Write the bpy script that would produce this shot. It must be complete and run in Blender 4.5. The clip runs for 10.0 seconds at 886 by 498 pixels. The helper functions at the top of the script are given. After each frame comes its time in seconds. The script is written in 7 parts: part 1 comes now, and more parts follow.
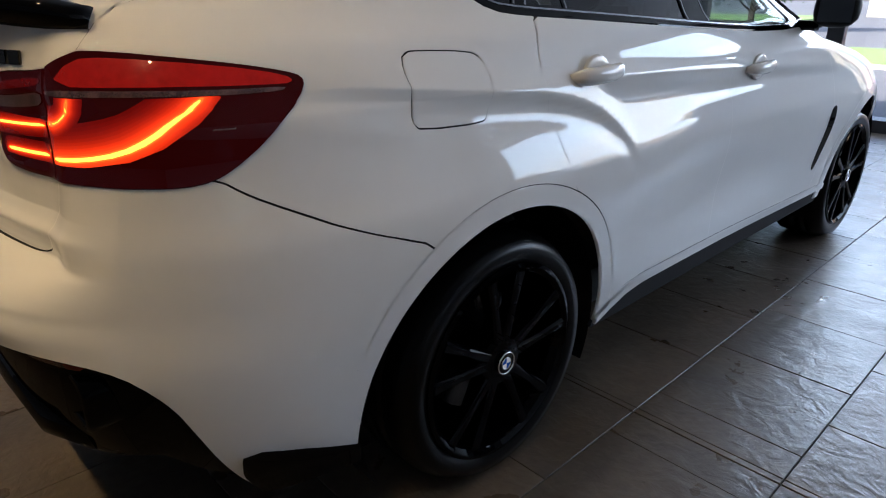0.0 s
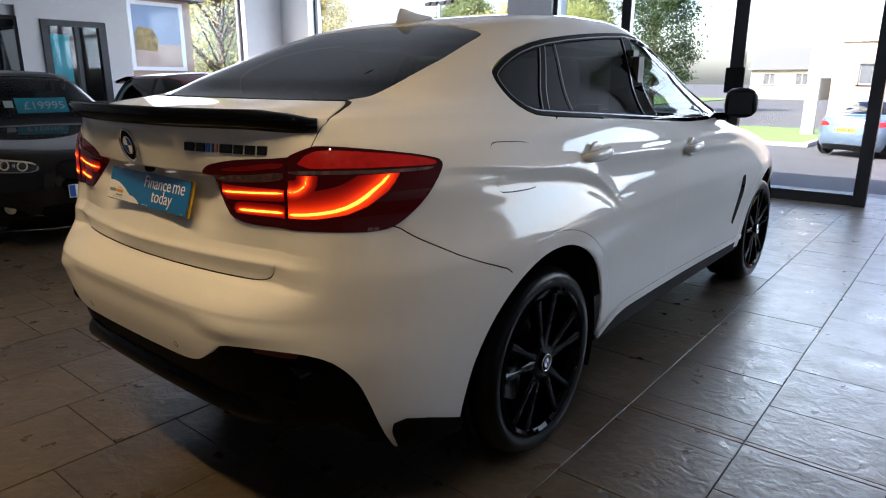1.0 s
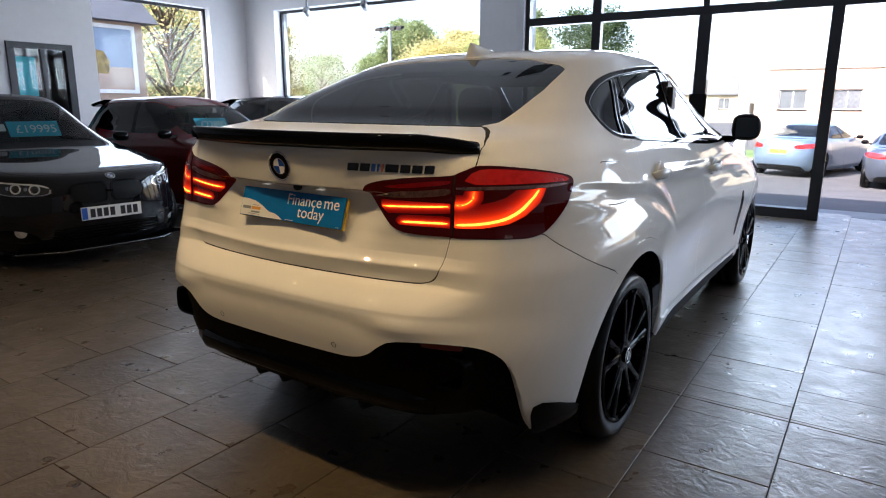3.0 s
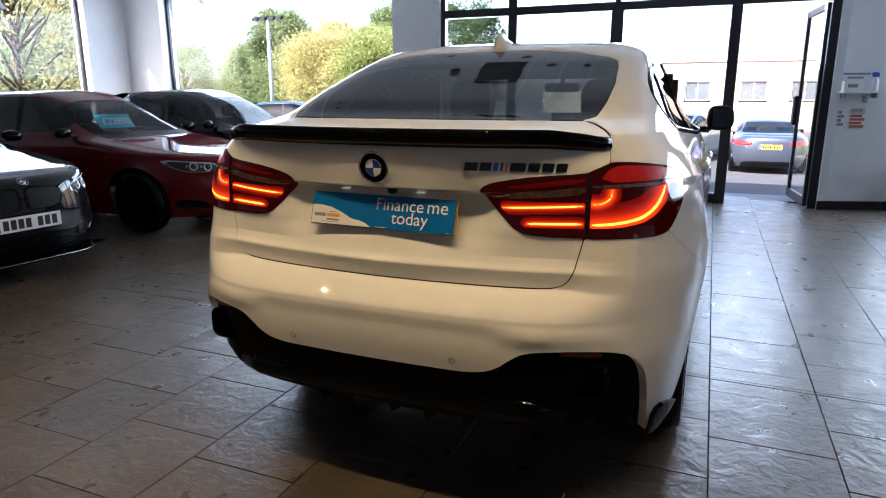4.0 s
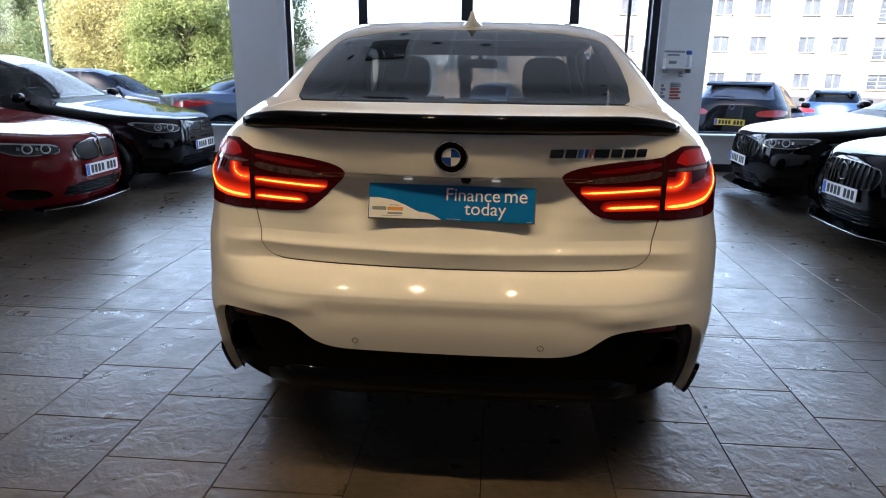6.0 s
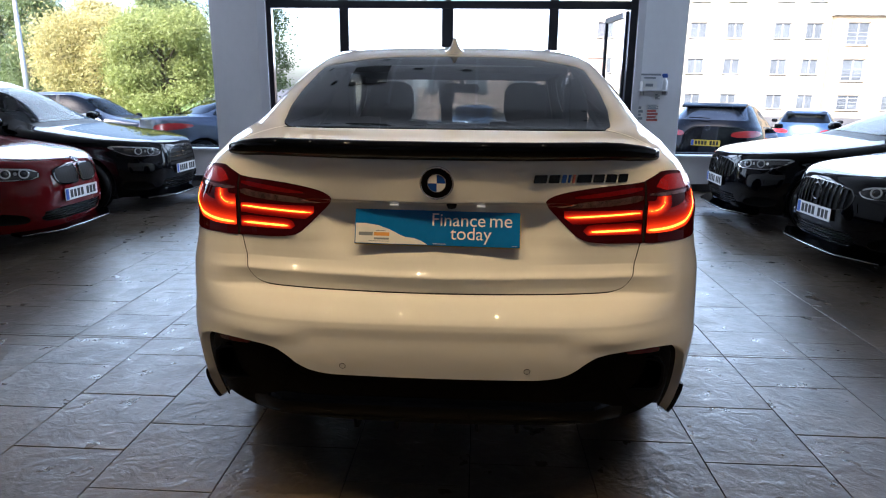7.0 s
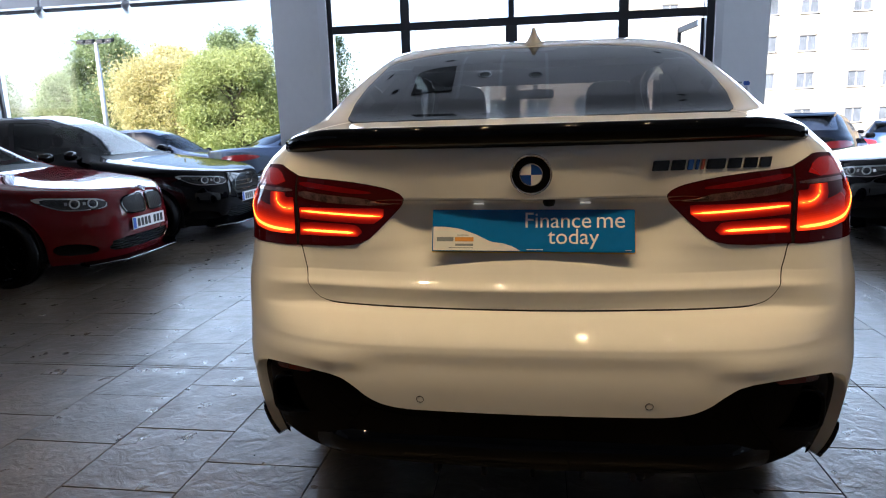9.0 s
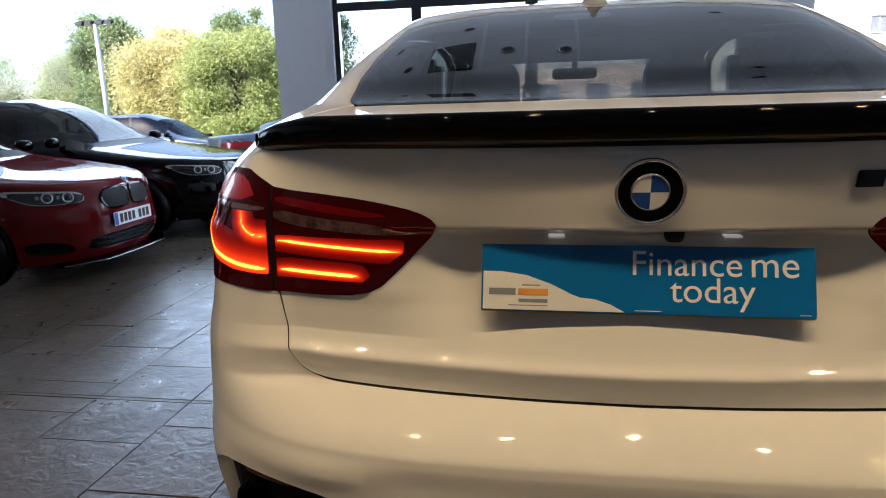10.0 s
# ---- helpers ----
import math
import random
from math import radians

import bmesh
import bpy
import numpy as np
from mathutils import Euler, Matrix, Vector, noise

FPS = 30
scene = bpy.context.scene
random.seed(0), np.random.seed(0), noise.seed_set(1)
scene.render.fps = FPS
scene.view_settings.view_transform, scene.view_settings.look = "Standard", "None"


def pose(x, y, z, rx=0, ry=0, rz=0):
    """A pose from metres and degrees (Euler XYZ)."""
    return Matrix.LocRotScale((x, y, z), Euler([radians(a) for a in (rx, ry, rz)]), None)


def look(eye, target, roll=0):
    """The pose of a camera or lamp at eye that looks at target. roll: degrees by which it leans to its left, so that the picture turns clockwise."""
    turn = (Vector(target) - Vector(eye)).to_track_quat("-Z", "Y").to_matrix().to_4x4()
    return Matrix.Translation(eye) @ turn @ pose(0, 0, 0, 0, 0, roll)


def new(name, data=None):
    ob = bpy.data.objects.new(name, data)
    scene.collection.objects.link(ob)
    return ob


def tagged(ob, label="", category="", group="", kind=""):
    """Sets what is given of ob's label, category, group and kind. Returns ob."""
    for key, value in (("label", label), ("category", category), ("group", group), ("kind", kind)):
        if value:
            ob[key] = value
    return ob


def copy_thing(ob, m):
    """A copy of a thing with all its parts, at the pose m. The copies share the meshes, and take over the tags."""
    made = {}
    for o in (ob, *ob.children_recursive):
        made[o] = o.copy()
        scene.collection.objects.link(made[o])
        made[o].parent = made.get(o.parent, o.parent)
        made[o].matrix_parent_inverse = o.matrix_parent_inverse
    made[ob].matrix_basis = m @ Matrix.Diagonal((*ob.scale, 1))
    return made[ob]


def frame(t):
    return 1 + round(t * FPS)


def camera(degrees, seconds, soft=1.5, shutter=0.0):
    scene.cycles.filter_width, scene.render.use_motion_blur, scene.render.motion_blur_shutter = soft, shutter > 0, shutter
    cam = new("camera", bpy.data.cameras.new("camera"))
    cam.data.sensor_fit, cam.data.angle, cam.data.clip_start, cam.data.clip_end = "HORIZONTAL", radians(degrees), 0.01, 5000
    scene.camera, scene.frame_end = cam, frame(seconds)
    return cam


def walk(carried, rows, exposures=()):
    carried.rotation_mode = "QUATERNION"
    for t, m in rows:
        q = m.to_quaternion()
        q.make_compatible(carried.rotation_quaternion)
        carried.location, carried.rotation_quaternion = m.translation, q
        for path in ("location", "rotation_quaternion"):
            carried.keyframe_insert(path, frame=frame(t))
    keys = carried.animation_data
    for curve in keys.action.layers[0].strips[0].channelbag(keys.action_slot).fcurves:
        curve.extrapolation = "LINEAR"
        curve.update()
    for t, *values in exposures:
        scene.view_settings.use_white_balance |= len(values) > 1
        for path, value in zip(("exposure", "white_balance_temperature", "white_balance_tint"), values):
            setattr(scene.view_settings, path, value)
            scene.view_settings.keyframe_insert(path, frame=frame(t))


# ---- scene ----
cam = camera(69.2, 10.0, soft=1.1)
PATH = [
    (0, (-0.097, -1.949, 1.306), (1.186, -0.601, 0.573), 0.2),
    (0.5, (-0.521, -2.019, 1.359), (0.912, -0.744, 0.794), 0.5),
    (1, (-0.878, -2.073, 1.388), (0.616, -0.844, 0.881), 0.1),
    (1.5, (-1.138, -2.129, 1.398), (0.379, -0.892, 0.988), -1.0),
    (2, (-1.268, -2.114, 1.4), (0.295, -0.943, 0.966), -1.0),
    (2.5, (-1.358, -2.022, 1.397), (0.188, -0.842, 0.932), -0.2),
    (2.7, (-1.414, -1.922, 1.401), (0.159, -0.774, 0.943), -0.1),
    (3.8, (-1.653, -1.128, 1.406), (0.103, -0.28, 0.962), 0.5),
    (4, (-1.716, -0.973, 1.405), (0.084, -0.232, 0.945), 0.0),
    (4.5, (-1.777, -0.6, 1.4), (0.103, -0.079, 0.963), -0.0),
    (5, (-1.769, -0.334, 1.425), (0.152, -0.001, 0.979), -2.1),
    (5.1, (-1.778, -0.279, 1.423), (0.157, -0.036, 0.977), -0.6),
    (5.2, (-1.79, -0.242, 1.421), (0.124, -0.003, 0.894), -0.8),
    (6.3, (-1.853, -0.132, 1.462), (0.076, -0.022, 0.947), 1.2),
    (6.5, (-1.858, -0.132, 1.465), (0.08, -0.056, 0.975), 1.2),
    (7, (-1.858, -0.121, 1.469), (0.079, -0.021, 0.983), 0.6),
    (7.5, (-1.851, -0.106, 1.454), (0.093, -0.026, 0.992), 0.3),
    (8, (-1.86, -0.098, 1.39), (0.097, -0.041, 0.982), 0.7),
    (8.5, (-1.813, -0.066, 1.354), (0.131, -0.007, 0.887), -0.1),
    (9, (-1.541, -0.017, 1.332), (0.397, 0.276, 0.935), -1.8),
    (9.5, (-1.184, 0.094, 1.32), (0.743, 0.453, 0.926), -1.3),
    (10, (-0.922, 0.156, 1.327), (1.004, 0.469, 0.887), -1.7),
]
walk(cam, [(t, look(eye, target, roll)) for t, eye, target, roll in PATH], [(0.0, 2.26, 5980, 22), (0.5, 2.06, 6180, 22), (1.0, 2.12, 6290, 22), (2.0, 2.15, 6370, 22), (2.7, 2.17, 6330, 22), (4.0, 2.29, 6090, 22), (4.6, 2.28, 5930, 22), (5.2, 2.27, 5850, 22), (7.5, 2.25, 5880, 22), (9.0, 2.24, 5900, 22), (10.0, 2.18, 5930, 22)])

# ---- world, sun and lamps ----
world = bpy.data.worlds.new("sky")
scene.world = world
world.use_nodes = True
wt = world.node_tree
sky = wt.nodes.new("ShaderNodeTexSky")
sky.sky_type, sky.sun_disc = "NISHITA", False
sky.sun_elevation, sky.sun_rotation = radians(38), radians(-65)
sky.air_density, sky.dust_density = 1.0, 3.0
wt.links.new(sky.outputs[0], wt.nodes["Background"].inputs[0])
wt.nodes["Background"].inputs[1].default_value = 0.15

sun = new("sun", bpy.data.lights.new("sun", "SUN"))
sun.data.energy, sun.data.angle, sun.data.color = 5.0, radians(0.6), (1.0, 0.95, 0.87)
sun.matrix_basis = look((-20, 11, 18), (0, 0, 0))


def area_lamp(name, eye, target, sx, sy, watts, colour=(1, 1, 1), spread=180):
    d = bpy.data.lights.new(name, "AREA")
    d.shape, d.size, d.size_y, d.energy, d.color, d.spread = "RECTANGLE", sx, sy, watts, colour, radians(spread)
    ob = new(name, d)
    ob.matrix_basis = look(eye, target)
    return ob


# daylight through the glazed front and the side window
area_lamp("daylight_entrance", (7.95, 0.4, 2.45), (0, 0.4, 1.1), 5.2, 1.4, 64, (0.75, 0.90, 1.0))
area_lamp("daylight_window", (8.35, 6.25, 2.45), (0, 6.25, 1.1), 4.8, 1.3, 33, (0.75, 0.90, 1.0))
area_lamp("daylight_window_right", (8.35, -5.6, 2.15), (0, -5.6, 1.1), 4.9, 2.1, 48, (0.75, 0.90, 1.0))
area_lamp("daylight_side", (5.9, 9.95, 2.45), (5.9, 0, 1.1), 2.3, 1.3, 10, (0.75, 0.90, 1.0))

# ---- materials ----
def mat(name, colour, rough=0.5, metal=0.0, coat=0.0, var=0.0, scale=4.0, bump=0.0, bump_scale=60.0, emit=None, power=0.0, rand=0.0, alt=None, spec=0.5, rough_var=0.0):
    """A principled surface; var: share of colour change at two scales; alt: the colour it drifts to; rand: change from piece to piece."""
    m = bpy.data.materials.new(name)
    m.use_nodes = True
    nt, p = m.node_tree, m.node_tree.nodes["Principled BSDF"]
    p.inputs["Base Color"].default_value = (*colour, 1)
    p.inputs["Roughness"].default_value, p.inputs["Metallic"].default_value = rough, metal
    p.inputs["Coat Weight"].default_value, p.inputs["Coat Roughness"].default_value = coat, 0.015
    p.inputs["Specular IOR Level"].default_value = spec
    link, add = nt.links.new, nt.nodes.new
    if emit:
        p.inputs["Emission Color"].default_value, p.inputs["Emission Strength"].default_value = (*emit, 1), power
    if var or bump or rough_var:
        co = add("ShaderNodeTexCoord")
    if var or rand:
        col = None
        if var:
            big, fine = add("ShaderNodeTexNoise"), add("ShaderNodeTexNoise")
            big.inputs["Scale"].default_value, fine.inputs["Scale"].default_value = scale, scale * 9
            big.inputs["Detail"].default_value, fine.inputs["Detail"].default_value = 5, 6
            mix = add("ShaderNodeMath")
            mix.operation = "MULTIPLY_ADD"
            mix.inputs[1].default_value = 0.45
            for n in (big, fine):
                link(co.outputs["Object"], n.inputs["Vector"])
            link(fine.outputs[0], mix.inputs[0])
            half = add("ShaderNodeMath")
            half.operation, half.inputs[1].default_value = "MULTIPLY", 0.55
            link(big.outputs[0], half.inputs[0])
            link(half.outputs[0], mix.inputs[2])
            ramp = add("ShaderNodeMapRange")
            ramp.inputs["From Min"].default_value, ramp.inputs["From Max"].default_value = 0.34, 0.66
            link(mix.outputs[0], ramp.inputs[0])
            mc = add("ShaderNodeMix")
            mc.data_type = "RGBA"
            dark = alt or tuple(c * (1 - var) for c in colour)
            light = colour if alt else tuple(min(1, c * (1 + var)) for c in colour)
            mc.inputs["A"].default_value, mc.inputs["B"].default_value = (*dark, 1), (*light, 1)
            link(ramp.outputs[0], mc.inputs["Factor"])
            col = mc.outputs["Result"]
        if rand:
            info, rr, hs = add("ShaderNodeObjectInfo"), add("ShaderNodeMapRange"), add("ShaderNodeHueSaturation")
            rr.inputs["To Min"].default_value, rr.inputs["To Max"].default_value = 1 - rand, 1 + rand
            link(info.outputs["Random"], rr.inputs[0])
            link(rr.outputs[0], hs.inputs["Value"])
            if col:
                link(col, hs.inputs["Color"])
            else:
                hs.inputs["Color"].default_value = (*colour, 1)
            col = hs.outputs[0]
        link(col, p.inputs["Base Color"])
    if rough_var:
        n, r = add("ShaderNodeTexNoise"), add("ShaderNodeMapRange")
        n.inputs["Scale"].default_value, n.inputs["Detail"].default_value = scale * 2.3, 6
        r.inputs["From Min"].default_value, r.inputs["From Max"].default_value = 0.3, 0.7
        r.inputs["To Min"].default_value, r.inputs["To Max"].default_value = max(0.02, rough - rough_var), min(1, rough + rough_var)
        link(co.outputs["Object"], n.inputs["Vector"])
        link(n.outputs[0], r.inputs[0])
        link(r.outputs[0], p.inputs["Roughness"])
    if bump:
        n, b = add("ShaderNodeTexNoise"), add("ShaderNodeBump")
        n.inputs["Scale"].default_value, n.inputs["Detail"].default_value = bump_scale, 8
        b.inputs["Strength"].default_value, b.inputs["Distance"].default_value = bump, 0.01
        link(co.outputs["Object"], n.inputs["Vector"])
        link(n.outputs[0], b.inputs["Height"])
        link(b.outputs[0], p.inputs["Normal"])
    return m


def glass_mat(name, tint, clear, rough=0.0, gloss=0.05, edge=0.94):
    """Thin glass: a clear share in the tint, under a mirror gloss that rises at a glancing angle."""
    m = bpy.data.materials.new(name)
    m.use_nodes = True
    nt = m.node_tree
    nt.nodes.remove(nt.nodes["Principled BSDF"])
    tr, gl, mix, lw, pw, sc = (nt.nodes.new("ShaderNode" + k) for k in ("BsdfTransparent", "BsdfGlossy", "MixShader", "LayerWeight", "Math", "Math"))
    out = [n for n in nt.nodes if n.bl_idname == "ShaderNodeOutputMaterial"][0]
    tr.inputs[0].default_value = (*(c * clear for c in tint), 1)
    gl.inputs["Roughness"].default_value = rough
    lw.inputs[0].default_value = 0.5
    pw.operation, pw.inputs[1].default_value = "POWER", 4.5
    sc.operation, sc.inputs[1].default_value, sc.inputs[2].default_value = "MULTIPLY_ADD", edge, gloss
    nt.links.new(lw.outputs["Facing"], pw.inputs[0])
    nt.links.new(pw.outputs[0], sc.inputs[0])
    nt.links.new(sc.outputs[0], mix.inputs[0])
    nt.links.new(tr.outputs[0], mix.inputs[1])
    nt.links.new(gl.outputs[0], mix.inputs[2])
    nt.links.new(mix.outputs[0], out.inputs[0])
    return m


PEARL = mat("pearl_white_paint", (0.80, 0.785, 0.745), 0.45, 0.0, 0.85, spec=0.03, var=0.012, scale=3)
GREY_PAINT = mat("graphite_paint", (0.009, 0.009, 0.0105), 0.5, 0.0, 0.8, var=0.05, spec=0.0)
RED_PAINT = mat("deep_red_paint", (0.125, 0.006, 0.008), 0.5, 0.0, 0.85, var=0.05, spec=0.0)
BLACK_PAINT = mat("black_paint", (0.0020, 0.0020, 0.0032), 0.5, 0.0, 0.62, spec=0.0)
BLUE_PAINT = mat("ice_blue_paint", (0.13, 0.19, 0.26), 0.3, 0.5, 1.0, var=0.03)
STEEL_PAINT = mat("steel_grey_paint", (0.055, 0.07, 0.095), 0.3, 0.5, 1.0, var=0.03)
GLOSS_BLACK = mat("gloss_black_plastic", (0.0008, 0.0008, 0.001), 0.5, 0.0, 0.42, spec=0.0)
DIFFUSER_BLACK = mat("moulded_black_plastic", (0.0008, 0.0008, 0.0009), 0.5, 0.0, 0.2, spec=0.0)
SATIN_BLACK = mat("satin_black_plastic", (0.007, 0.007, 0.0075), 0.5, var=0.2, scale=30, spec=0.15)
RUBBER = mat("tyre_rubber", (0.0018, 0.0018, 0.0018), 0.32, spec=0.20, var=0.3, scale=20, bump=0.04, bump_scale=200)
RIM_BLACK = mat("gloss_black_alloy", (0.0007, 0.0007, 0.0009), 0.4, 0.0, 0.26, spec=0.0)
DARK_GAP = mat("panel_gap_black", (0.003, 0.003, 0.003), 0.9)
CHROME = mat("chrome", (0.82, 0.82, 0.83), 0.06, 1.0)
DARK_CHROME = mat("dark_chrome", (0.09, 0.088, 0.085), 0.22, 1.0)
SILL_GREY = mat("dark_satin_sill", (0.030, 0.033, 0.040), 0.25, spec=0.5, var=0.1, scale=8)
# bright metal for real trim and for drawn glints round the windows
TRIM_AND_GLINT = mat("bright_trim_and_glint", (0.30, 0.30, 0.31), 0.25, 1.0)
TINT_GLASS = glass_mat("privacy_glass", (0.30, 0.33, 0.36), 0.16, edge=0.6)
REAR_GLASS = glass_mat("tinted_rear_glass", (0.62, 0.66, 0.72), 0.22)
CAR_GLASS = glass_mat("car_glass", (0.75, 0.85, 0.85), 0.7, gloss=0.03, edge=0.35)
PANE = glass_mat("window_pane", (0.97, 1.0, 0.99), 0.97, gloss=0.02, edge=0.15)
LAMP_RED = mat("red_lamp_lens", (0.40, 0.008, 0.008), 0.12, 0.0, 0.6)
# lens materials emit faintly for light scattered inside the lit lamp
LAMP_DARK = mat("smoked_red_lens", (0.013, 0.0008, 0.0009), 0.3, 0.0, 0.6, spec=0.0, emit=(1.0, 0.012, 0.010), power=0.003, var=0.5, scale=9)
# ten emission steps that paint the bars' glow fading over the lens
GLOWS = [mat("painted_lamp_glow", (0.12 + 0.02 * k, 0.004, 0.003), 0.2, coat=0.8, spec=0.0, emit=(1.0, 0.012 + 0.0045 * k, 0.003), power=0.016 * 1.42 ** k) for k in range(10)]
LAMP_DEEP = mat("deep_red_lens", (0.05, 0.002, 0.002), 0.2, 0.0, 0.7, spec=0.0, emit=(1.0, 0.010, 0.006), power=0.010, var=0.4, scale=14)
LAMP_CORE = mat("bright_light_core", (0.7, 0.2, 0.01), 0.2, emit=(1.0, 0.34, 0.025), power=1.0)
LAMP_CLEAR = mat("clear_lamp_band", (0.20, 0.11, 0.105), 0.12, 0.6, 1.0, var=0.8, scale=40)
LAMP_GLOW = mat("glowing_light_bar", (0.6, 0.05, 0.01), 0.2, emit=(1.0, 0.055, 0.002), power=0.75)
LAMP_UPPER = mat("upper_red_lens", (0.075, 0.002, 0.002), 0.25, coat=0.7, spec=0.1, emit=(1.0, 0.020, 0.006), power=0.04, var=0.5, scale=5)
# dark grey that puts the rear's dimness into the wall colour
DIM_WALL = mat("dim_wall_grey", (0.16, 0.16, 0.165), 0.75, var=0.05, scale=1.2)
REFLECTOR = mat("dark_red_reflector", (0.10, 0.006, 0.006), 0.2, coat=0.5)
PLATE_LAMP = mat("plate_lamp", (0.9, 0.9, 0.85), 0.3, emit=(1.0, 0.95, 0.80), power=0.04)
PLATE_BLUE = mat("printed_blue_card", (0.002, 0.14, 0.42), 0.25, coat=0.4, var=0.06, scale=6)
PLATE_WHITE = mat("printed_white_card", (0.78, 0.78, 0.76), 0.3, coat=0.4, var=0.02)
PLATE_YELLOW = mat("yellow_plate", (0.75, 0.52, 0.05), 0.35)
PRINT_BLACK = mat("black_print", (0.01, 0.01, 0.01), 0.5)
PRINT_ORANGE = mat("orange_print", (0.75, 0.33, 0.06), 0.5)
PRINT_GREY = mat("grey_print", (0.22, 0.25, 0.28), 0.5)
PRINT_BLUE = mat("blue_print", (0.02, 0.10, 0.45), 0.4)
PRINT_RED = mat("red_print", (0.42, 0.10, 0.08), 0.5)
CYAN_CARD = mat("cyan_price_card", (0.02, 0.42, 0.55), 0.5)
ENAMEL_BLUE = mat("enamel_blue", (0.008, 0.07, 0.36), 0.15, coat=1.0)
ENAMEL_WHITE = mat("enamel_white", (0.85, 0.85, 0.85), 0.15, coat=1.0)
HEADLAMP = mat("headlamp_housing", (0.065, 0.067, 0.072), 0.18, 0.6, 1.0, var=0.7, scale=22)
DRL = mat("clear_light_guide", (0.62, 0.64, 0.67), 0.18, 0.2, 1.0)
LENS_GLASS = mat("projector_lens", (0.05, 0.055, 0.065), 0.04, 0.4, 1.0)
# opaque grey base stands in for the sky mirrored in the glass
GREY_GLASS = mat("sky_lit_rear_glass", (0.10, 0.11, 0.12), 0.12, 0.5, 0.8, var=0.2, scale=3)
MIRROR = mat("dark_mirror_glass", (0.13, 0.14, 0.15), 0.02, 1.0)
SEAT = mat("black_leather", (0.014, 0.014, 0.015), 0.5, bump=0.2, bump_scale=150)
WALL = mat("white_emulsion", (0.74, 0.745, 0.76), 0.75, var=0.03, scale=1.2, bump=0.05, bump_scale=120)
PIER = mat("pale_grey_emulsion", (0.72, 0.73, 0.75), 0.7, var=0.03, scale=1.0, bump=0.05, bump_scale=120)
CEIL = mat("ceiling_panel", (0.62, 0.62, 0.62), 0.8, var=0.04, scale=2)
FRAME = mat("charcoal_aluminium", (0.022, 0.023, 0.028), 0.35, 0.2, var=0.1, scale=8)
WHITE_FRAME = mat("white_upvc", (0.72, 0.74, 0.77), 0.35, var=0.02)
SKIRT = mat("dark_skirting", (0.02, 0.02, 0.024), 0.4, var=0.2)
GALV = mat("galvanised_steel", (0.38, 0.40, 0.42), 0.5, 0.7, var=0.1)
ASPHALT = mat("asphalt", (0.060, 0.060, 0.063), 0.85, var=0.25, scale=1.5, bump=0.3, bump_scale=90)
KERB = mat("kerb_concrete", (0.36, 0.35, 0.33), 0.85, var=0.15, scale=3)
PAVING = mat("concrete_paving", (0.34, 0.33, 0.315), 0.85, var=0.12, scale=1.5)
GRASS = mat("lawn", (0.10, 0.17, 0.035), 0.9, var=0.3, scale=3)
BARK = mat("bark", (0.10, 0.075, 0.05), 0.9, var=0.3, scale=8, bump=0.4, bump_scale=40)
BUFF_BRICK = mat("buff_brick", (0.36, 0.28, 0.185), 0.85, var=0.10, scale=2.5, bump=0.1, bump_scale=40)
RENDERED = mat("cream_render", (0.38, 0.335, 0.25), 0.85, var=0.05, scale=1)
RED_BRICK = mat("red_brick", (0.40, 0.29, 0.225), 0.85, var=0.15, scale=2.5, bump=0.1, bump_scale=40)
SLATE_ROOF = mat("slate_roof", (0.10, 0.105, 0.12), 0.7, var=0.2, scale=3)
FAR_GLASS = mat("far_window_glass", (0.09, 0.10, 0.11), 0.25, spec=0.25, var=0.4, scale=0.7)
FAR_FRAME = mat("pale_window_frame", (0.34, 0.34, 0.34), 0.5)
NAVY_PAINT = mat("mid_blue_paint", (0.018, 0.045, 0.10), 0.35, 0.2, 0.5, var=0.03)
SPOT_GLOW = mat("downlight_glow", (0.9, 0.85, 0.7), 0.4, emit=(1.0, 0.735, 0.34), power=195)
POSTER_SKY = mat("poster_blue", (0.22, 0.30, 0.42), 0.4, var=0.2, scale=1.5)
POSTER_SAND = mat("poster_sand", (0.45, 0.34, 0.27), 0.4, var=0.2, scale=2)
POSTER_YELLOW = mat("poster_yellow", (0.28, 0.20, 0.06), 0.4, var=0.6, scale=6)


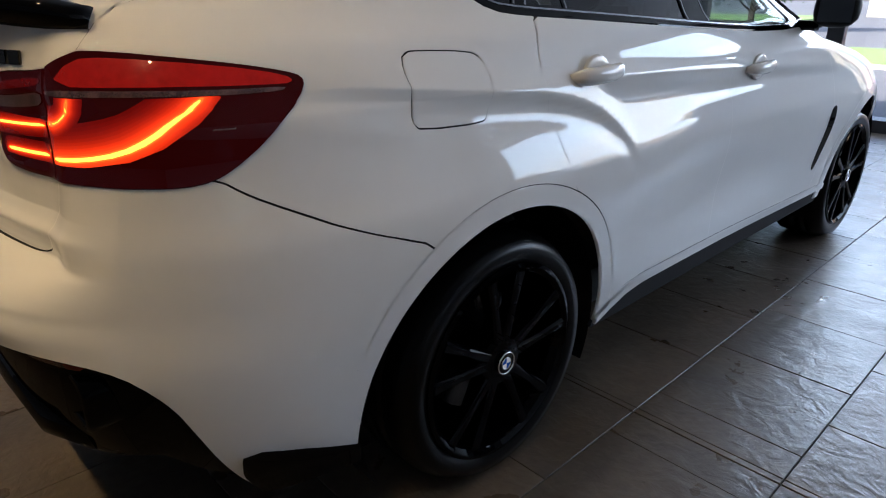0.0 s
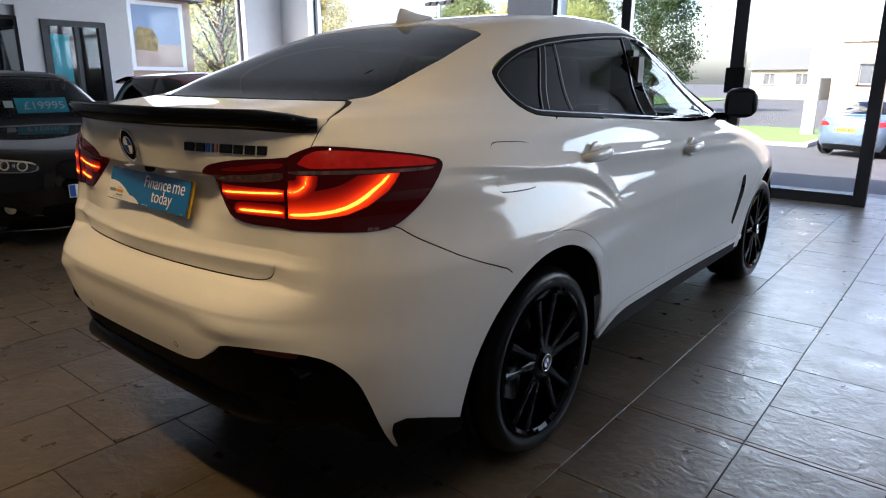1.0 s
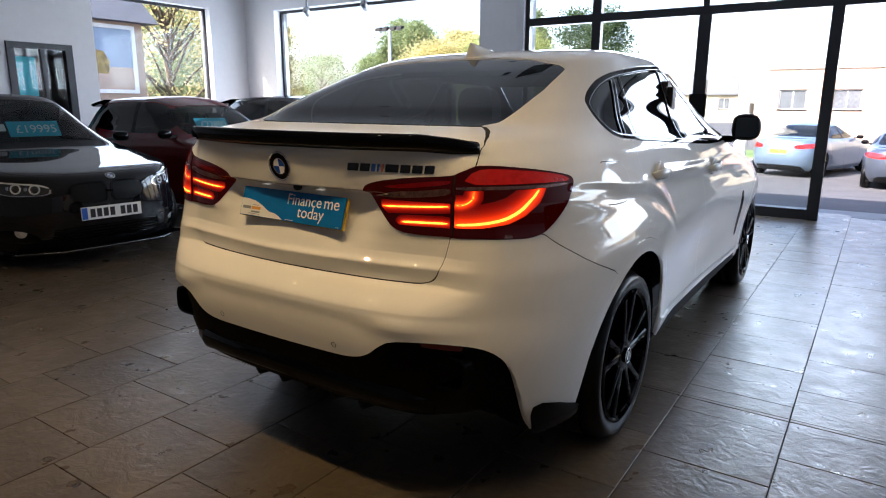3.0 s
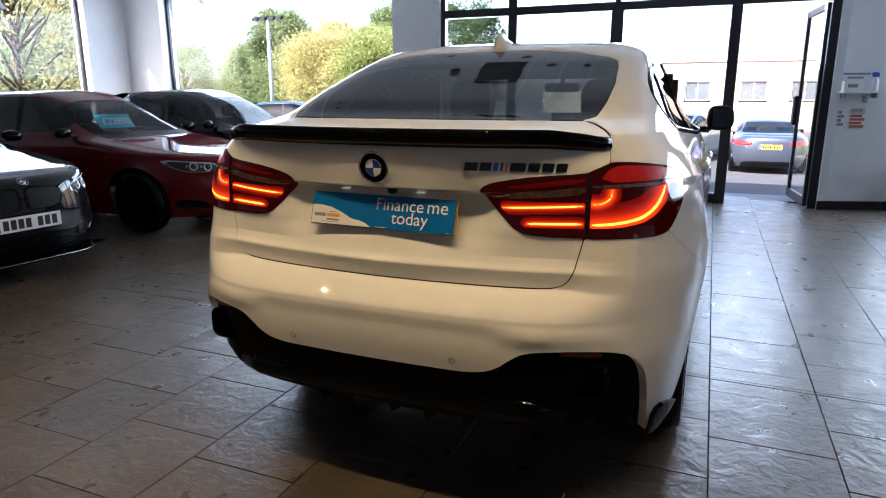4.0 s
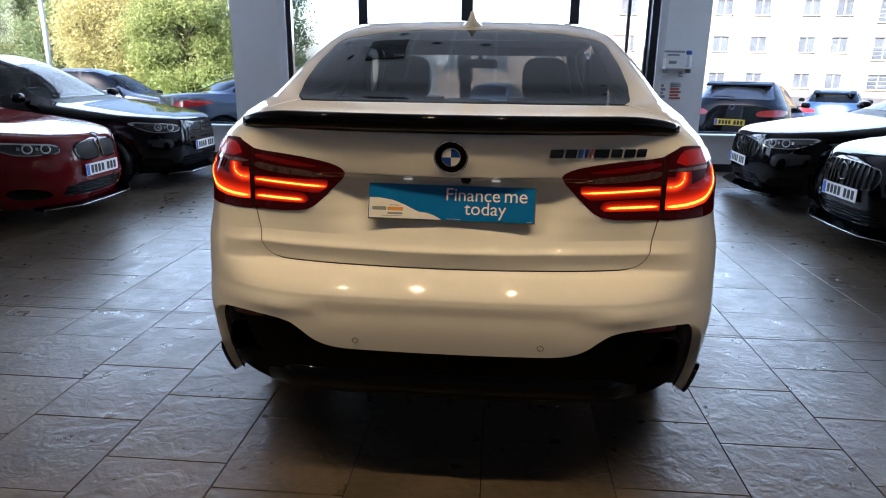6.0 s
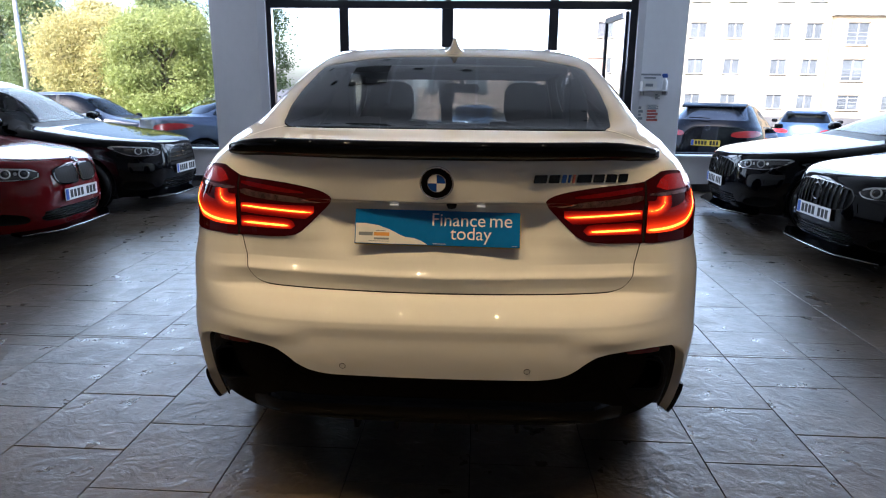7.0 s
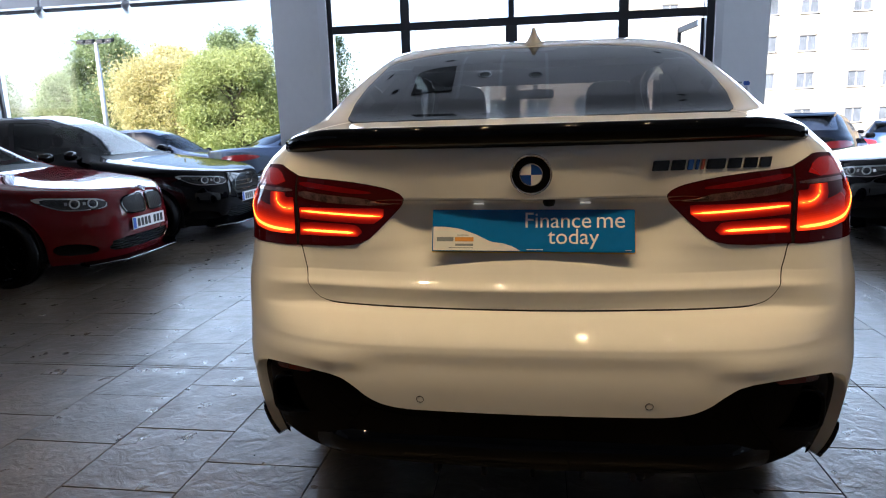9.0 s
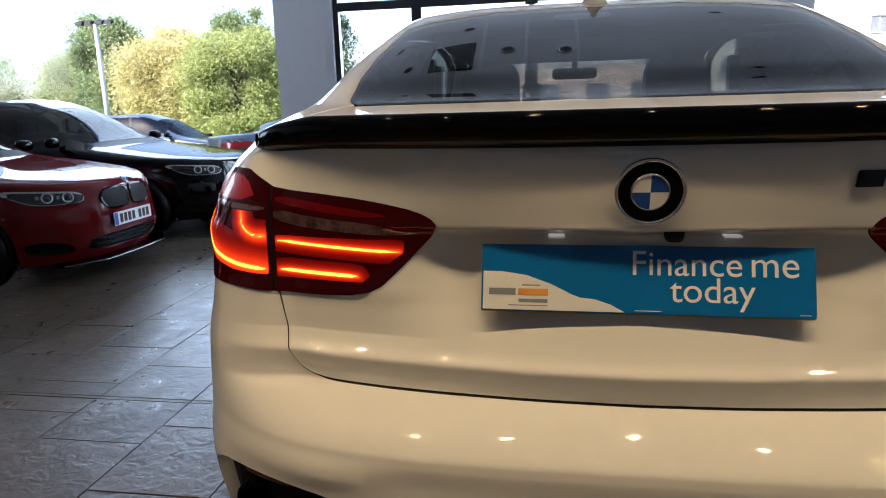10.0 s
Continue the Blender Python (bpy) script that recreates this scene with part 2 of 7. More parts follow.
def slate_mat(name):
    """Riven dark tile: cloudy tone, fine streaks and a shallow cleft relief, worn to a soft gloss."""
    m = mat(name, (0.088, 0.068, 0.047), 0.34, var=0.32, scale=3.4, rand=0.14, rough_var=0.08)
    nt = m.node_tree
    p, link, add = nt.nodes["Principled BSDF"], nt.links.new, nt.nodes.new
    p.inputs["Specular IOR Level"].default_value = 0.7
    co, info, scale, shift = add("ShaderNodeTexCoord"), add("ShaderNodeObjectInfo"), add("ShaderNodeVectorMath"), add("ShaderNodeVectorMath")
    scale.operation, scale.inputs[3].default_value = "SCALE", 9.0
    shift.operation = "ADD"
    link(info.outputs["Random"], scale.inputs[0])
    link(co.outputs["Object"], shift.inputs[0])
    link(scale.outputs[0], shift.inputs[1])
    stretch = add("ShaderNodeMapping")
    stretch.inputs["Scale"].default_value = (1.0, 0.8, 1.0)
    link(shift.outputs[0], stretch.inputs["Vector"])
    for n in list(nt.nodes):
        if n.bl_idname == "ShaderNodeTexNoise":
            link(shift.outputs[0], n.inputs["Vector"])
    last = None
    for sc, detail, dist, strength, depth in ((4.0, 3, 1.5, 0.10, 0.025), (12.0, 10, 1.2, 0.46, 0.011), (60.0, 6, 0.3, 0.30, 0.004)):
        n, b = add("ShaderNodeTexNoise"), add("ShaderNodeBump")
        n.inputs["Scale"].default_value, n.inputs["Detail"].default_value, n.inputs["Distortion"].default_value = sc, detail, dist
        b.inputs["Strength"].default_value, b.inputs["Distance"].default_value = strength, depth
        link(stretch.outputs[0], n.inputs["Vector"])
        link(n.outputs[0], b.inputs["Height"])
        if last:
            link(last.outputs[0], b.inputs["Normal"])
        last = b
    link(last.outputs[0], p.inputs["Normal"])
    return m


SLATE = slate_mat("riven_slate_tile")
GROUT = mat("dark_grout", (0.014, 0.013, 0.012), 0.9, var=0.2, scale=6, spec=0.05)


def leaf_mat(name, colour, alt):
    m = mat(name, colour, 0.6, var=0.3, scale=0.8, alt=alt)
    nt, p = m.node_tree, m.node_tree.nodes["Principled BSDF"]
    tl, ad = nt.nodes.new("ShaderNodeBsdfTranslucent"), nt.nodes.new("ShaderNodeMixShader")
    out = [n for n in nt.nodes if n.bl_idname == "ShaderNodeOutputMaterial"][0]
    tl.inputs[0].default_value = (*colour, 1)
    ad.inputs[0].default_value = 0.55
    nt.links.new(p.outputs[0], ad.inputs[1])
    nt.links.new(tl.outputs[0], ad.inputs[2])
    nt.links.new(ad.outputs[0], out.inputs[0])
    return m


LEAF_GREEN = leaf_mat("green_leaves", (0.20, 0.25, 0.11), (0.14, 0.185, 0.075))
LEAF_MIX = leaf_mat("yellow_green_leaves", (0.33, 0.36, 0.13), (0.24, 0.28, 0.09))
LEAF_DARK = leaf_mat("dark_green_leaves", (0.055, 0.095, 0.03), (0.03, 0.055, 0.018))
LEAF_YELLOW = leaf_mat("yellowing_leaves", (0.50, 0.44, 0.20), (0.37, 0.35, 0.14))

# ---- mesh helpers ----
def thing(name, label, category, at=(0, 0, 0), turn=0, group="", kind=""):
    ob = new(name)
    ob.empty_display_size = 0.1
    ob.matrix_basis = pose(*at, 0, 0, turn)
    return tagged(ob, label, category, group, kind)


def mesh_ob(name, verts, faces, material, parent=None, label="", smooth=False, normals=None):
    me = bpy.data.meshes.new(name)
    me.from_pydata([tuple(map(float, v)) for v in verts], [], [tuple(map(int, f)) for f in faces])
    if material:
        me.materials.append(material)
    if smooth or normals is not None:
        me.polygons.foreach_set("use_smooth", [True] * len(me.polygons))
    if normals is not None:
        me.normals_split_custom_set_from_vertices([tuple(map(float, n)) for n in normals])
    me.update()
    ob = new(name, me)
    ob.parent = parent
    return tagged(ob, label)


def part(name, bm, material, parent=None, label="", smooth=False, bevel=0.0):
    """Links a bmesh as one mesh object under a thing or a part."""
    if bevel:
        bmesh.ops.bevel(bm, geom=list(bm.edges), offset=bevel, segments=2, affect="EDGES", clamp_overlap=True)
    bmesh.ops.recalc_face_normals(bm, faces=list(bm.faces))
    me = bpy.data.meshes.new(name)
    bm.to_mesh(me)
    bm.free()
    me.materials.append(material)
    if smooth:
        me.polygons.foreach_set("use_smooth", [True] * len(me.polygons))
    ob = new(name, me)
    ob.parent = parent
    return tagged(ob, label)


def box_bm(*boxes):
    """Boxes (x0, x1, y0, y1, z0, z1) in one bmesh."""
    bm = bmesh.new()
    for x0, x1, y0, y1, z0, z1 in boxes:
        v = [bm.verts.new((x, y, z)) for z in (z0, z1) for x, y in ((x0, y0), (x1, y0), (x1, y1), (x0, y1))]
        for f in ((3, 2, 1, 0), (4, 5, 6, 7), (0, 1, 5, 4), (1, 2, 6, 5), (2, 3, 7, 6), (3, 0, 4, 7)):
            bm.faces.new([v[i] for i in f])
    return bm


def prism_bm(poly, z0, z1, axis="z"):
    """A polygon drawn out along an axis. For 'x' the polygon is (y, z); for 'y' (x, z); for 'z' (x, y)."""
    bm = bmesh.new()
    def place(p, h):
        return {"x": (h, p[0], p[1]), "y": (p[0], h, p[1]), "z": (p[0], p[1], h)}[axis]
    a = [bm.verts.new(place(p, z0)) for p in poly]
    b = [bm.verts.new(place(p, z1)) for p in poly]
    bm.faces.new(a[::-1])
    bm.faces.new(b)
    for i in range(len(poly)):
        j = (i + 1) % len(poly)
        bm.faces.new((a[i], a[j], b[j], b[i]))
    return bm


def tube_bm(points, radius, sides=8, bm=None, radii=None, caps=True):
    bm = bm or bmesh.new()
    pts = [Vector(p) for p in points]
    rings = []
    for i, p in enumerate(pts):
        d = (pts[min(i + 1, len(pts) - 1)] - pts[max(i - 1, 0)]).normalized()
        side = d.cross(Vector((0, 0, 1)) if abs(d.z) < 0.9 else Vector((1, 0, 0))).normalized()
        up = side.cross(d)
        r = radii[i] if radii else radius
        rings.append([bm.verts.new(p + r * (math.cos(a) * side + math.sin(a) * up)) for a in np.linspace(0, 2 * math.pi, sides, endpoint=False)])
    for a, b in zip(rings, rings[1:]):
        for k in range(sides):
            bm.faces.new((a[k], a[(k + 1) % sides], b[(k + 1) % sides], b[k]))
    if caps:
        bm.faces.new(rings[0][::-1])
        bm.faces.new(rings[-1])
    return bm


def lathe_bm(profile, sides=32, axis="y", bm=None):
    """A closed or open profile of (radius, height) turned about an axis."""
    bm = bm or bmesh.new()
    rings = []
    for r, h in profile:
        ring = []
        for a in np.linspace(0, 2 * math.pi, sides, endpoint=False):
            c, s = r * math.cos(a), r * math.sin(a)
            ring.append(bm.verts.new({"y": (c, h, s), "z": (c, s, h), "x": (h, c, s)}[axis]))
        rings.append(ring)
    for a, b in zip(rings, rings[1:]):
        for k in range(sides):
            bm.faces.new((a[k], a[(k + 1) % sides], b[(k + 1) % sides], b[k]))
    return bm


def text_ob(name, words, size, material, parent, m, depth=0.001, label="", align="CENTER"):
    c = bpy.data.curves.new(name, "FONT")
    c.body, c.size, c.extrude, c.align_x = words, size, depth, align
    tmp = bpy.data.objects.new(name, c)
    scene.collection.objects.link(tmp)
    me = bpy.data.meshes.new_from_object(tmp.evaluated_get(bpy.context.evaluated_depsgraph_get()))
    bpy.data.objects.remove(tmp)
    me.materials.clear()
    me.materials.append(material)
    ob = new(name, me)
    ob.parent, ob.matrix_basis = parent, m
    return tagged(ob, label)


def panel(name, shell, fields, material, parent, off=0.0, rim=0.012, label=""):
    """A panel cut from a shell, its edge turned in by rim."""
    P, N, F = shell.cut(*fields)
    if not F:
        return None
    a, b, c = (P[[f[k] for f in F]] for k in range(3))
    if (np.cross(b - a, c - a) * N[[f[0] for f in F]]).sum() < 0:
        F = [f[::-1] for f in F]
    P = P + N * off
    edges = {}
    for f in F:
        for a, b in zip(f, f[1:] + f[:1]):
            edges[(a, b)] = 1
    border = [(a, b) for a, b in edges if (b, a) not in edges]
    V, NN, faces = list(P), list(N), list(F)
    if rim:
        low = {}
        for a, b in border:
            for i in (a, b):
                if i not in low:
                    low[i] = len(V)
                    V.append(P[i] - N[i] * rim)
                    NN.append(N[i])
        faces += [(b, a, low[a], low[b]) for a, b in border]
    return mesh_ob(name, V, faces, material, parent, label, normals=NN)


# ---- curved shells: level lines stacked in z, cut into panels by signed fields ----
def curve(knots):
    """A smooth monotone curve through (z, value) knots."""
    k = np.array(knots, float)
    h, d = np.diff(k[:, 0]), np.diff(k[:, 1]) / np.diff(k[:, 0])
    m = np.concatenate([[d[0]], (d[1:] + d[:-1]) / 2, [d[-1]]])
    for i in range(1, len(k) - 1):
        m[i] = 0 if d[i - 1] * d[i] <= 0 else 2 * d[i - 1] * d[i] / (d[i - 1] + d[i])

    def at(z):
        z = np.clip(np.asarray(z, float), k[0, 0], k[-1, 0])
        i = np.clip(np.searchsorted(k[:, 0], z, side="right") - 1, 0, len(h) - 1)
        s = (z - k[i, 0]) / h[i]
        return ((2 * s**3 - 3 * s**2 + 1) * k[i, 1] + (s**3 - 2 * s**2 + s) * h[i] * m[i]
                + (3 * s**2 - 2 * s**3) * k[i + 1, 1] + (s**3 - s**2) * h[i] * m[i + 1])
    return at


def outline(xr, xf, xc, xd, w, nr, nf, n, rear=0.5):
    """Half a plan outline from the rear's middle round one side to the front's middle; rear: share of the points on the rear half."""
    def half(a, e, count):
        t = np.linspace(0, math.pi / 2, 600)
        px, py = a * np.cos(t) ** (2 / e), w * np.sin(t) ** (2 / e)
        s = np.concatenate([[0], np.cumsum(np.hypot(np.diff(px), np.diff(py)))])
        at = np.linspace(0, s[-1], count)
        return np.interp(at, s, px), np.interp(at, s, py)
    n1, n2 = int(n * rear), int(n * (1 - rear) / 2)
    ax, ay = half(xc - xr, nr, n1)
    bx, by = half(xf - xd, nf, n - n1 - n2 + 1)
    mid = np.linspace(xc, xd, n2 + 1)[1:]
    return np.concatenate([xc - ax, mid, xd + bx[::-1][1:]]), np.concatenate([ay, np.full(n2, w), by[::-1][1:]])


class Shell:
    """A body of level lines. side > 0 is +y. Points have u: the way along their level line from the rear's middle."""

    def __init__(self, zs, xr, xf, xc, xd, w, nr, nf, n=220, rear=0.55, shape=None):
        rows, us = [], []
        for z in zs:
            x, y = outline(float(xr(z)), float(xf(z)), float(xc(z)), float(xd(z)), float(w(z)), float(nr(z)), float(nf(z)), n, rear)
            rows.append(np.stack([x, y, np.full(n, z)], -1))
        half = np.array(rows)
        if shape is not None:
            half = shape(half)
        u = np.concatenate([np.zeros((len(half), 1)), np.cumsum(np.linalg.norm(np.diff(half[:, :, :2], axis=1), axis=-1), axis=1)], 1)
        other = half[:, -2:0:-1] * (1, -1, 1)
        self.grid = np.concatenate([half, other], 1)
        self.u = np.concatenate([u, -u[:, -2:0:-1]], 1)
        g = self.grid
        du = np.roll(g, -1, 1) - np.roll(g, 1, 1)
        dv = np.gradient(g, axis=0)
        nn = np.cross(dv, du)
        nn /= np.linalg.norm(nn, axis=-1, keepdims=True) + 1e-12
        out = g - ((g[..., 0].max() + g[..., 0].min()) / 2, 0, 0)
        if (nn[len(g) // 3] * out[len(g) // 3] * (1, 1, 0)).sum() < 0:
            nn = -nn
        self.normal = nn
        r, c = g.shape[:2]
        i, j = np.meshgrid(np.arange(r - 1), np.arange(c), indexing="ij")
        j2 = (j + 1) % c
        self.quads = np.stack([i * c + j, i * c + j2, (i + 1) * c + j2, (i + 1) * c + j], -1).reshape(-1, 4)
        self.P, self.N, self.U = g.reshape(-1, 3), nn.reshape(-1, 3), self.u.reshape(-1)

    def cut(self, *fields):
        """Points, normals, faces where every field (one value a point) is above 0."""
        return cut_faces(self.P, self.N, self.quads, [np.asarray(f, float) for f in fields])


def cut_faces(P, N, quads, vals):
    faces = np.asarray(quads)
    ok = np.ones(len(faces), bool)
    whole = np.ones(len(faces), bool)
    for v in vals:
        inside = v[faces] > 0
        ok &= inside.any(1)
        whole &= inside.all(1)
    keep = [tuple(f) for f in faces[ok & whole]]
    extra_p, extra_n, extra_v, made = [], [], [], {}
    vals = [list(v) for v in vals]
    base = len(P)

    def point(i):
        return (P[i], N[i]) if i < base else (extra_p[i - base], extra_n[i - base])

    for f in faces[ok & ~whole]:
        poly = [int(i) for i in f]
        for k in range(len(vals)):
            v, out = vals[k], []
            for a, b in zip(poly, poly[1:] + poly[:1]):
                if v[a] > 0:
                    out.append(a)
                if (v[a] > 0) != (v[b] > 0):
                    key = (k, min(a, b), max(a, b))
                    if key not in made:
                        a2, b2 = key[1:]
                        s = v[a2] / (v[a2] - v[b2])
                        (pa, na), (pb, nb) = point(a2), point(b2)
                        extra_p.append(pa + s * (pb - pa))
                        extra_n.append(na + s * (nb - na))
                        for w in vals:
                            w.append(w[a2] + s * (w[b2] - w[a2]))
                        made[key] = base + len(extra_p) - 1
                    out.append(made[key])
            poly = out
            if len(poly) < 3:
                break
        if len(poly) >= 3:
            keep.append(tuple(poly))
    if not keep:
        return np.zeros((0, 3)), np.zeros((0, 3)), []
    allp = np.concatenate([P, np.array(extra_p).reshape(-1, 3)])
    alln = np.concatenate([N, np.array(extra_n).reshape(-1, 3)])
    used = np.unique(np.concatenate([np.array(f) for f in keep]))
    renum = {int(i): k for k, i in enumerate(used)}
    return allp[used], alln[used], [tuple(renum[int(i)] for i in f) for f in keep]


def field(poly, a, b, smooth=0, closed=True):
    """Signed distance, above 0 inside a polygon, of the points (a, b)."""
    q = np.array(poly, float)
    for _ in range(smooth):
        nxt = np.roll(q, -1, 0)
        q = np.stack([q * 0.75 + nxt * 0.25, q * 0.25 + nxt * 0.75], 1).reshape(-1, 2)
    lo, hi = q.min(0) - 0.15, q.max(0) + 0.15
    a, b = np.asarray(a, float), np.asarray(b, float)
    res = np.full(a.shape, -0.15)
    near = (a > lo[0]) & (a < hi[0]) & (b > lo[1]) & (b < hi[1])
    pa, pb = a[near], b[near]
    dist, inside = np.full(pa.shape, 9.0), np.zeros(pa.shape, bool)
    for (x0, y0), (x1, y1) in zip(q, np.roll(q, -1, 0)):
        ex, ey = x1 - x0, y1 - y0
        t = np.clip(((pa - x0) * ex + (pb - y0) * ey) / (ex * ex + ey * ey + 1e-12), 0, 1)
        dist = np.minimum(dist, np.hypot(pa - x0 - t * ex, pb - y0 - t * ey))
        if y0 != y1:
            inside ^= ((y0 > pb) != (y1 > pb)) & (pa < ex * (pb - y0) / ey + x0)
    res[near] = np.where(inside, dist, -dist)
    return res


# ---- the white coupe-SUV's form ----
X6_REAR = curve([(0.20, 0.20), (0.30, 0.10), (0.42, 0.05), (0.55, 0.02), (0.68, 0.003), (0.76, 0.008), (0.86, 0.036), (0.95, 0.060), (1.05, 0.078), (1.15, 0.080), (1.22, 0.080),
                 (1.255, 0.088), (1.285, 0.128), (1.305, 0.24), (1.336, 0.465), (1.40, 0.638), (1.50, 0.920), (1.58, 1.156), (1.63, 1.33), (1.665, 1.52), (1.685, 1.75), (1.693, 1.95), (1.695, 2.05)])
# how much further the tailgate bows in plan towards its sides
X6_BOW = curve([(0.0, 0.004), (0.15, 0.012), (0.30, 0.028), (0.50, 0.042), (0.61, 0.042), (0.70, 0.018), (0.80, 0.0)])
X6_BOW_AT = curve([(0.20, 0.0), (0.78, 0.0), (0.86, 0.80), (0.94, 0.95), (1.0, 1.3), (1.10, 1.3), (1.16, 1.05), (1.24, 1.0), (1.275, 0.4), (1.31, 0.0), (1.695, 0.0)])
# what the tailgate and the bumper shelf add in the middle of the rear
X6_RECESS = curve([(0.20, 0.0), (0.70, -0.003), (0.745, -0.010), (0.758, -0.010), (0.768, -0.006), (0.782, 0.003), (0.800, 0.016), (0.811, 0.025), (0.822, 0.037), (0.834, 0.056), (0.845, 0.048), (0.86, 0.0375), (0.875, 0.0275), (0.885, 0.0200), (0.889, 0.0172), (0.893, 0.0172), (0.900, 0.0215), (0.908, 0.0262), (0.925, 0.0305), (0.95, 0.035), (1.00, 0.0430),
                   (1.08, 0.056), (1.108, 0.054), (1.118, 0.040), (1.126, 0.004), (1.136, 0.003), (1.16, -0.001), (1.20, -0.008), (1.25, -0.020), (1.285, -0.012), (1.32, 0.0), (1.695, 0.0)])
X6_FRONT = curve([(0.20, 4.70), (0.35, 4.86), (0.6, 4.905), (0.8, 4.88), (0.95, 4.78), (1.03, 4.55), (1.10, 4.10), (1.15, 3.72), (1.20, 3.50), (1.30, 3.27),
                  (1.45, 2.98), (1.58, 2.72), (1.65, 2.52), (1.685, 2.33), (1.695, 2.20)])
X6_WIDTH = curve([(0.20, 0.90), (0.32, 0.945), (0.45, 0.968), (0.60, 0.98), (0.75, 0.988), (0.85, 0.98), (0.95, 0.957), (1.03, 0.944), (1.09, 0.940), (1.12, 0.928), (1.17, 0.912),
                  (1.22, 0.890), (1.26, 0.855), (1.35, 0.796), (1.45, 0.752), (1.54, 0.710), (1.60, 0.675), (1.645, 0.628), (1.675, 0.545), (1.69, 0.37), (1.695, 0.12)])
X6_MIDR = curve([(0.20, 1.3), (1.15, 1.3), (1.27, 1.45), (1.40, 1.75), (1.55, 1.95), (1.695, 2.10)])
X6_MIDF = curve([(0.20, 3.6), (0.95, 3.5), (1.15, 2.9), (1.30, 2.45), (1.55, 2.2), (1.695, 2.12)])
X6_NREAR = curve([(0.20, 4.0), (0.6, 4.2), (0.75, 3.9), (0.9, 4.2), (1.1, 4.5), (1.2, 4.3), (1.27, 4.2), (1.30, 4.4), (1.335, 5.0), (1.5, 5.6), (1.6, 5.4), (1.65, 4.2), (1.695, 2.4)])
X6_NFRONT = curve([(0.20, 3.2), (0.9, 3.0), (1.1, 2.6), (1.3, 4.0), (1.6, 3.0), (1.695, 2.2)])


def levels(rear, z0, z1, step):
    z = np.linspace(z0, z1, 4000)
    s = np.concatenate([[0], np.cumsum(np.hypot(np.diff(rear(z)), np.diff(z)))])
    return np.interp(np.linspace(0, s[-1], int(s[-1] / step)), s, z)


def x6_shape(h):
    """Waist, hips and the shoulder line."""
    h = h.copy()
    x, y, z = h[..., 0], h[..., 1], h[..., 2]
    hip = np.exp(-((x - 1.12) / 0.42) ** 2) * np.exp(-((z - 0.78) / 0.24) ** 2)
    hipf = np.exp(-((x - 4.0) / 0.40) ** 2) * np.exp(-((z - 0.78) / 0.22) ** 2)
    waist = np.exp(-((x - 2.5) / 0.75) ** 2) * np.exp(-((z - 0.62) / 0.22) ** 2)
    k = np.clip(y / 0.7, 0, 1) ** 2
    rise = z - np.interp(x, [0.3, 0.55, 0.75, 1.01, 1.19, 1.31, 1.45, 1.53, 1.60, 1.66], [1.16, 1.148, 1.132, 1.108, 1.086, 1.060, 1.016, 0.975, 0.915, 0.85])
    ridge = np.where(rise > 0, np.clip(1 - rise / 0.07, 0, 1), np.clip(1 + rise / 0.026, 0, 1)) - 0.55 * np.exp(-((rise + 0.05) / 0.028) ** 2)
    ridge = ridge * np.clip((x - 0.50) / 0.25, 0, 1) * np.clip((1.66 - x) / 0.22, 0, 1)
    line = z - (1.112 - 0.05 * (x - 1.43))
    crease = np.clip(1 - np.abs(line) / 0.04, 0, 1) * np.clip((x - 1.25) / 0.3, 0, 1) * np.clip((3.6 - x) / 0.6, 0, 1)
    hollow = np.exp(-((x - 2.2) / 1.1) ** 2) * np.exp(-((z - 1.02) / 0.05) ** 2)
    swell = np.exp(-((x - 1.15) / 0.36) ** 2) * np.exp(-((z - 0.94) / 0.065) ** 2)
    y += k * (0.006 * swell + 0.022 * hip + 0.02 * hipf - 0.035 * waist + 0.010 * crease + 0.011 * ridge - 0.003 * hollow)
    h[..., 1] = y
    ay = np.abs(h[..., 1])
    fade = np.clip((0.80 - ay) / 0.24, 0, 1)
    fade = fade * fade * (3 - 2 * fade)
    near = np.clip((0.47 - ay) / 0.21, 0, 1)
    high = np.clip((z - 0.93) / 0.07, 0, 1) * np.clip((1.30 - z) / 0.1, 0, 1)
    fade = fade * (1 - high) + np.minimum(fade, near * near * (3 - 2 * near)) * high
    wing = np.clip((ay - 0.38) / 0.16, 0, 1) * np.clip((0.86 - ay) / 0.30, 0, 1)
    ledge = np.exp(-((z - 0.712) / 0.026) ** 2) * 0.015
    h[..., 0] = x + np.where(x < 0.9, fade * X6_RECESS(z) + X6_BOW(np.clip(ay, 0, 0.8)) * X6_BOW_AT(z) - wing * ledge, 0)
    return h


def x6_shell(zs=None, n=480, rear=0.52):
    if zs is None:
        zs = levels(lambda z: X6_REAR(z) + X6_RECESS(z), 0.20, 1.695, 0.015)
        zs = np.unique(np.concatenate([zs[(zs < 0.735) | ((zs > 0.935) & (zs < 1.095)) | (zs > 1.148)], np.linspace(0.74, 0.93, 48), np.linspace(1.10, 1.144, 14)]))
    return Shell(zs, X6_REAR, X6_FRONT, X6_MIDR, X6_MIDF, X6_WIDTH, X6_NREAR, X6_NFRONT, n, rear, x6_shape)

# ---- the showroom ----
X_IN, X_GLASS, X_WIN = 7.66, 7.74, 7.95
Y_SIDE, Y_RIGHT, X_BACK, Z_CEIL, Z_HEAD = 9.6, -9.4, -7.0, 3.62, 3.22


def structure(name, bm, material, label, category, bevel=0.0):
    return tagged(part(name, bm, material, None, label, bevel=bevel), category=category, kind="structure")


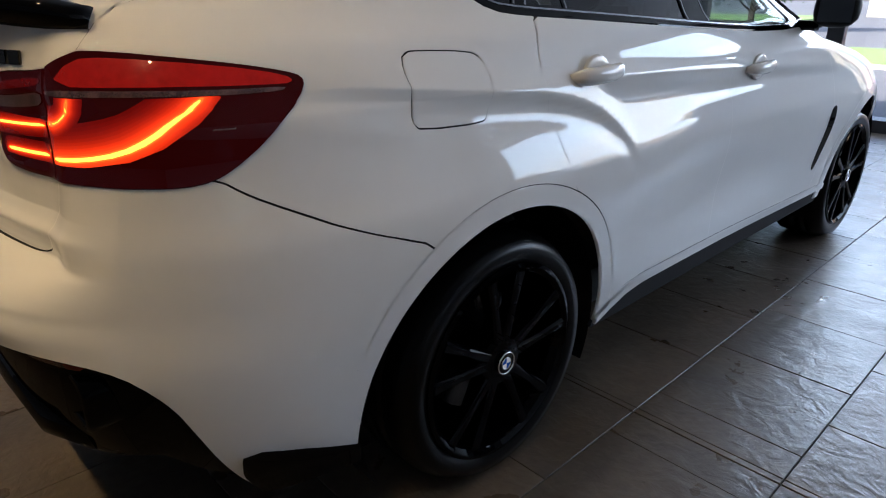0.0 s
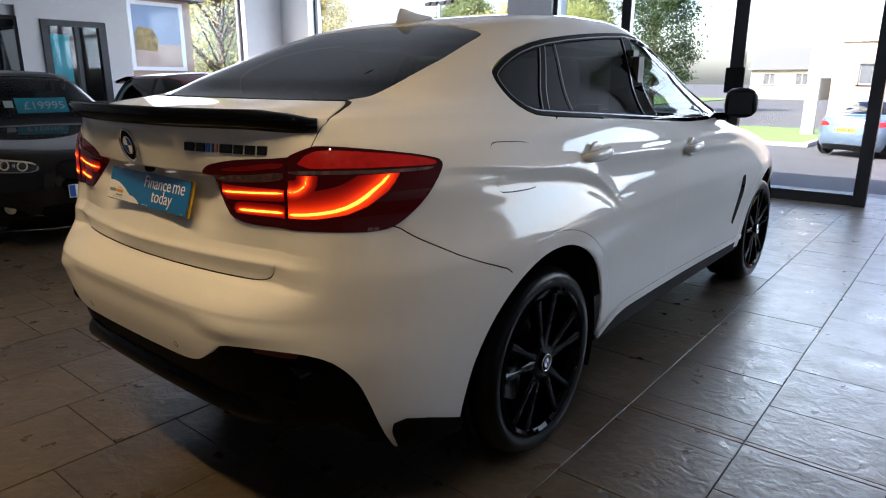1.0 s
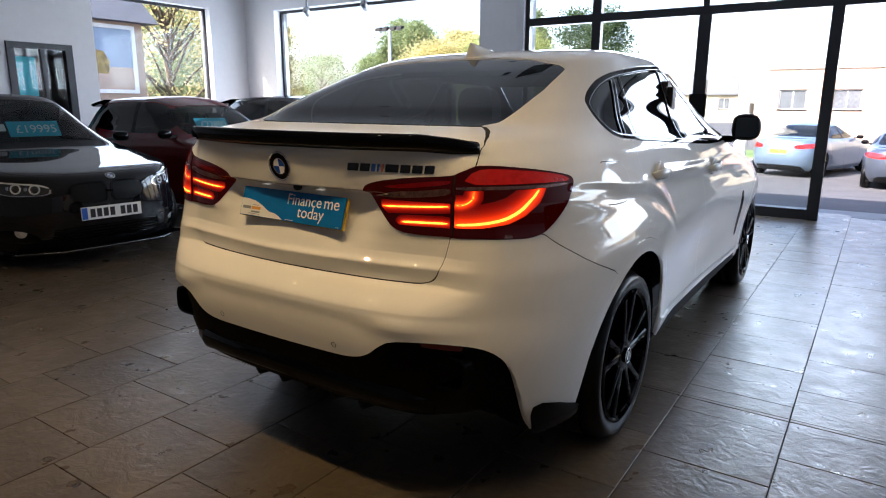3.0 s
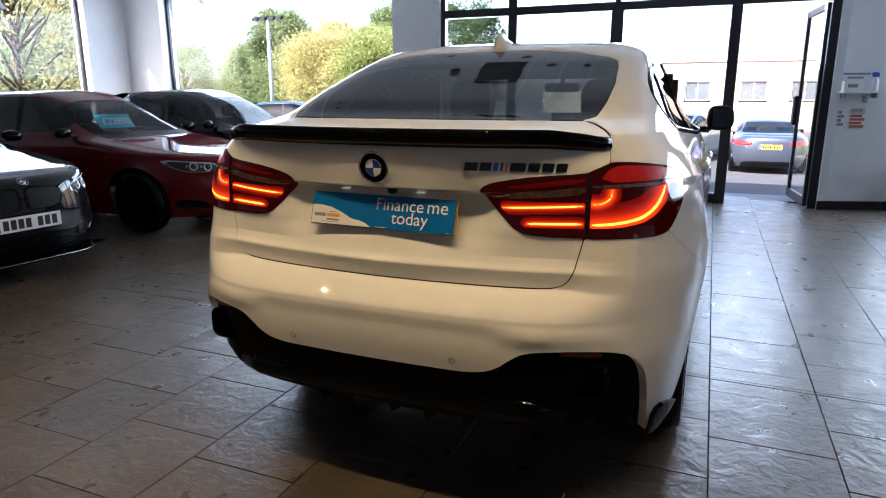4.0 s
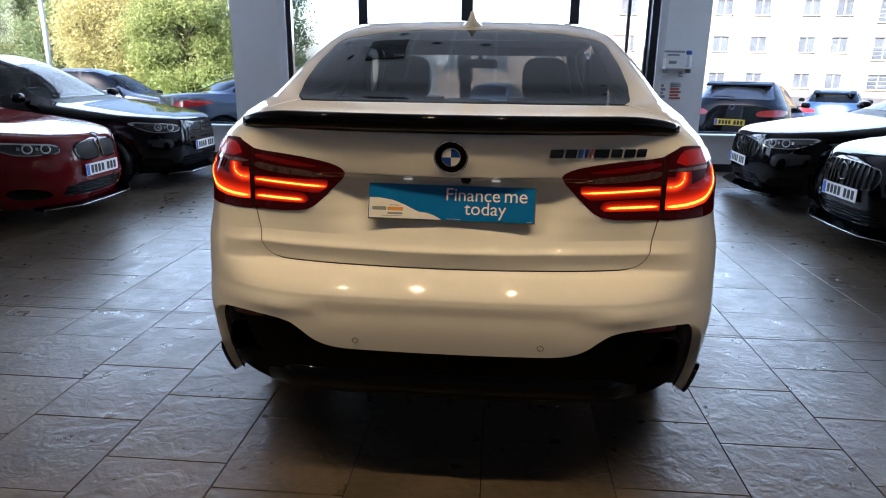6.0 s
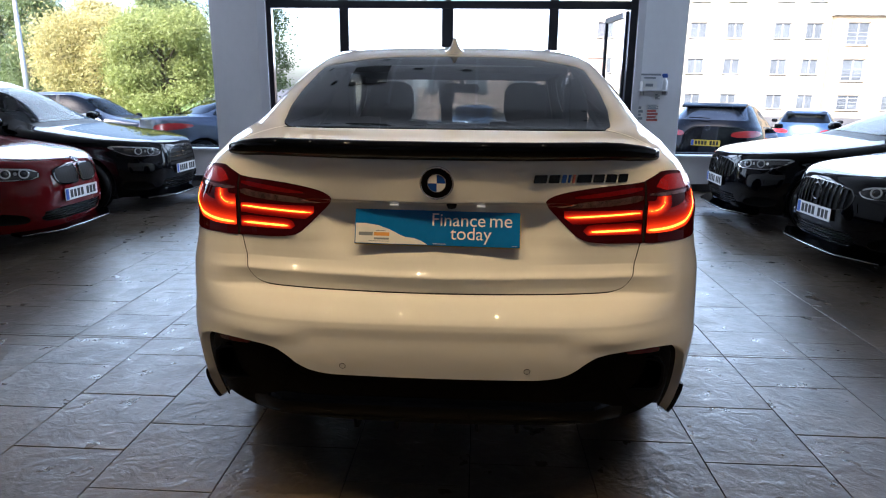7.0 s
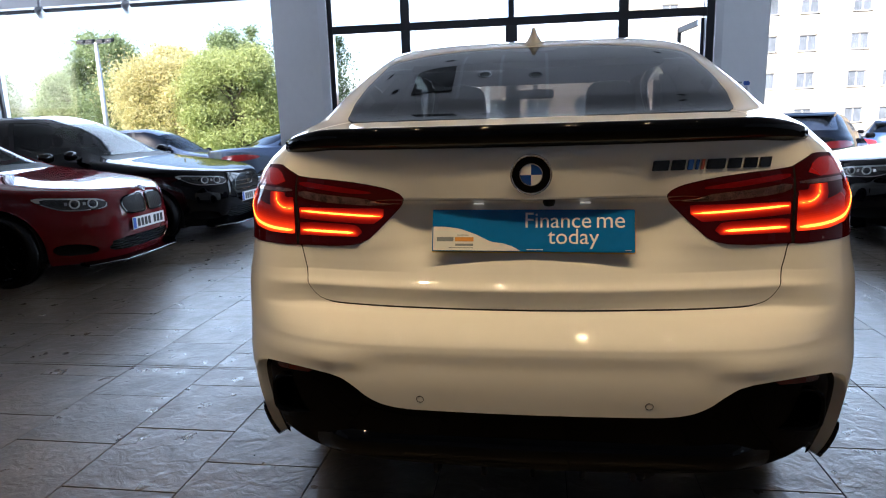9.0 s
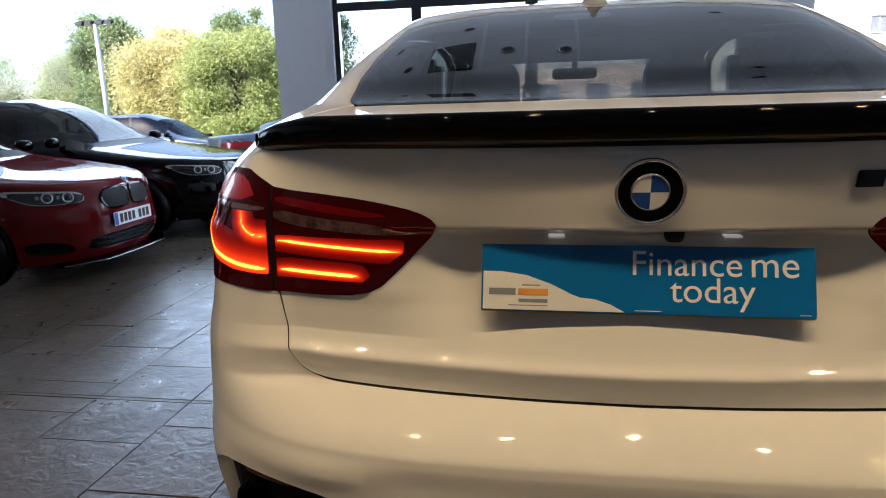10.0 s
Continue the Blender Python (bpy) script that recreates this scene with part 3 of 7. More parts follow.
slab = structure("floor", box_bm((X_BACK - 0.3, 8.3, Y_RIGHT - 0.3, Y_SIDE + 0.3, -0.20, -0.006)), GROUT, "dark slate tiled showroom floor with tight joints", "floor")
structure("ceiling", box_bm((X_BACK - 0.3, 8.3, Y_RIGHT - 0.3, Y_SIDE + 0.3, Z_CEIL, Z_CEIL + 0.2)), CEIL, "pale flat showroom ceiling", "ceiling")
# front wall: piers, sills and heads round the windows
structure("wall_front_left", box_bm((X_WIN, X_WIN + 0.35, 8.72, Y_SIDE + 0.3, 0, Z_CEIL), (X_WIN, X_WIN + 0.35, 3.82, 8.72, 0, 0.50), (X_WIN, X_WIN + 0.35, 3.82, 8.72, Z_HEAD, Z_CEIL)),
          WALL, "white painted wall round a wide shop window", "wall")
structure("wall_front_right", box_bm((X_WIN, X_WIN + 0.35, Y_RIGHT - 0.3, -8.1, 0, Z_CEIL), (X_WIN, X_WIN + 0.35, -8.1, -3.06, 0, 0.50), (X_WIN, X_WIN + 0.35, -8.1, -3.06, Z_HEAD, Z_CEIL)),
          WALL, "white painted wall round a wide shop window", "wall")
structure("pier_left", prism_bm([(X_IN, 3.06), (X_WIN + 0.35, 3.06), (X_WIN + 0.35, 3.82), (X_WIN - 0.12, 3.82)], 0, Z_CEIL), PIER, "pale grey painted pier beside the entrance", "pier")
structure("pier_right", prism_bm([(X_IN, -2.30), (X_WIN - 0.02, -3.06), (X_WIN + 0.35, -3.06), (X_WIN + 0.35, -2.30)], 0, Z_CEIL), PIER, "pale grey painted pier beside the open door", "pier")
structure("lintel_entrance", box_bm((X_IN, X_WIN + 0.35, -2.30, 3.10, Z_HEAD + 0.05, Z_CEIL)), WALL, "white painted lintel over the glazed entrance", "wall")
structure("trim_reveal_left", box_bm((X_IN - 0.012, X_GLASS + 0.10, 2.937, 3.058, 0.0, Z_HEAD + 0.05)), WHITE_FRAME, "white painted reveal strip beside the entrance screen", "trim", 0.003)
structure("trim_reveal", box_bm((X_IN - 0.015, X_IN + 0.045, -2.40, -2.302, 0.115, Z_CEIL)), WHITE_FRAME, "white painted reveal strip beside the doorway", "trim", 0.003)
# side wall with a window to the street and a small inner window
sx0, sx1 = 4.72, 7.08
structure("wall_side", box_bm((X_BACK, 2.15, Y_SIDE, Y_SIDE + 0.3, 0, Z_CEIL), (2.15, 3.32, Y_SIDE, Y_SIDE + 0.3, 0, 0.9), (2.15, 3.0, Y_SIDE + 0.1, Y_SIDE + 0.3, 0.9, 2.5), (2.15, 3.32, Y_SIDE, Y_SIDE + 0.3, 2.5, Z_CEIL),
                             (3.0, 3.32, Y_SIDE, Y_SIDE + 0.3, 0.9, 2.5), (3.32, 4.32, Y_SIDE, Y_SIDE + 0.3, 0, 0.95), (3.32, 4.32, Y_SIDE, Y_SIDE + 0.3, 2.32, Z_CEIL),
                             (4.32, sx0, Y_SIDE, Y_SIDE + 0.3, 0, Z_CEIL), (sx0, sx1, Y_SIDE, Y_SIDE + 0.3, 0, 0.5), (sx0, sx1, Y_SIDE, Y_SIDE + 0.3, Z_HEAD, Z_CEIL),
                             (sx1, X_WIN, Y_SIDE, Y_SIDE + 0.3, 0, Z_CEIL)), WALL, "white painted side wall with a street window and a small inner window", "wall")
rx0, rx1 = -2.4, -0.9
structure("wall_right", box_bm((X_BACK, rx0, Y_RIGHT - 0.3, Y_RIGHT, 0, Z_CEIL), (rx1, X_WIN, Y_RIGHT - 0.3, Y_RIGHT, 0, Z_CEIL), (rx0, rx1, Y_RIGHT - 0.3, Y_RIGHT, 0, 1.1), (rx0, rx1, Y_RIGHT - 0.3, Y_RIGHT, 1.8, Z_CEIL)),
          WALL, "white painted wall with a small two-light window", "wall")
# unseen back wall; its dark colour stands in for the unlit rear
structure("wall_back", box_bm((X_BACK - 0.3, X_BACK, Y_RIGHT - 0.3, Y_SIDE + 0.3, 0, Z_CEIL)), DIM_WALL, "plain unseen back wall, coloured dark for the dim rear", "wall")
structure("baseboard_left", box_bm((X_WIN - 0.02, X_WIN, 3.86, Y_SIDE, 0, 0.11)), SKIRT, "dark skirting along the window wall", "skirting", 0.004)
structure("baseboard_right", box_bm((X_WIN - 0.045, X_WIN - 0.002, Y_RIGHT, -3.07, 0, 0.11)), SKIRT, "dark skirting along the window wall", "skirting", 0.004)
d = Vector((X_WIN - 0.02 - X_IN, -3.06 + 2.30, 0)).normalized()
o = Vector((-abs(d.y), -d.x, 0)) * 0.022
structure("baseboard_pier", prism_bm([(X_IN + o.x, -2.30 + o.y), (X_WIN - 0.02 + o.x, -3.06 + o.y), (X_WIN - 0.022, -3.06), (X_IN - 0.002, -2.30)], 0, 0.11), SKIRT, "dark skirting round the pier", "skirting")


def window_bar(name, parent, *boxes, material=FRAME, bevel=0.005, label=""):
    return part(name, box_bm(*boxes), material, parent, label, bevel=bevel)


# glazed entrance: left side light, doors, open doorway
ent = thing("window_1", "charcoal aluminium glazed entrance screen with transom lights", "window", (X_GLASS, 0.4, 0), kind="structure")
ent.matrix_basis = pose(0, 0, 0)
g0, g1 = X_GLASS - 0.05, X_GLASS + 0.06
window_bar("jamb", ent, (g0, g1, 2.865, 2.935, 0, Z_HEAD + 0.05))
window_bar("jamb", ent, (g0, g1, -2.30, -2.20, 0, Z_HEAD + 0.05))
window_bar("mullion", ent, (g0, g1, 1.75, 1.88, 0, Z_HEAD + 0.05))
window_bar("mullion", ent, (g0, g1, 0.26, 0.42, 0, 2.55))
window_bar("mullion", ent, (g0, g1, -1.21, -1.08, 0, Z_HEAD + 0.05))
window_bar("mullion", ent, (g0, g1, 0.30, 0.38, 2.66, Z_HEAD + 0.05))
window_bar("transom", ent, (g0 - 0.004, g1 + 0.004, -2.20, 2.865, 2.55, 2.66))
window_bar("head", ent, (g0 - 0.003, g1 + 0.003, -2.20, 2.865, Z_HEAD, Z_HEAD + 0.06))
window_bar("bottom_rail", ent, (g0 + 0.01, g1 - 0.01, -1.08, 0.26, 0.004, 0.13))
window_bar("bottom_rail", ent, (g0 + 0.01, g1 - 0.01, 0.42, 1.75, 0.004, 0.13))
window_bar("bottom_rail", ent, (g0 + 0.01, g1 - 0.01, 1.88, 2.865, 0.004, 0.13))
window_bar("pull_handle", ent, (g0 - 0.045, g0 - 0.012, 0.23, 0.45, 1.25, 1.55), material=SATIN_BLACK)
for y0, y1, z0, z1 in ((-1.08, 0.26, 0.13, 2.55), (0.42, 1.75, 0.13, 2.55), (1.88, 2.865, 0.13, 2.55), (-2.2, -1.21, 2.66, Z_HEAD), (-1.08, 0.30, 2.66, Z_HEAD), (0.38, 1.75, 2.66, Z_HEAD), (1.88, 2.865, 2.66, Z_HEAD)):
    window_bar("pane", ent, (X_GLASS - 0.004, X_GLASS + 0.004, y0, y1, z0, z1), material=PANE, bevel=0).visible_shadow = False
# the door leaf stands open outwards
leaf = thing("door_1", "charcoal framed glass door standing open outwards", "door", (X_GLASS + 0.07, -2.16, 0), 6, kind="structure")
for nm, b in (("stile", (0, 0.06, -0.045, 0, 0.01, 2.54)), ("stile", (0.94, 1.0, -0.045, 0, 0.01, 2.54)), ("rail", (0.06, 0.94, -0.045, 0, 0.01, 0.13)), ("rail", (0.06, 0.94, -0.045, 0, 2.46, 2.54))):
    window_bar(nm, leaf, b)
window_bar("pane", leaf, (0.06, 0.94, -0.026, -0.02, 0.13, 2.46), material=PANE, bevel=0).visible_shadow = False
window_bar("push_plate", leaf, (0.90, 1.03, 0.0, 0.05, 1.02, 1.42), material=SATIN_BLACK, bevel=0.01)


def shop_window(name, y0, y1, label):
    w = thing(name, label, "window", kind="structure")
    a, b = X_WIN + 0.16, X_WIN + 0.22
    window_bar("window_frame", w, (a, b, y0, y1, 0.50, 0.56), (a, b, y0, y1, Z_HEAD - 0.05, Z_HEAD), (a, b, y0, y0 + 0.05, 0.56, Z_HEAD - 0.05), (a, b, y1 - 0.05, y1, 0.56, Z_HEAD - 0.05), material=FRAME)
    window_bar("window_sill", w, (X_WIN - 0.06, X_WIN + 0.16, y0, y1, 0.50, 0.535), material=WHITE_FRAME)
    window_bar("pane", w, (a + 0.02, a + 0.028, y0 + 0.05, y1 - 0.05, 0.56, Z_HEAD - 0.05), material=PANE, bevel=0).visible_shadow = False
    return w


shop_window("window_2", 3.82, 8.72, "wide shop window with a white sill")
shop_window("window_3", -8.1, -3.06, "wide shop window with a white sill")
w = thing("window_4", "street window in the side wall with a thin dark frame", "window", kind="structure")
a, b = Y_SIDE + 0.14, Y_SIDE + 0.20
window_bar("window_frame", w, (sx0, sx1, a, b, 0.5, 0.56), (sx0, sx1, a, b, Z_HEAD - 0.05, Z_HEAD), (sx0, sx0 + 0.05, a, b, 0.56, Z_HEAD - 0.05), (sx1 - 0.05, sx1, a, b, 0.56, Z_HEAD - 0.05))
window_bar("pane", w, (sx0 + 0.05, sx1 - 0.05, a + 0.02, a + 0.028, 0.56, Z_HEAD - 0.05), material=PANE, bevel=0).visible_shadow = False
w = thing("window_6", "white framed two-light window in the plain wall", "window", kind="structure")
a, b = Y_RIGHT - 0.20, Y_RIGHT - 0.12
window_bar("window_frame", w, (rx0, rx1, a, b, 1.1, 1.16), (rx0, rx1, a, b, 1.74, 1.8), (rx0, rx0 + 0.06, a, b, 1.16, 1.74), (rx1 - 0.06, rx1, a, b, 1.16, 1.74), material=WHITE_FRAME)
xm = (rx0 + rx1) / 2
window_bar("mullion", w, (xm - 0.05, xm + 0.05, a, b, 1.16, 1.74), material=WHITE_FRAME)
for x0, x1 in ((rx0 + 0.06, xm - 0.05), (xm + 0.05, rx1 - 0.06)):
    window_bar("pane", w, (x0, x1, a + 0.03, a + 0.038, 1.16, 1.74), material=PANE, bevel=0).visible_shadow = False
w = thing("window_5", "small dark framed inner window with sliding lights", "window", kind="structure")
a, b = Y_SIDE - 0.03, Y_SIDE + 0.08
window_bar("window_frame", w, (3.32, 4.32, a, b, 0.95, 1.04), (3.32, 4.32, a, b, 2.23, 2.32), (3.32, 3.43, a, b, 1.04, 2.23), (4.20, 4.32, a, b, 1.04, 2.23))
window_bar("meeting_stile", w, (3.82, 3.89, a + 0.02, b - 0.01, 1.04, 2.23))
window_bar("pane", w, (3.43, 3.82, a + 0.05, a + 0.058, 1.04, 2.23), material=PANE, bevel=0)
window_bar("pane", w, (3.89, 4.20, a + 0.05, a + 0.058, 1.04, 2.23), material=PANE, bevel=0)
window_bar("poster", w, (3.46, 3.74, a + 0.07, a + 0.074, 1.10, 2.10), material=CYAN_CARD, bevel=0, label="cyan poster behind the pane")
# black sheet close behind the panes closes off the view
window_bar("dark_back_sheet", w, (3.30, 4.34, b + 0.25, b + 0.28, 0.9, 2.4), material=SATIN_BLACK, bevel=0)
s = thing("wall_screen", "dark wall-mounted screen with a thin frame", "screen")
window_bar("screen_frame", s, (2.1, 2.99, Y_SIDE - 0.06, Y_SIDE - 0.002, 1.0, 2.34), material=SATIN_BLACK, bevel=0.01)
window_bar("screen_panel", s, (2.15, 2.93, Y_SIDE - 0.066, Y_SIDE - 0.0605, 1.06, 2.28), material=GLOSS_BLACK, bevel=0)


# ---- ceiling lights ----
def downlight(x, y):
    ob = thing("downlight", "round recessed warm downlight in the ceiling", "ceiling light", (x, y, Z_CEIL), group="ceiling downlights")
    part("trim_ring", lathe_bm([(0.0525, 0.0), (0.056, -0.008), (0.074, -0.006), (0.076, -0.001)], 24, "z"), WHITE_FRAME, ob, smooth=True)
    # unseen tube added below the ceiling to cut off sideways light
    part("baffle", lathe_bm([(0.049, -0.038), (0.0495, -0.004), (0.0520, -0.004), (0.0520, -0.038)], 24, "z"), SATIN_BLACK, ob, "short black baffle added to narrow the beam", smooth=True)
    part("lamp", lathe_bm([(0.001, -0.002), (0.048, -0.002)], 24, "z"), SPOT_GLOW, ob)
    return ob


first = downlight(-1.0, -1.95)
for k in range(1, 7):
    copy_thing(first, pose(-1.0, -1.95 + 0.8 * k, Z_CEIL))


def spare_downlight(x, y):
    ob = thing("downlight", "round recessed downlight, unlit, over the cars", "ceiling light", (x, y, Z_CEIL), group="unlit ceiling downlights")
    part("trim_ring", lathe_bm([(0.049, 0.0), (0.054, -0.008), (0.066, -0.006), (0.068, -0.001)], 24, "z"), GALV, ob, smooth=True)
    part("reflector", lathe_bm([(0.001, -0.002), (0.048, -0.003)], 20, "z"), SATIN_BLACK, ob, "dark reflector bowl")
    return ob


spare = spare_downlight(1.3, -1.3)
for x, y in ((1.3, 0.0), (1.3, 1.3), (3.0, -2.6), (3.0, -1.3), (3.0, 2.6), (3.9, 0.0), (3.95, 0.47), (3.85, 1.46), (4.45, 0.86), (4.6, 1.75), (4.7, -1.3)):
    copy_thing(spare, pose(x, y, Z_CEIL))
structure("ceiling_grille", box_bm((3.62, 4.14, 0.76, 1.20, Z_CEIL - 0.012, Z_CEIL - 0.001)), SATIN_BLACK, "dark square air grille set in the ceiling", "air grille", 0.003)
for y in (-0.10, 0.32, 0.70):
    structure("ceiling_rail", box_bm((3.2, 4.7, y - 0.014, y + 0.014, Z_CEIL - 0.010, Z_CEIL - 0.001)), WHITE_FRAME, "thin white rail along the ceiling", "ceiling rail", 0.002)


def track_spot(y):
    ob = thing("track_spotlight", "small grey spotlight hanging by the window", "spotlight", (7.12, y, Z_CEIL), group="track spotlights")
    part("stem", tube_bm([(0, 0, 0), (0, 0, -0.56)], 0.018, 10), GALV, ob, smooth=True)
    part("yoke", box_bm((-0.012, 0.012, -0.05, 0.05, -0.60, -0.56)), GALV, ob, bevel=0.003)
    hd = part("lamp_head", lathe_bm([(0.001, -0.085), (0.045, -0.08), (0.055, -0.05), (0.056, 0.07), (0.048, 0.072), (0.045, 0.03), (0.001, 0.03)], 20, "x"), GALV, ob, smooth=True)
    hd.matrix_basis = pose(0, 0, -0.64, 0, 25, 20)
    return ob


for y in (6.95, 5.62):
    track_spot(y)

# ---- notices and the little shelf on the pier ----
pv = Vector((X_WIN - 0.02 - X_IN, -3.06 + 2.30, 0))
PIER_M = Matrix.Translation((X_IN, -2.30, 0)) @ Matrix.Rotation(math.atan2(pv.y, pv.x), 4, "Z")
shelf = thing("wall_shelf", "small white wall shelf for hand sanitiser", "shelf")
shelf.matrix_basis = PIER_M
part("board", box_bm((0.06, 0.56, -0.13, -0.002, 1.455, 1.475)), WHITE_FRAME, shelf, bevel=0.003)
part("bracket", box_bm((0.10, 0.12, -0.11, -0.003, 1.40, 1.454)), GALV, shelf)
part("bracket", box_bm((0.48, 0.50, -0.11, -0.003, 1.40, 1.454)), GALV, shelf)
for x, w, h, nm in ((0.15, 0.13, 0.12, "glove_box"),):
    bx = thing(nm, "white box of gloves on the shelf", "box")
    bx.matrix_basis = PIER_M
    part("carton", box_bm((x - w / 2, x + w * 1.3, -0.11, -0.02, 1.476, 1.476 + h)), PLATE_WHITE, bx, bevel=0.004)
    part("opening", box_bm((x - 0.02, x + 0.10, -0.1125, -0.1105, 1.52, 1.56)), PRINT_GREY, bx)
bt = thing("spray_bottle", "clear spray bottle with a blue trigger", "bottle")
bt.matrix_basis = PIER_M @ Matrix.Translation((0.47, -0.07, 1.475))
part("bottle", lathe_bm([(0.001, 0.001), (0.034, 0.001), (0.036, 0.02), (0.036, 0.12), (0.014, 0.16), (0.014, 0.17)], 18, "z"), WHITE_FRAME, bt, smooth=True)
part("trigger", prism_bm([(-0.03, 0.17), (0.03, 0.17), (0.035, 0.20), (0.02, 0.225), (-0.04, 0.225), (-0.05, 0.20)], -0.014, 0.014, "y"), PRINT_BLUE, bt, bevel=0.003)
for x0, x1, z0, z1, m, lab in ((0.04, 0.20, 1.05, 1.25, PRINT_GREY, "small grey printed notice"), (0.25, 0.45, 1.03, 1.20, PRINT_RED, "red printed notice"), (0.25, 0.45, 1.205, 1.27, PRINT_GREY, "grey header notice"), (0.36, 0.46, 1.34, 1.42, PRINT_GREY, "small dark label")):
    nt_ = thing("notice", lab + " taped to the pier", "notice", group="notices on the pier")
    nt_.matrix_basis = PIER_M
    part("sheet", box_bm((x0, x1, -0.006, -0.002, z0, z1)), PLATE_WHITE, nt_)
    for k in range(4):
        z = z0 + (k + 0.5) * (z1 - z0) / 4
        part("printed_bar", box_bm((x0 + 0.012, x1 - 0.012 - 0.03 * (k % 2), -0.0085, -0.0065, z - (z1 - z0) * 0.09, z + (z1 - z0) * 0.09)), m, nt_)
for k, (x0, x1, z) in enumerate(((0.10, 0.44, 1.685), (0.17, 0.36, 1.64))):
    wd = thing("wall_lettering", "line of small dark wall lettering", "lettering")
    wd.matrix_basis = PIER_M
    part("printed_bar", box_bm((x0, x1, -0.006, -0.002, z - 0.012, z + 0.012)), PRINT_GREY, wd)

# ---- wheels ----
def wheel(parent, x, y, z, side, R, r, width, rim_mat, spokes=5, double=True, label=""):
    """A wheel whose outer face looks to side (+1 or -1 along y)."""
    w = new("wheel")
    w.parent, w.matrix_basis = parent, Matrix.Translation((x, y, z)) @ Matrix.Diagonal((1, side, 1, 1))
    tagged(w, label)
    h = width
    sh = R - 0.03
    prof = [(r - 0.012, -0.012), (r + 0.01, -0.004), (r + 0.35 * (R - r), 0.004), (r + 0.7 * (R - r), 0.0), (sh + 0.012, -0.018), (R - 0.006, -0.034), (R, -0.055), (R, -0.085), (R - 0.008, -0.086), (R - 0.008, -0.096), (R, -0.097),
            (R, -h / 2 - 0.005), (R - 0.008, -h / 2 - 0.004), (R - 0.008, -h / 2 + 0.004), (R, -h / 2 + 0.005), (R, -h + 0.05), (sh, -h + 0.01), (r, -h)]
    part("tyre", lathe_bm(prof, 56), RUBBER, w, "black low-profile tyre", smooth=True)
    bm = lathe_bm([(r + 0.004, -0.006), (r + 0.006, 0.002), (r - 0.006, 0.006), (r - 0.02, -0.004), (r - 0.03, -0.03), (r - 0.04, -0.10), (r - 0.05, -h + 0.02), (r, -h)], 56)
    lathe_bm([(0.0, -0.004), (0.03, -0.002), (0.066, -0.006), (0.075, -0.02), (0.085, -0.07), (0.0, -0.075)], 32, bm=bm)
    for k in range(spokes):
        for sgn in ((-1, 1) if double else (0,)):
            a0 = 2 * math.pi * (k + 0.25) / spokes
            a_in, a_out = a0 + sgn * 0.20, a0 + sgn * 0.115 * 5 / spokes * 1.9
            p0 = Vector((0.055 * math.cos(a_in), -0.012, 0.055 * math.sin(a_in)))
            p1 = Vector(((r - 0.018) * math.cos(a_out), -0.004, (r - 0.018) * math.sin(a_out)))
            d = (p1 - p0).normalized()
            t = Vector((-d.z, 0, d.x))
            verts = []
            for p, wd, dep in ((p0, 0.022, 0.05), (p0.lerp(p1, 0.5), 0.014, 0.03), (p1, 0.021, 0.035)):
                verts.append([bm.verts.new(q) for q in (p + t * wd - Vector((0, dep, 0)), p + t * wd * 0.9, p + t * wd * 0.5 + Vector((0, 0.006, 0)), p - t * wd * 0.5 + Vector((0, 0.006, 0)), p - t * wd * 0.9, p - t * wd - Vector((0, dep, 0)))])
            for a, b in zip(verts, verts[1:]):
                for i in range(6):
                    bm.faces.new((a[i], a[(i + 1) % 6], b[(i + 1) % 6], b[i]))
    part("rim", bm, rim_mat, w, "five double-spoke alloy rim", smooth=False)
    part("brake_disc", lathe_bm([(0.0, -0.10), (r * 0.62, -0.10), (r * 0.62, -0.125), (0.0, -0.125)], 40), DARK_CHROME, w)
    return w


def roundel(parent, m, r, name="roundel"):
    """A round badge: chrome ring, black band and a quartered blue and white middle."""
    ob = new(name)
    ob.parent, ob.matrix_basis = parent, m
    part("badge_ring", lathe_bm([(r * 0.88, 0), (r, 0.002), (r, 0.006), (r * 0.94, 0.009), (r * 0.88, 0.006), (r * 0.87, 0.0)], 40, "z"), CHROME, ob, smooth=True)
    part("badge_band", lathe_bm([(r * 0.92, 0.004), (r * 0.60, 0.0055), (0.001, 0.0055)], 40, "z"), GLOSS_BLACK, ob)
    for k in range(4):
        bm = bmesh.new()
        a = np.linspace(k * math.pi / 2, (k + 1) * math.pi / 2, 9)
        pts = [(0, 0)] + [(r * 0.50 * math.cos(t), r * 0.50 * math.sin(t)) for t in a]
        bm.free()
        part("badge_quarter", prism_bm(pts, 0.0056, 0.0068), ENAMEL_BLUE if k % 2 == 0 else ENAMEL_WHITE, ob)
    part("badge_rim", lathe_bm([(r * 0.50, 0.006), (r * 0.525, 0.0085), (r * 0.55, 0.006)], 40, "z"), CHROME, ob, smooth=True)
    return ob


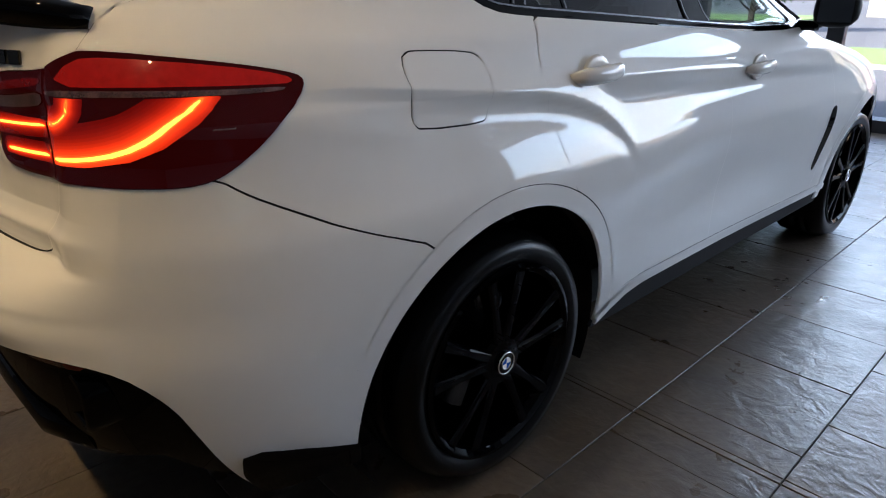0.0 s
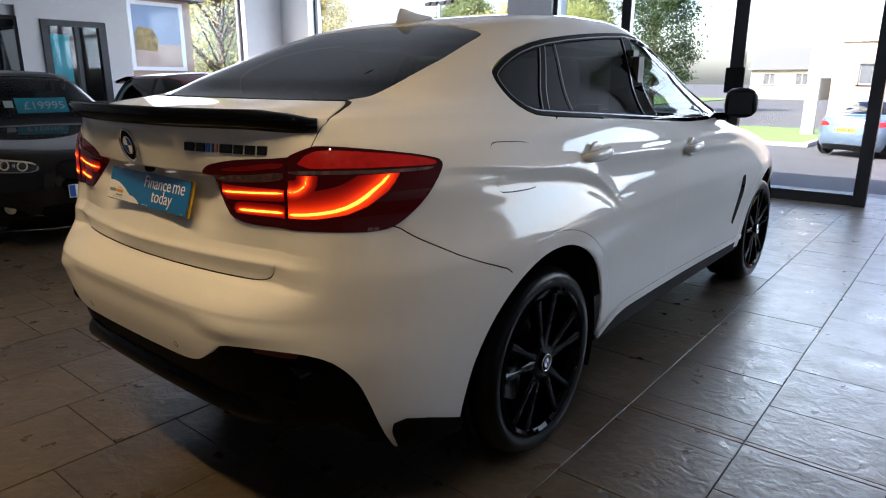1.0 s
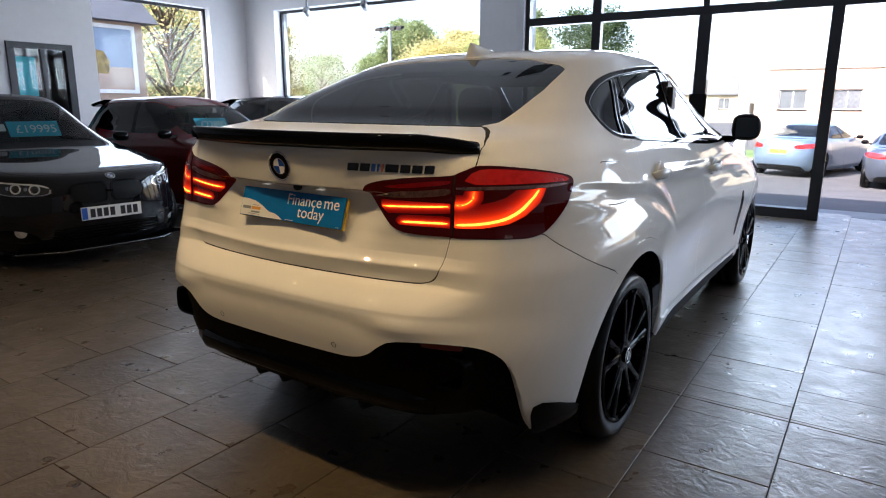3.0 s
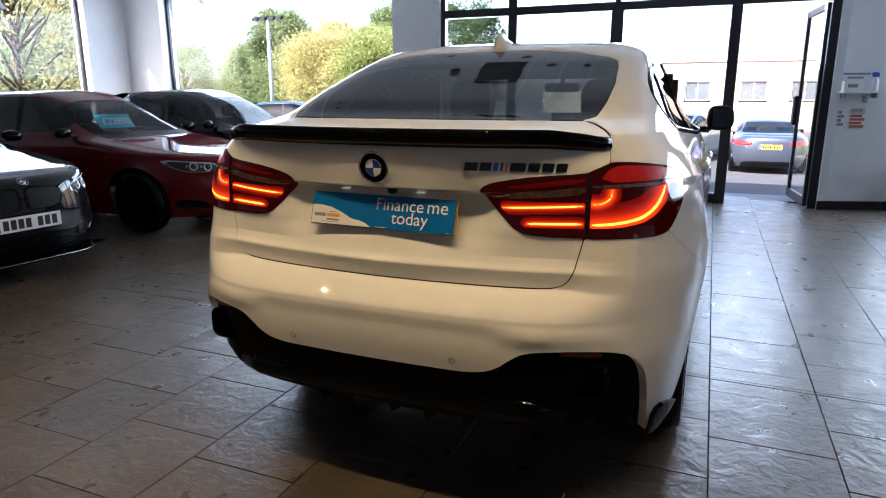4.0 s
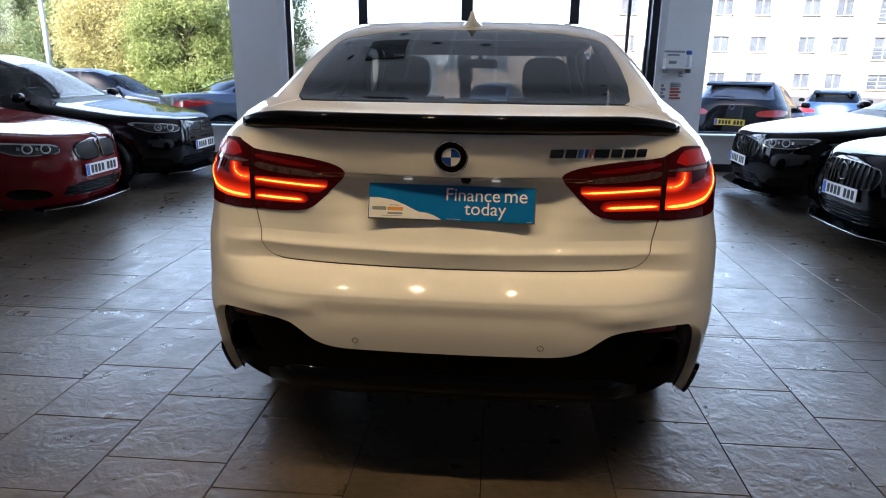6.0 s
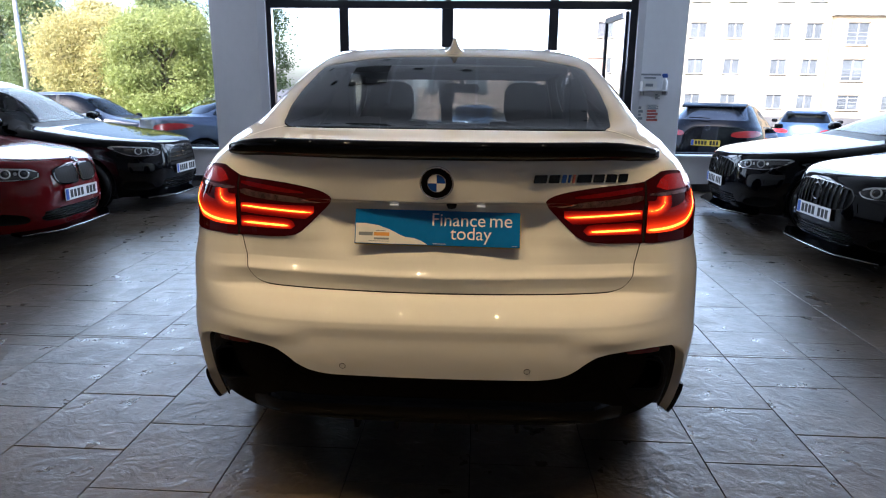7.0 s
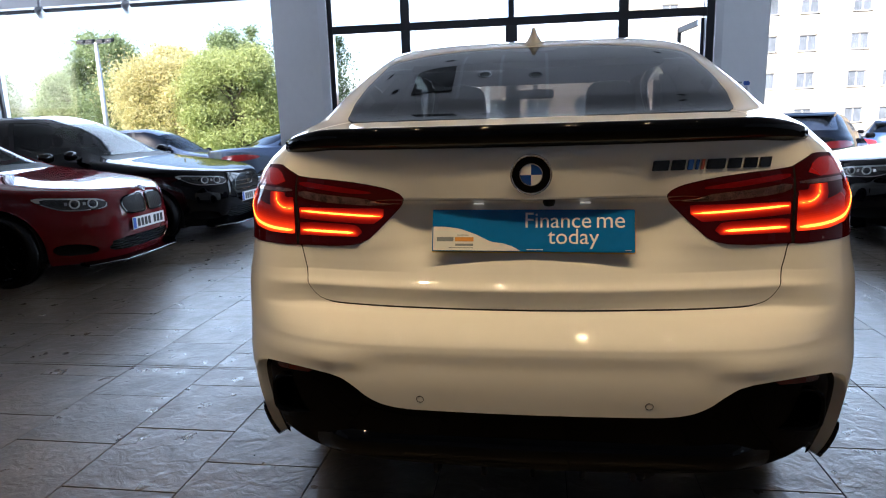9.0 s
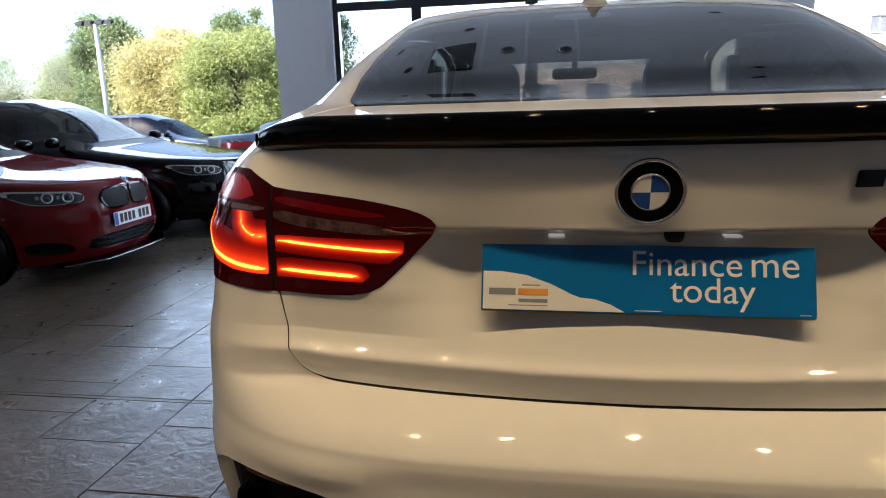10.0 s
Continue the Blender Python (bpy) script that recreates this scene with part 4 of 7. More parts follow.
def bars_plate(parent, m, colour, name="number_plate", w=0.52, h=0.111, blue=True):
    """A number plate with its writing as plain bars."""
    ob = part(name, box_bm((-w / 2, w / 2, -h / 2, h / 2, 0, 0.006)), colour, parent, "number plate with plain dark bars", bevel=0.002)
    ob.matrix_basis = m
    x = -w / 2 + (0.075 if blue else 0.04)
    n = 7
    step = (w / 2 - 0.02 - x - 0.035) / n
    for i in range(n):
        xx = x + i * step + (0.035 if i >= 4 else 0)
        part("plate_bar", box_bm((xx, xx + step * 0.74, -h * 0.33, h * 0.33, 0.0062, 0.0068)), PRINT_BLACK, ob)
    if blue:
        part("plate_band", box_bm((-w / 2 + 0.006, -w / 2 + 0.052, -h / 2 + 0.006, h / 2 - 0.006, 0.0062, 0.0066)), PRINT_BLUE, ob)
    return ob


# ---- other cars ----
def mirror_bm():
    """The rounded shell of a wing mirror, its glass towards -x."""
    bm = bmesh.new()
    prof = [(-0.155, 0.25), (-0.14, 0.72), (-0.10, 0.93), (-0.03, 1.0), (0.05, 0.98), (0.10, 0.85), (0.135, 0.55), (0.145, 0.2)]
    rows = []
    for yy, k in prof:
        ring = []
        for a in np.linspace(0, 2 * math.pi, 20, endpoint=False):
            c, sn = math.cos(a), math.sin(a)
            ring.append(bm.verts.new((0.085 * k * (abs(c) ** 0.8) * (1 if c > 0 else -0.75), yy, 0.088 * k * (abs(sn) ** 0.8) * (1 if sn > 0 else -1) + 0.01 * k)))
        rows.append(ring)
    for a, b in zip(rows, rows[1:]):
        for i in range(20):
            bm.faces.new((a[i], a[(i + 1) % 20], b[(i + 1) % 20], b[i]))
    bm.faces.new(rows[0])
    bm.faces.new(rows[-1])
    return bm


def car(name, label, at, turn, paint, L=4.4, W=1.80, H=1.44, style="hatch", rims=RIM_BLACK, front="kidney", plate_front=True, price="", group="parked cars", step=0.034, n=110, roof=None, back_glass=TINT_GLASS, nose_scale=None):
    """A parked car: nose towards its +x, the rear's middle at its origin, moved so that the nose stands at `at`."""
    k = nose_scale or H / 1.44
    belt = 0.955 * k
    if style == "hatch" or style == "suv":
        rear = curve([(0.18, 0.22), (0.32, 0.06), (0.55, 0.0), (0.75, 0.03), (belt, 0.08), (belt + 0.08, 0.12), (H - 0.13, 0.42), (H - 0.06, 0.55), (H - 0.02, 0.95), (H, 1.35)])
    else:
        rear = curve([(0.18, 0.22), (0.32, 0.06), (0.55, 0.0), (0.75, 0.02), (belt + 0.03, 0.06), (belt + 0.075, 0.20), (belt + 0.10, 0.62), (H - 0.16, 1.25), (H - 0.05, 1.60), (H - 0.015, 1.80), (H, 1.95)])
    fr = curve([(0.18, L - 0.10), (0.30, L - 0.03), (0.50, L), (0.66 * k, L - 0.012), (0.76 * k, L - 0.045), (0.805 * k, L - 0.11), (0.835 * k, L - 0.26), (0.88 * k, L - 0.62), (0.93 * k, L - 1.02), (belt + 0.015, L - 1.30), (belt + 0.045, L - 1.40), (belt + 0.10, L - 1.52), (H - 0.16, L - 2.05), (H - 0.05, L - 2.35), (H - 0.015, L - 2.47), (H, L - 2.54)])
    hw = W / 2
    wd = curve([(0.18, hw - 0.09), (0.32, hw - 0.03), (0.6, hw), (0.75, hw - 0.005), (0.86 * k, hw - 0.02), (belt, hw - 0.055), (belt + 0.05, hw - 0.09), (belt + 0.2, hw - 0.17), (H - 0.12, hw - 0.29), (H - 0.05, hw - 0.37), (H - 0.015, hw - 0.52), (H, 0.1)])
    mr = curve([(0.18, 1.1), (belt, 1.2), (belt + 0.1, 1.45), (H, 1.50 if style != "saloon" else 2.0)])
    mf = curve([(0.18, L - 1.2), (belt - 0.1, L - 1.6), (belt + 0.1, L - 2.3), (H, 2.06 if style == "saloon" else 1.62)])
    nr = curve([(0.18, 3.2), (belt, 3.2), (H - 0.1, 3.6), (H, 2.2)])
    nf = curve([(0.18, 3.0), (0.7 * k, 2.7), (0.80 * k, 3.0), (0.86 * k, 4.0), (belt, 4.6), (belt + 0.12, 3.8), (H, 2.2)])
    zs = levels(lambda z: rear(z) - fr(z), 0.18, H, step * 1.7)
    wx0, wx1, wz, R = 0.80, L - 0.86, 0.325, 0.325

    def shp(h):
        h = h.copy()
        x, y, z = h[..., 0], h[..., 1], h[..., 2]
        hip = (np.exp(-((x - wx0) / 0.4) ** 2) + np.exp(-((x - wx1) / 0.4) ** 2)) * np.exp(-((z - 0.68) / 0.2) ** 2)
        h[..., 1] = y + np.clip(y / 0.6, 0, 1) ** 2 * (0.02 * hip - 0.025 * np.exp(-((x - L / 2) / 0.7) ** 2) * np.exp(-((z - 0.5) / 0.2) ** 2))
        return h

    s = Shell(zs, rear, fr, mr, mf, wd, nr, nf, n, 0.45, shp)
    x, y, z = s.P.T
    U = np.abs(s.U)
    ay = np.abs(y)
    c, sn = math.cos(radians(turn)), math.sin(radians(turn))
    ob = thing(name, label, "car", (at[0] - L * c, at[1] - L * sn, at[2] if len(at) > 2 else 0), turn, group)
    arch = np.minimum(np.hypot(x - wx0, z - wz), np.hypot(x - wx1, z - wz)) - 0.375
    arch = np.where(ay > 0.4, arch, 0.1)
    t0, t1 = belt + 0.055, H - 0.075
    sx = lambda zz: (zz - t0) / (t1 - t0)
    xa, xb = (0.75, L - 1.75) if style != "saloon" else (1.05, L - 1.75)
    side_poly = [(xa, t0 + 0.02), (xb + 0.12, t0), (xb - 0.50, t1 - 0.02), (xb - 1.0, t1), (xa + (0.55 if style == "saloon" else 0.30), t1 - 0.03), (xa + 0.02, t0 + 0.12)]
    if style == "suv" or style == "hatch":
        side_poly = [(0.55, t0 + 0.05), (xb + 0.12, t0), (xb - 0.48, t1 - 0.02), (xb - 1.0, t1), (0.85, t1 - 0.02), (0.62, t1 - 0.10)]
    side = np.where(ay > 0.35, field(side_poly, x, z, 2), -0.1)
    wing = min(hw - 0.19, 0.66)
    screen = np.where(x > L / 2, field([(-0.3, belt + 0.085), (wing - 0.04, belt + 0.075), (wing, belt + 0.085), (wing - 0.005, belt + 0.11), (wing - 0.09, H - 0.09), (wing - 0.14, H - 0.065), (-0.3, H - 0.045)], ay, z), -0.1)
    low, high = (belt + 0.13, H - 0.10) if style != "saloon" else (belt + 0.125, H - 0.075)
    back = np.where(x < (1.0 if style != "saloon" else 1.8), field([(-0.3, low), (wing - 0.06, low), (wing - 0.02, low + 0.02), (wing - 0.03, low + 0.05), (wing - 0.11, high - 0.03), (wing - 0.16, high), (-0.3, high + 0.02)], ay, z), -0.1)
    uf = (s.u.max(1, keepdims=True) - np.abs(s.u)).reshape(-1)
    fr_zone = x > L - 1.2
    hz = 0.705 * k
    lamp = np.where(fr_zone, field([(0.42, hz - 0.05), (0.44, hz + 0.04), (0.70, hz + 0.065), (0.96, hz + 0.085), (1.04, hz + 0.065), (0.86, hz - 0.03), (0.74, hz - 0.055)], uf, z, 1), -0.1)
    intake = np.where(fr_zone, field([(-0.2, 0.24), (0.40, 0.24), (0.50, 0.30), (0.44, 0.37), (-0.2, 0.37)], uf, z, 1), -0.1)
    duct = np.where(fr_zone, field([(0.54, 0.25), (0.86, 0.26), (0.94, 0.31), (0.92, 0.36), (0.76, 0.37), (0.58, 0.33)], uf, z, 1), -0.1)
    blade = np.where(fr_zone, field([(0.44, 0.385), (0.56, 0.40), (0.72, 0.452), (0.96, 0.470), (0.96, 0.455), (0.74, 0.432), (0.58, 0.378), (0.50, 0.30), (0.47, 0.30)], uf, z), -0.1)
    cowl = np.where((x > L / 2) & (ay < hw - 0.20), field([(-0.3, belt + 0.028), (wing, belt + 0.020), (wing, belt + 0.082), (-0.3, belt + 0.092)], ay, z), -0.1)
    if front == "kidney":
        grille = np.where(fr_zone, field([(0.016, hz - 0.11), (0.04, hz - 0.135), (0.24, hz - 0.135), (0.31, hz - 0.10), (0.33, hz - 0.02), (0.30, hz + 0.035), (0.05, hz + 0.045), (0.018, hz + 0.03)], uf, z, 1), -0.1)
    elif front == "single":
        grille = np.where(fr_zone, field([(-0.2, 0.38), (0.26, 0.38), (0.36, 0.52), (0.30, hz + 0.05), (-0.2, hz + 0.06)], uf, z, 1), -0.1)
    else:
        grille = np.where(fr_zone, field([(-0.2, hz - 0.19), (0.36, hz - 0.19), (0.44, hz - 0.06), (0.36, hz + 0.03), (-0.2, hz + 0.05)], uf, z, 1), -0.1)
    tz = 0.84 * k
    tail = np.where(x < 1.0, field([(0.40, tz - 0.02), (0.46, tz + 0.05), (0.86, tz + 0.08), (1.16, tz + 0.06), (1.20, tz + 0.02), (0.86, tz - 0.05), (0.46, tz - 0.06)], U, z, 1), -0.1)
    diff = np.where(x < 0.8, field([(-0.3, 0.34), (0.55, 0.34), (0.66, 0.27), (0.7, 0.1), (-0.3, 0.1)], U, z, 1), -0.1)
    sill = z - 0.24
    holes = [-cowl, -side, -screen, -back, -lamp, -intake, -duct, -grille, -tail, -diff, arch]
    panel("body", s, holes, paint, ob)
    mesh_ob("roof_panel", s.grid[-1] + (0, 0, 0.0005), [tuple(range(s.grid.shape[1]))[::-1]], paint, ob)
    panel("lining", s, [-side - 0.03, -screen - 0.03, -back - 0.03, arch], DARK_GAP, ob, off=-0.03, rim=0)
    for sg, nm in ((1, "side_glass"), (-1, "side_glass")):
        panel(nm, s, [side, sg * y], TINT_GLASS, ob, off=-0.004, rim=0)
        panel("headlight", s, [lamp, sg * y], HEADLAMP, ob, off=-0.006, rim=0.01, label="clear headlight with dark inner housing")
        panel("headlight_edge", s, [lamp - 0.003, 0.016 - lamp, sg * y, z - hz - 0.012 - (uf - 0.45) * 0.05], DRL, ob, off=0.001, rim=0.004, label="bright daylight strip")
        panel("headlight_chrome", s, [lamp - 0.004, 0.010 - lamp, sg * y, hz + 0.0 + (uf - 0.45) * 0.05 - z], CHROME, ob, off=-0.002, rim=0.003)
        panel("air_duct", s, [duct, sg * y], DARK_GAP, ob, off=-0.03, rim=0)
        panel("bumper_blade", s, [blade, sg * y], paint, ob, off=0.012, rim=0.016)
        panel("tail_light", s, [tail, sg * y], LAMP_RED, ob, off=0.002, label="red tail light")
        if front == "kidney":
            g = panel("kidney_grille", s, [grille, sg * y], SATIN_BLACK, ob, off=0.006, rim=0.02, label="gloss black kidney grille")
            panel("grille_surround", s, [grille, 0.012 - grille, sg * y], GLOSS_BLACK, ob, off=0.014, rim=0.012)
    panel("cowl", s, [cowl, -screen], SATIN_BLACK, ob, off=-0.006, rim=0, label="black scuttle below the windscreen")
    if style == "suv":
        part("rear_wiper", tube_bm([(0.10, -0.02, belt + 0.15), (0.12, 0.16, belt + 0.165), (0.125, 0.36, belt + 0.16)], 0.010, 6), SATIN_BLACK, ob)
        part("rear_badge", lathe_bm([(0.036, 0.0), (0.040, -0.008), (0.046, -0.008), (0.050, 0.0)], 24, "x"), TRIM_AND_GLINT, ob, "round bright ring badge", smooth=True).matrix_basis = Matrix.Translation((0.055, 0, belt - 0.02))
        part("bumper_strip", tube_bm([(0.30, -0.80, 0.40), (0.08, -0.60, 0.40), (0.02, 0, 0.40), (0.08, 0.60, 0.40), (0.30, 0.80, 0.40)], 0.018, 8), TRIM_AND_GLINT, ob, "bright strip on the bumper", smooth=True)
        part("roof_spoiler", prism_bm([(0.34, H - 0.125), (0.42, H - 0.095), (0.70, H - 0.045), (0.66, H - 0.10), (0.40, H - 0.15)], -hw + 0.34, hw - 0.34, "y"), GLOSS_BLACK, ob, bevel=0.004)
    if front != "kidney":
        panel("grille", s, [grille], SATIN_BLACK, ob, off=-0.004, rim=0.02)
        panel("grille_surround", s, [grille, 0.009 - grille], DARK_CHROME, ob, off=0.006, rim=0.012)
    # shut lines of the bonnet and the doors, and the black middle pillar
    bon = field([(L - 1.40, -0.4), (L - 1.40, hw - 0.30), (L - 1.15, hw - 0.20), (L - 0.42, hw - 0.26), (L - 0.17, hw - 0.46), (L - 0.11, -0.4)], x, ay, 1)
    panel("bonnet_gap", s, [bon + 0.0025, 0.0025 - bon, z - hz - 0.02, -grille - 0.01, -lamp - 0.01], DARK_GAP, ob, off=0.0008, rim=0)
    for sg in (-1, 1):
        for x0 in (L - 1.52, L - 2.52, L - 3.42):
            lean = x - x0 + 0.10 * (z - 0.6)
            panel("door_gap", s, [lean + 0.0025, 0.0025 - lean, z - 0.27, belt + 0.04 - z, sg * y - 0.5, arch - 0.01], DARK_GAP, ob, off=0.0008, rim=0)
        post = x - (L - 2.58) + 0.28 * (z - belt)
        panel("door_pillar", s, [side - 0.004, post + 0.035, 0.035 - post, sg * y], SATIN_BLACK, ob, off=-0.002, rim=0)
    panel("lower_intake", s, [intake], SATIN_BLACK, ob, off=-0.015, rim=0)
    panel("windscreen", s, [screen], CAR_GLASS, ob, off=-0.003, rim=0)
    panel("rear_window", s, [back], back_glass, ob, off=-0.003, rim=0)
    panel("diffuser", s, [diff, arch], SATIN_BLACK, ob, off=-0.002)
    # grille slats and lamp details follow the nose
    fx = lambda yy, zz: float(np.interp(zz, zs, fr(zs))) - 0.5 * yy * yy * 0.55
    for i in range(5):
        zz = 0.26 + i * 0.025
        panel("intake_slat", s, [intake - 0.01, z - zz + 0.004, zz + 0.004 - z], GLOSS_BLACK, ob, off=-0.004, rim=0.012)
    if front != "single":
        for sg in (-1, 1):
            for i in range(9 if front == "kidney" else 6):
                u0 = 0.045 + i * (0.034 if front == "kidney" else 0.062)
                panel("grille_bar", s, [grille - 0.008, uf - u0 + 0.004, u0 + 0.004 - uf, sg * y], SATIN_BLACK if front == "kidney" else GLOSS_BLACK, ob, off=0.009, rim=0.012)
    else:
        for i in range(7):
            zz = 0.42 + i * 0.05
            panel("grille_bar", s, [grille - 0.008, z - zz + 0.006, zz + 0.006 - z], GLOSS_BLACK, ob, off=0.006, rim=0.012)

    def nose(uu, zz, sg):
        """Place and normal on the nose, uu from its middle at the height zz."""
        i = int(np.clip(np.searchsorted(zs, zz) - 1, 0, len(zs) - 2))
        got = []
        for r in (i, i + 1):
            line = s.u[r].max() - np.abs(s.u[r])
            ok = (sg * s.grid[r, :, 1] > 0) & (s.grid[r, :, 0] > L / 2)
            o = np.argsort(line[ok])
            got.append([np.array([np.interp(uu, line[ok][o], g[r][ok][o][:, k]) for k in range(3)]) for g in (s.grid, s.normal)])
        f = (zz - zs[i]) / (zs[i + 1] - zs[i])
        return tuple(Vector(got[0][k] * (1 - f) + got[1][k] * f) for k in (0, 1))

    for sg in (-1, 1):
        for uu in (0.56, 0.70):
            p, nn = nose(uu, hz + 0.004 + 0.05 * (uu - 0.55), sg)
            m = Matrix.Translation(p - nn * 0.004) @ nn.to_track_quat("Z", "Y").to_matrix().to_4x4()
            for nm, prof, mt in (("headlight_ring", [(0.030, 0.0), (0.032, 0.006), (0.040, 0.007), (0.043, 0.0)], DRL), ("headlight_lens", [(0.001, 0.010), (0.015, 0.008), (0.027, 0.001), (0.029, -0.004)], LENS_GLASS)):
                part(nm, lathe_bm(prof, 24, "z"), mt, ob, smooth=True).matrix_basis = m
            p, nn = nose(uu + 0.065, hz + 0.006 + 0.05 * (uu - 0.5), sg)
            part("reflector_chip", box_bm((-0.012, 0.012, -0.014, 0.014, -0.004, 0.003)), CHROME, ob, bevel=0.003).matrix_basis = Matrix.Translation(p - nn * 0.003) @ nn.to_track_quat("Z", "Y").to_matrix().to_4x4()
        if front == "kidney" and style == "saloon":
            p, nn = nose(0.71, 0.345, sg)
            part("fog_lamp", lathe_bm([(0.001, 0.012), (0.03, 0.008), (0.040, 0.0), (0.046, 0.004), (0.048, -0.004)], 24, "z"), DRL, ob, "round clear fog lamp", smooth=True).matrix_basis = Matrix.Translation(p - nn * 0.012) @ nn.to_track_quat("Z", "Y").to_matrix().to_4x4()
        mo = part("wing_mirror", mirror_bm(), GLOSS_BLACK, ob, "small black wing mirror", smooth=True)
        mo.matrix_basis = Matrix.Translation((L - 1.72, sg * (hw + 0.035), belt + 0.085)) @ Matrix.Diagonal((0.75, 0.56 * sg, 0.62, 1)) @ pose(0, 0, 0, 0, 0, -10)
        part("mirror_arm", box_bm((L - 1.75, L - 1.69, sg * (hw - 0.06) - 0.08, sg * (hw - 0.06) + 0.08, belt + 0.045, belt + 0.072)), SATIN_BLACK, ob, bevel=0.01)
        for wx in (wx0, wx1):
            wheel(ob, wx, sg * (hw - 0.02), wz, sg, R, 0.245, 0.22, rims, 5, True)
    part("floor_pan", box_bm((0.5, L - 0.5, -hw + 0.12, hw - 0.12, 0.17, 0.21)), SATIN_BLACK, ob)
    part("splitter", prism_bm([(L - 0.16, -hw * 0.78), (L + 0.015, -hw * 0.45), (L + 0.03, 0), (L + 0.015, hw * 0.45), (L - 0.16, hw * 0.78), (L - 0.3, hw * 0.7), (L - 0.3, -hw * 0.7)], 0.165, 0.19), GLOSS_BLACK, ob, "gloss black front splitter")
    part("splitter_edge", tube_bm([(L - 0.155, -hw * 0.785, 0.178), (L + 0.02, -hw * 0.452, 0.178), (L + 0.036, 0, 0.178), (L + 0.02, hw * 0.452, 0.178), (L - 0.155, hw * 0.785, 0.178)], 0.006, 6), TRIM_AND_GLINT, ob, smooth=True)
    if plate_front:
        zp = 0.475
        bars_plate(ob, Matrix.Translation((fx(0, zp) + 0.004, 0, zp)) @ pose(0, 0, 0, 90, 0, 90), PLATE_WHITE)
    bars_plate(ob, Matrix.Translation((float(rear(0.70)) - 0.006, 0, 0.70)) @ pose(0, 0, 0, 90, 0, -90), PLATE_YELLOW)
    if front == "kidney":
        p, nn = nose(0.001, hz + 0.078, 1)
        roundel(ob, Matrix.Translation(p) @ Vector((nn.x, 0, nn.z)).to_track_quat("Z", "Y").to_matrix().to_4x4(), 0.040, "nose_badge")
    else:
        p, nn = nose(0.001, hz - 0.06 if front == "bars" else hz - 0.02, 1)
        bd = part("nose_badge", lathe_bm([(0.062, 0.010), (0.066, 0.016), (0.074, 0.016), (0.078, 0.010)], 28, "x"), DARK_CHROME, ob, smooth=True)
        bd.matrix_basis = Matrix.Translation((p.x, 0, p.z))
    for sg in (-1, 1):
        for xs in (L - 2.35, 1.55):
            part("seat", prism_bm([(xs, 0.45), (xs + 0.5, 0.42), (xs + 0.5, 0.58), (xs + 0.12, 0.60), (xs - 0.08, H - 0.42), (xs - 0.2, H - 0.42)], sg * 0.38 - 0.23, sg * 0.38 + 0.23, "y"), SEAT, ob, bevel=0.03)
            part("headrest", box_bm((xs - 0.2, xs - 0.1, sg * 0.38 - 0.12, sg * 0.38 + 0.12, H - 0.40, H - 0.23)), SEAT, ob, bevel=0.03)
    part("dashboard", prism_bm([(L - 1.85, 0.5), (L - 1.35, 0.5), (L - 1.35, belt), (L - 1.75, belt - 0.02)], -hw + 0.15, hw - 0.15, "y"), SATIN_BLACK, ob)
    if price:
        card = part("price_card", box_bm((-0.24, 0.24, -0.09, 0.09, 0, 0.003)), CYAN_CARD, ob, "cyan price card behind the windscreen")
        card.matrix_basis = Matrix.Translation((L - 1.78, 0.12 if style == "saloon" else -0.18, belt + 0.19)) @ pose(0, 0, 0, 56, 0, 90)
        if style == "saloon":
            tag = part("number_tag", box_bm((-0.34, -0.26, -0.02, 0.06, 0, 0.003)), PLATE_WHITE, ob, "small white numbered tag")
            tag.matrix_basis = card.matrix_basis.copy()
        text_ob("price", price, 0.13, ENAMEL_WHITE, card, Matrix.Translation((0.02, -0.045, 0.004)))
    if style == "hatch":
        part("roof_spoiler", prism_bm([(0.36, H - 0.125), (0.42, H - 0.105), (0.72, H - 0.050), (0.70, H - 0.085), (0.42, H - 0.15)], -hw + 0.36, hw - 0.36, "y"), GLOSS_BLACK, ob, "gloss black roof spoiler", bevel=0.004)
    if roof:
        part("sunroof", box_bm((L - 3.3, L - 2.55, -0.42, 0.42, H - 0.012, H + 0.006)), roof, ob, bevel=0.004)
    return ob

# ---- the white coupe-SUV ----
hero = thing("sport_utility_coupe", "pearl white sport utility coupe with black wheels, red tail lights on", "car", group="")
sh = x6_shell()
fine = x6_shell(np.linspace(0.955, 1.235, 90), 560, 0.74)


def along(s):
    """The way round the rear, drawn in a little at the corners."""
    u = np.abs(s.U)
    return u - 0.022 * np.clip((u - 0.33) / 0.3, 0, 1)


hx, hy, hz = sh.P.T
hu, hay = along(sh), np.abs(hy)
rearz = hx < 1.35
GAP = 0.0020
LAMP = [(0.335, 1.122), (0.350, 1.143), (0.395, 1.158), (0.50, 1.175), (0.635, 1.184), (0.655, 1.195), (0.70, 1.213), (0.724, 1.219), (0.83, 1.212), (0.985, 1.193), (1.070, 1.178), (1.104, 1.168), (1.112, 1.150), (1.09, 1.112), (1.05, 1.066), (0.985, 1.018), (0.95, 1.000), (0.90, 0.993), (0.82, 0.996), (0.72, 0.999), (0.633, 0.994), (0.50, 0.996), (0.445, 1.008), (0.408, 1.045)]
lamp_f = np.where(rearz, field(LAMP, hu, hz, 1), -0.1)
